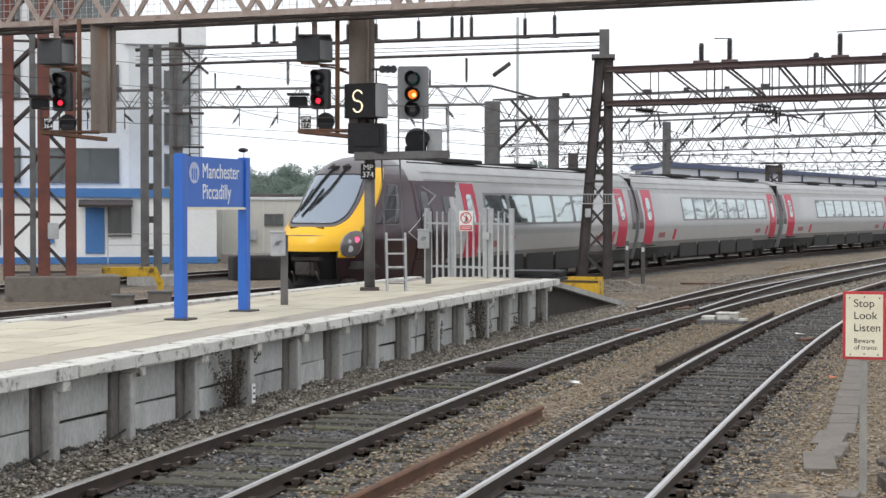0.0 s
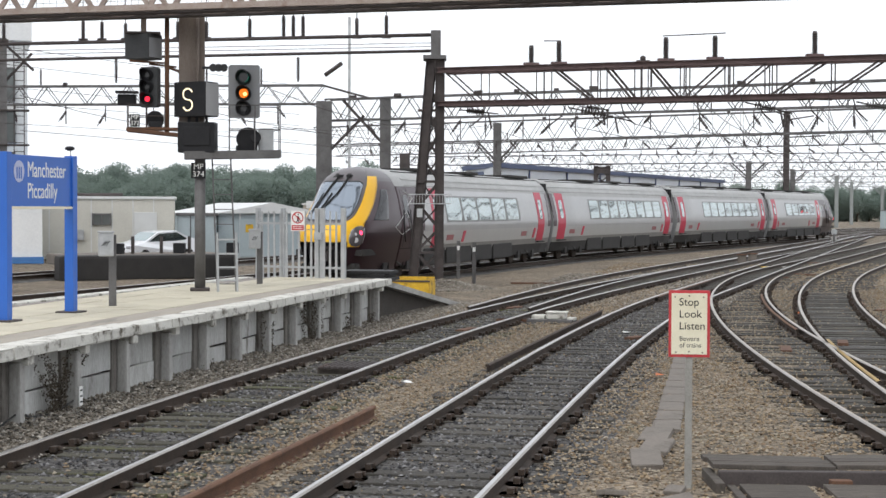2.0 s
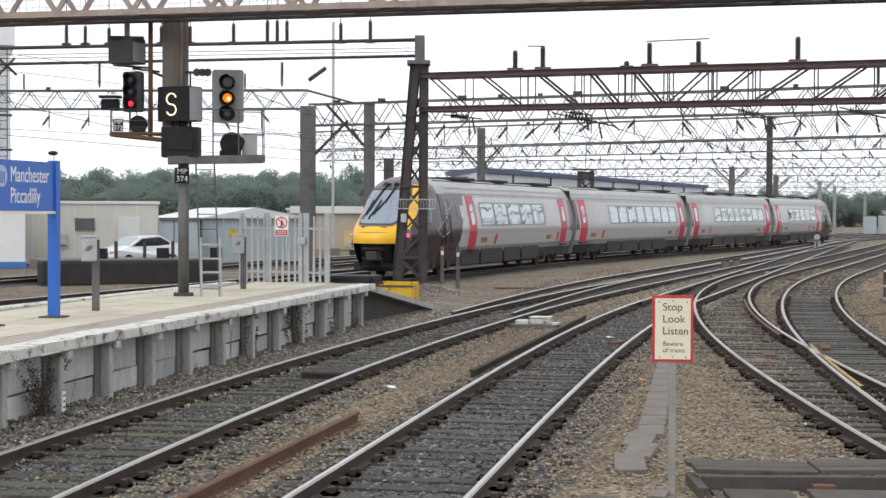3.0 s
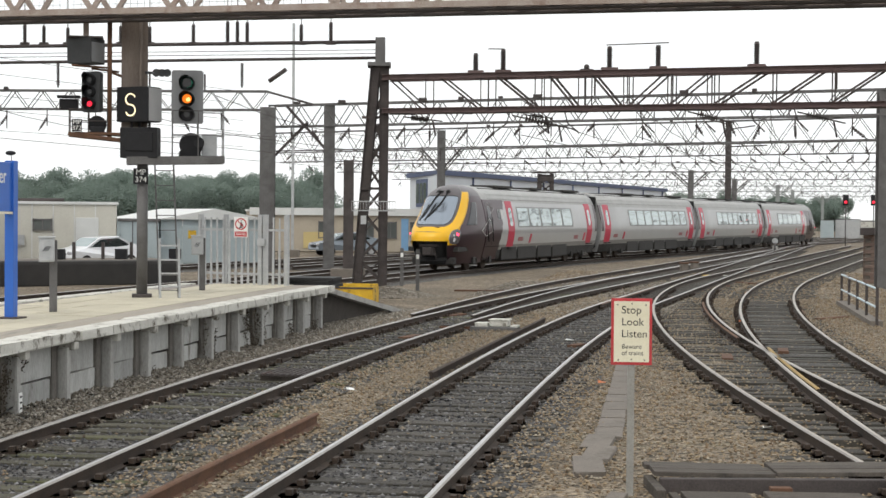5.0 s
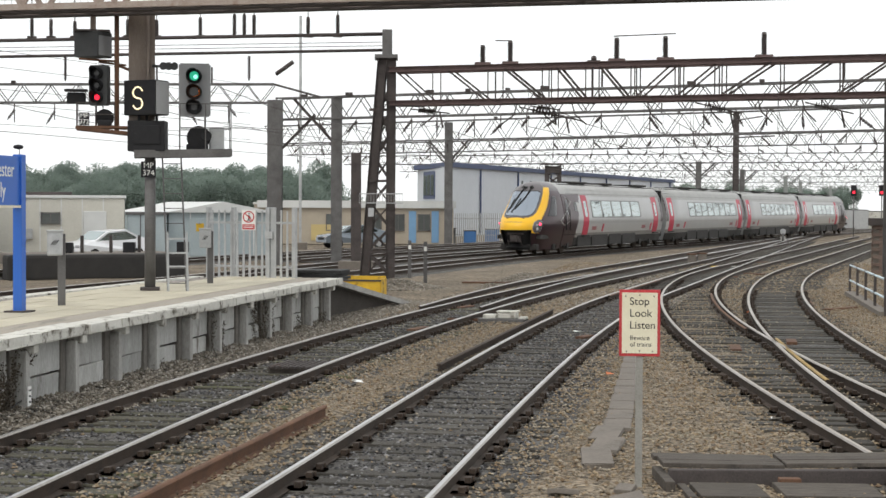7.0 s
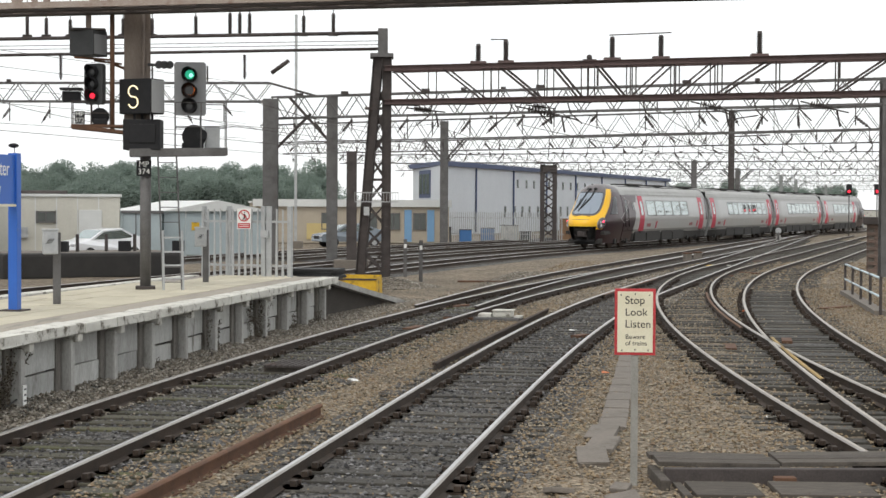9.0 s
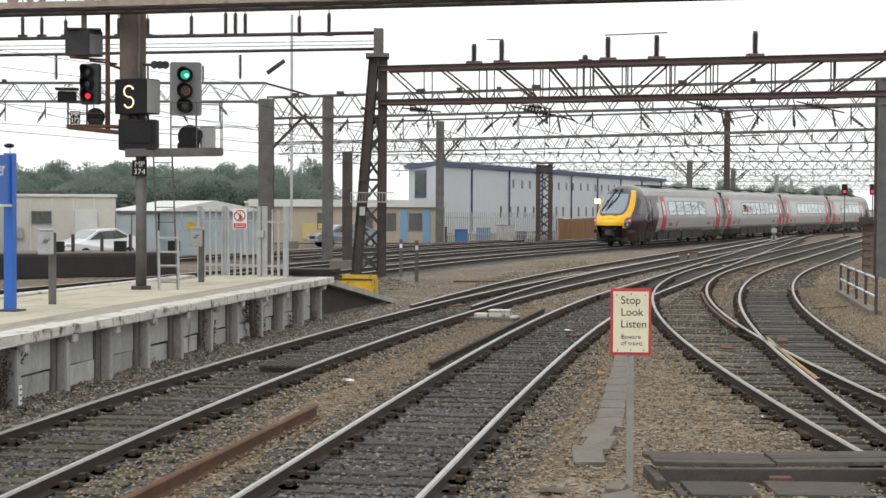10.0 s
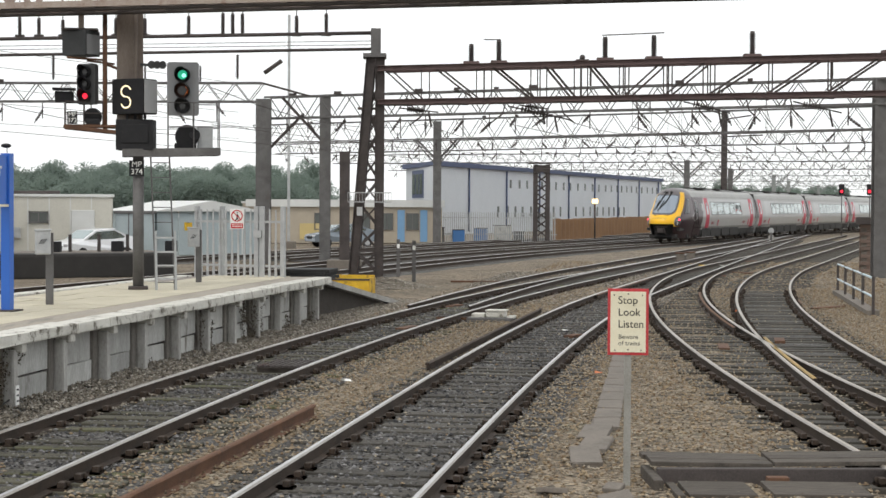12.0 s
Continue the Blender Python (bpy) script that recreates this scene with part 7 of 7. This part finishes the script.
def line_side():
    """Small equipment beside the far lines."""
    for x, y, w, h, mt, lb in ((57.0, 213.0, 1.7, 2.4, BLUEGREY, "blue-grey steel container far down the line"), (60.0, 214.0, 3.2, 2.5, GALV, "pale grey steel container far down the line"), (64.0, 216.0, 3.6, 2.3, COPING, "pale grey steel container far down the line")):
        c = thing("container", facing(x, y), lb, "container", "far containers")
        part("body", box(B(), (0, 0, h / 2 - 0.2), (w, 2.4, h), bevel=0.04), mt, c)
        part("lid", box(B(), (0, 0, h - 0.15), (w + 0.06, 2.46, 0.1)), GREYSTEEL, c)
        for i in range(5):
            part("rib", box(B(), (w * (i / 4 - 0.5) * 0.94, -1.22, h / 2 - 0.2), (0.07, 0.06, h - 0.2)), mt, c)
    for x, y in ((29.5, 125.3),):
        c = thing("ground_signal", facing(x, y), "small white disc ground signal beside the line", "ground signal", "ground signals")
        part("post", rod(B(), (0, 0, -0.2), (0, 0, 0.55), 0.09, 8), GREYSTEEL, c)
        part("disc", rod(B(), (0, -0.05, 0.68), (0, 0.02, 0.68), 0.23, 20), GALV, c)
        part("box", box(B(), (0, 0.1, 0.1), (0.4, 0.3, 0.4), bevel=0.03), CONC, c)
    for x, y in ((13.6, 75.8), (14.4, 77.5)):
        c = thing("relay_case", pose(x, y, -0.18, 0, 0, 15), "rust-brown iron relay case between the lines", "relay case", "relay cases")
        part("case", box(B(), (0, 0, 0.25), (0.32, 0.3, 0.42), bevel=0.04), TROUGH, c)
        part("cap", box(B(), (0, 0, 0.48), (0.38, 0.36, 0.06), bevel=0.02), RUST, c)
        part("foot", box(B(), (0, 0, 0.03), (0.3, 0.3, 0.1)), OLDSTEEL, c)
    b = thing("painted_board", pose(14.2, 72.3, -0.15, 0, 0, 40), "yellow and white painted board lying at the points", "board")
    part("board", box(B(), (-0.35, 0, 0), (0.9, 0.7, 0.05), bevel=0.01), YELLOW, b)
    part("white_end", box(B(), (0.4, 0, 0), (0.6, 0.7, 0.05), bevel=0.01), COPING, b)


line_side()


# ---- woods ----
def crown_mesh(seed, h, w):
    rs = random.Random(seed)
    verts, faces = [], []
    blobs = [(rs.uniform(-0.5, 0.5) * w, rs.uniform(-0.5, 0.5) * w, h * rs.uniform(0.35, 0.86), w * rs.uniform(0.22, 0.4)) for _ in range(11)]
    for bx, by, bz, br in blobs:
        for _ in range(1300):
            u = Vector((rs.gauss(0, 1), rs.gauss(0, 1), rs.gauss(0, 1))).normalized()
            p = Vector((bx, by, bz)) + u * br * rs.uniform(0.35, 1.06) ** 0.6
            a = Vector((rs.gauss(0, 1), rs.gauss(0, 1), rs.gauss(0, 1))).normalized() * rs.uniform(0.08, 0.15)
            b = a.cross(Vector((rs.gauss(0, 1), rs.gauss(0, 1), rs.gauss(0, 1)))).normalized() * rs.uniform(0.07, 0.13)
            i = len(verts)
            verts += [p - a, p + b, p + a, p - b]
            faces.append((i, i + 1, i + 2, i + 3))
    me = bpy.data.meshes.new("crown")
    me.from_pydata([tuple(v) for v in verts], [], faces)
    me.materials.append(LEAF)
    return me


def woods():
    kinds = []
    for k in range(4):
        t = thing("tree", pose(0, 0, -50), "leafy broad tree in the distant wood", "tree", "trees of the wood")
        h = (9.0, 10.2, 8.4, 9.6)[k]
        tr = rod(B(), (0, 0, -0.3), (0, 0, h * 0.6), 0.28, 8, 0.12)
        for i in range(5):
            a = i * 1.3 + k
            rod(tr, (0, 0, h * 0.3 + i * 0.3), (math.cos(a) * 1.6, math.sin(a) * 1.6, h * 0.6 + i * 0.3), 0.1, 6, 0.04)
        part("trunk", tr, BARK, t)
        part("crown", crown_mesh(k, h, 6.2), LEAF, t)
        kinds.append(t)
    spots = []
    for i in range(46):
        az = -19 + i * 0.40 + rnd(-0.15, 0.15)
        if az > -2.6:
            continue
        spots.append((az, 228 + rnd(-12, 25), rnd(-2.6, -1.0)))
    for i in range(26):
        spots.append((-18 + i * 0.62 + rnd(-0.1, 0.1), 205 + rnd(-6, 6), rnd(-4.2, -3.0)))
    for az in np.arange(9.6, 15.5, 0.4):
        spots.append((az, 360 + rnd(-10, 10), rnd(-3.4, -1.2)))
    for i, (az, d, dz) in enumerate(spots):
        if az > -2.4 and az < 9:
            continue
        m = pose(d * math.sin(radians(az)), d * math.cos(radians(az)), dz - 0.2, 0, 0, rnd(0, 360))
        if i < 4:
            kinds[i].matrix_world = m
        else:
            copy_thing(kinds[i % 4], m)


woods()


# ---- weeds and ballast ----
def weeds():
    w = thing("weeds", label="dark weeds and ivy growing from the platform wall's foot", category="weeds", kind="stuff")
    verts, faces = [], []
    rs = random.Random(5)
    inv = PM
    for y, n, zmax in ((-16.75, 13, 0.74), (-17.1, 6, 0.5), (-8.4, 4, 0.6), (-5.9, 9, 0.78), (-5.3, 5, 0.72), (-11.5, 3, 0.1), (-3.2, 6, 0.22), (-1.2, 7, 0.15), (-20, 3, 0.0)):
        for _ in range(n):
            py, pz, top = y + rs.gauss(0, 0.16), -0.18, zmax * rs.uniform(0.55, 1.0)
            lean = rs.gauss(0, 0.35)
            while pz < top:
                q = (py, pz)
                lean += rs.gauss(0, 0.25)
                py, pz = py + 0.04 * lean, pz + 0.045
                x0 = -0.15 + rs.gauss(0, 0.012)
                i = len(verts)
                verts += [tuple(inv @ Vector(v)) for v in ((x0, q[0] - 0.004, q[1]), (x0, q[0] + 0.004, q[1]), (x0, py + 0.004, pz), (x0, py - 0.004, pz))]
                faces.append((i, i + 1, i + 2, i + 3))
                for _ in range(5):
                    p = inv @ Vector((x0 + abs(rs.gauss(0, 0.02)), py + rs.gauss(0, 0.035), pz + rs.gauss(0, 0.035)))
                    a = Vector((rs.gauss(0, 1), rs.gauss(0, 1), rs.gauss(0, 1))).normalized() * rs.uniform(0.008, 0.022)
                    b = a.cross(Vector((rs.gauss(0, 1), rs.gauss(0, 1), rs.gauss(0, 1)))).normalized() * rs.uniform(0.007, 0.016)
                    i = len(verts)
                    verts += [tuple(p - a), tuple(p + b), tuple(p + a), tuple(p - b)]
                    faces.append((i, i + 1, i + 2, i + 3))
    me = bpy.data.meshes.new("weeds")
    me.from_pydata(verts, [], faces)
    me.materials.append(mat("dark_weed_leaf", (0.10, 0.08, 0.055), 0.9, col2=(0.045, 0.036, 0.028), scale=5, bump=0))
    ob = new("leaves", me)
    ob.parent = w


weeds()


def scatter(name, label, material, count, size, place, seed):
    """Loose stones, one mesh, each an irregular eight-faced lump."""
    rs = np.random.RandomState(seed)
    base = np.array([(1, 0, 0), (0, 1, 0), (-1, 0, 0), (0, -1, 0), (0, 0, 0.8), (0, 0, -0.6)], float)
    tri = np.array([(0, 1, 4), (1, 2, 4), (2, 3, 4), (3, 0, 4), (1, 0, 5), (2, 1, 5), (3, 2, 5), (0, 3, 5)])
    pts = place(rs, count)
    n = len(pts)
    ang = rs.rand(n) * 6.28
    sc = size * (0.55 + 0.9 * rs.rand(n)[:, None, None])
    v = base[None] * (0.6 + 0.7 * rs.rand(n, 6, 1)) * np.stack([np.ones(n), 0.6 + 0.4 * rs.rand(n), 0.55 + 0.4 * rs.rand(n)], 1)[:, None, :]
    v = v + 0.25 * (rs.rand(n, 6, 3) - 0.5)
    c, s = np.cos(ang)[:, None], np.sin(ang)[:, None]
    v = np.stack([v[..., 0] * c - v[..., 1] * s, v[..., 0] * s + v[..., 1] * c, v[..., 2]], -1) * sc + pts[:, None, :]
    f = (tri[None] + 6 * np.arange(n)[:, None, None]).reshape(-1, 3)
    me = bpy.data.meshes.new(name)
    me.from_pydata(v.reshape(-1, 3).tolist(), [], f.tolist())
    me.materials.append(material)
    tagged(new(name, me), label, "ballast", kind="stuff")


def in_view(rs, n, y0, y1):
    """Even over the ground of the near wedge of the yard."""
    y = np.sqrt(rs.rand(n) * (y1 * y1 - y0 * y0) + y0 * y0)
    x = y * (-0.40 + rs.rand(n) * 0.74)
    return x, y


def near_track(x, y):
    best = np.full(len(x), 9.0)
    for c, top in ((TRACK_A, 56), (TRACK_B, 48)):
        cx = np.array([poly(c, q, top) for q in y])
        best = np.minimum(best, np.abs(x - cx))
    return best


def open_stones(rs, n):
    x, y = in_view(rs, n, 12.5, 52)
    edge = -8.343 + 0.19316 * y
    d = near_track(x, y)
    dd = np.minimum(*(np.abs(x - np.array([poly(c, q, 68) for q in y])) for c in (TRACK_D, TRACK_E)))
    z = -0.168 + 0.03 * rs.rand(n) + 0.12 * np.clip(1 - (x - edge) / 0.9, 0, 1)
    de = np.abs(x - np.array([poly(TRACK_E, q, 68) for q in y]))
    keep = ((de > 0.7) | (y < 27) | (rs.rand(n) < 0.12)) & (x > edge + 0.5 + 0.5 * rs.rand(n)) & ((d > 0.95) | (rs.rand(n) < 0.035)) & ((dd > 0.95) | (rs.rand(n) < 0.25))
    return np.stack([x, y, z], 1)[keep]


def track_stones(rs, n):
    x, y = in_view(rs, n, 12.5, 50)
    d = near_track(x, y)
    z = -0.176 + 0.026 * rs.rand(n)
    keep = (d < 1.15) & ((d < 0.66) | (d > 0.84))
    return np.stack([x, y, z], 1)[keep]


def foot_stones(rs, n):
    """The grey bank of stones along the platform wall's foot."""
    y = np.sqrt(rs.rand(n) * (44.0 ** 2 - 150) + 150)
    u = rs.rand(n) * 1.15
    x = -8.343 + 0.19316 * y - 0.22 + u
    z = -0.175 + 0.03 * rs.rand(n) + 0.15 * np.clip(1 - u / 1.0, 0, 1)
    return np.stack([x, y, z], 1)


GREYSTONE = island_mat("grey_ballast_stones", [(0.05, 0.044, 0.036), (0.17, 0.15, 0.12), (0.11, 0.088, 0.066), (0.28, 0.25, 0.205), (0.035, 0.03, 0.026), (0.42, 0.39, 0.34), (0.13, 0.108, 0.082)])
scatter("wall_foot_ballast", "grey-brown loose stones banked against the platform wall", GREYSTONE, 42000, 0.026, foot_stones, 17)
scatter("ballast", "brown and buff loose ballast stones", STONES, 190000, 0.0225, open_stones, 11)
def far_stones(rs, n):
    x, y = in_view(rs, n, 50, 78)
    d = near_track(x, y)
    keep = (x > -8.343 + 0.19316 * y + 1.5) & (d > 0.9) & (x < 0.27 * y + 2)
    return np.stack([x, y, -0.185 + 0.03 * rs.rand(n)], 1)[keep]


def heap_stones(rs, n):
    """A low dark heap of clinker round the lattice tower's foot."""
    r, a = 1.5 * np.sqrt(rs.rand(n)), rs.rand(n) * 6.28
    return np.stack([-0.1 + 1.1 * r * np.cos(a), 52.3 + r * np.sin(a), -0.17 + 0.34 * (1 - r / 1.5) * (0.7 + 0.3 * rs.rand(n))], 1)


def bare_stones(rs, n):
    y = 43 + 22 * rs.rand(n)
    edge = -8.343 + 0.19316 * y
    x = edge + 0.6 + (4.6 + 0.05 * y) * rs.rand(n)
    d = near_track(x, y)
    return np.stack([x, y, -0.18 + 0.03 * rs.rand(n)], 1)[d > 0.95]


scatter("clinker_heap", "dark clinker and dirt heaped at the tower's foot", GREYSTONE, 9000, 0.032, heap_stones, 21)
scatter("yard_grit", "grey-brown grit on the bare ground by the tower", GREYSTONE, 26000, 0.036, bare_stones, 22)
scatter("far_ballast", "brown loose ballast stones between the lines", STONES, 42000, 0.042, far_stones, 13)
scatter("oily_ballast", "dark oily ballast stones between the rails", DARKSTONE, 150000, 0.025, track_stones, 12)


# ---- motion ----
SWITCH = 5.34


def motions():
    cars = ((rear_car, 0.0, 24.4, False), (mid_car, 24.4, 22.4, False), (mid_car_2, 46.8, 22.4, False), (front_car, 69.2, 24.4, True))
    for ob, s0, length, reverse in cars:
        walk(ob, [(t, car_pose(s + s0, length, reverse)) for t, s in NOSE_S])
    # added drums act as the switch: amber turns away, green turns to the line
    for (drum, (x, y, z)), first in zip(LENS_DRUMS, (180, 0)):
        rows = [(0, first), (SWITCH, first), (SWITCH + 0.034, first + 60), (SWITCH + 0.067, first + 120), (SWITCH + 0.1, first + 180), (12, first + 180)]
        walk(drum, [(t, pose(x, y, z, 0, 0, -8 + a)) for t, a in rows])


motions()
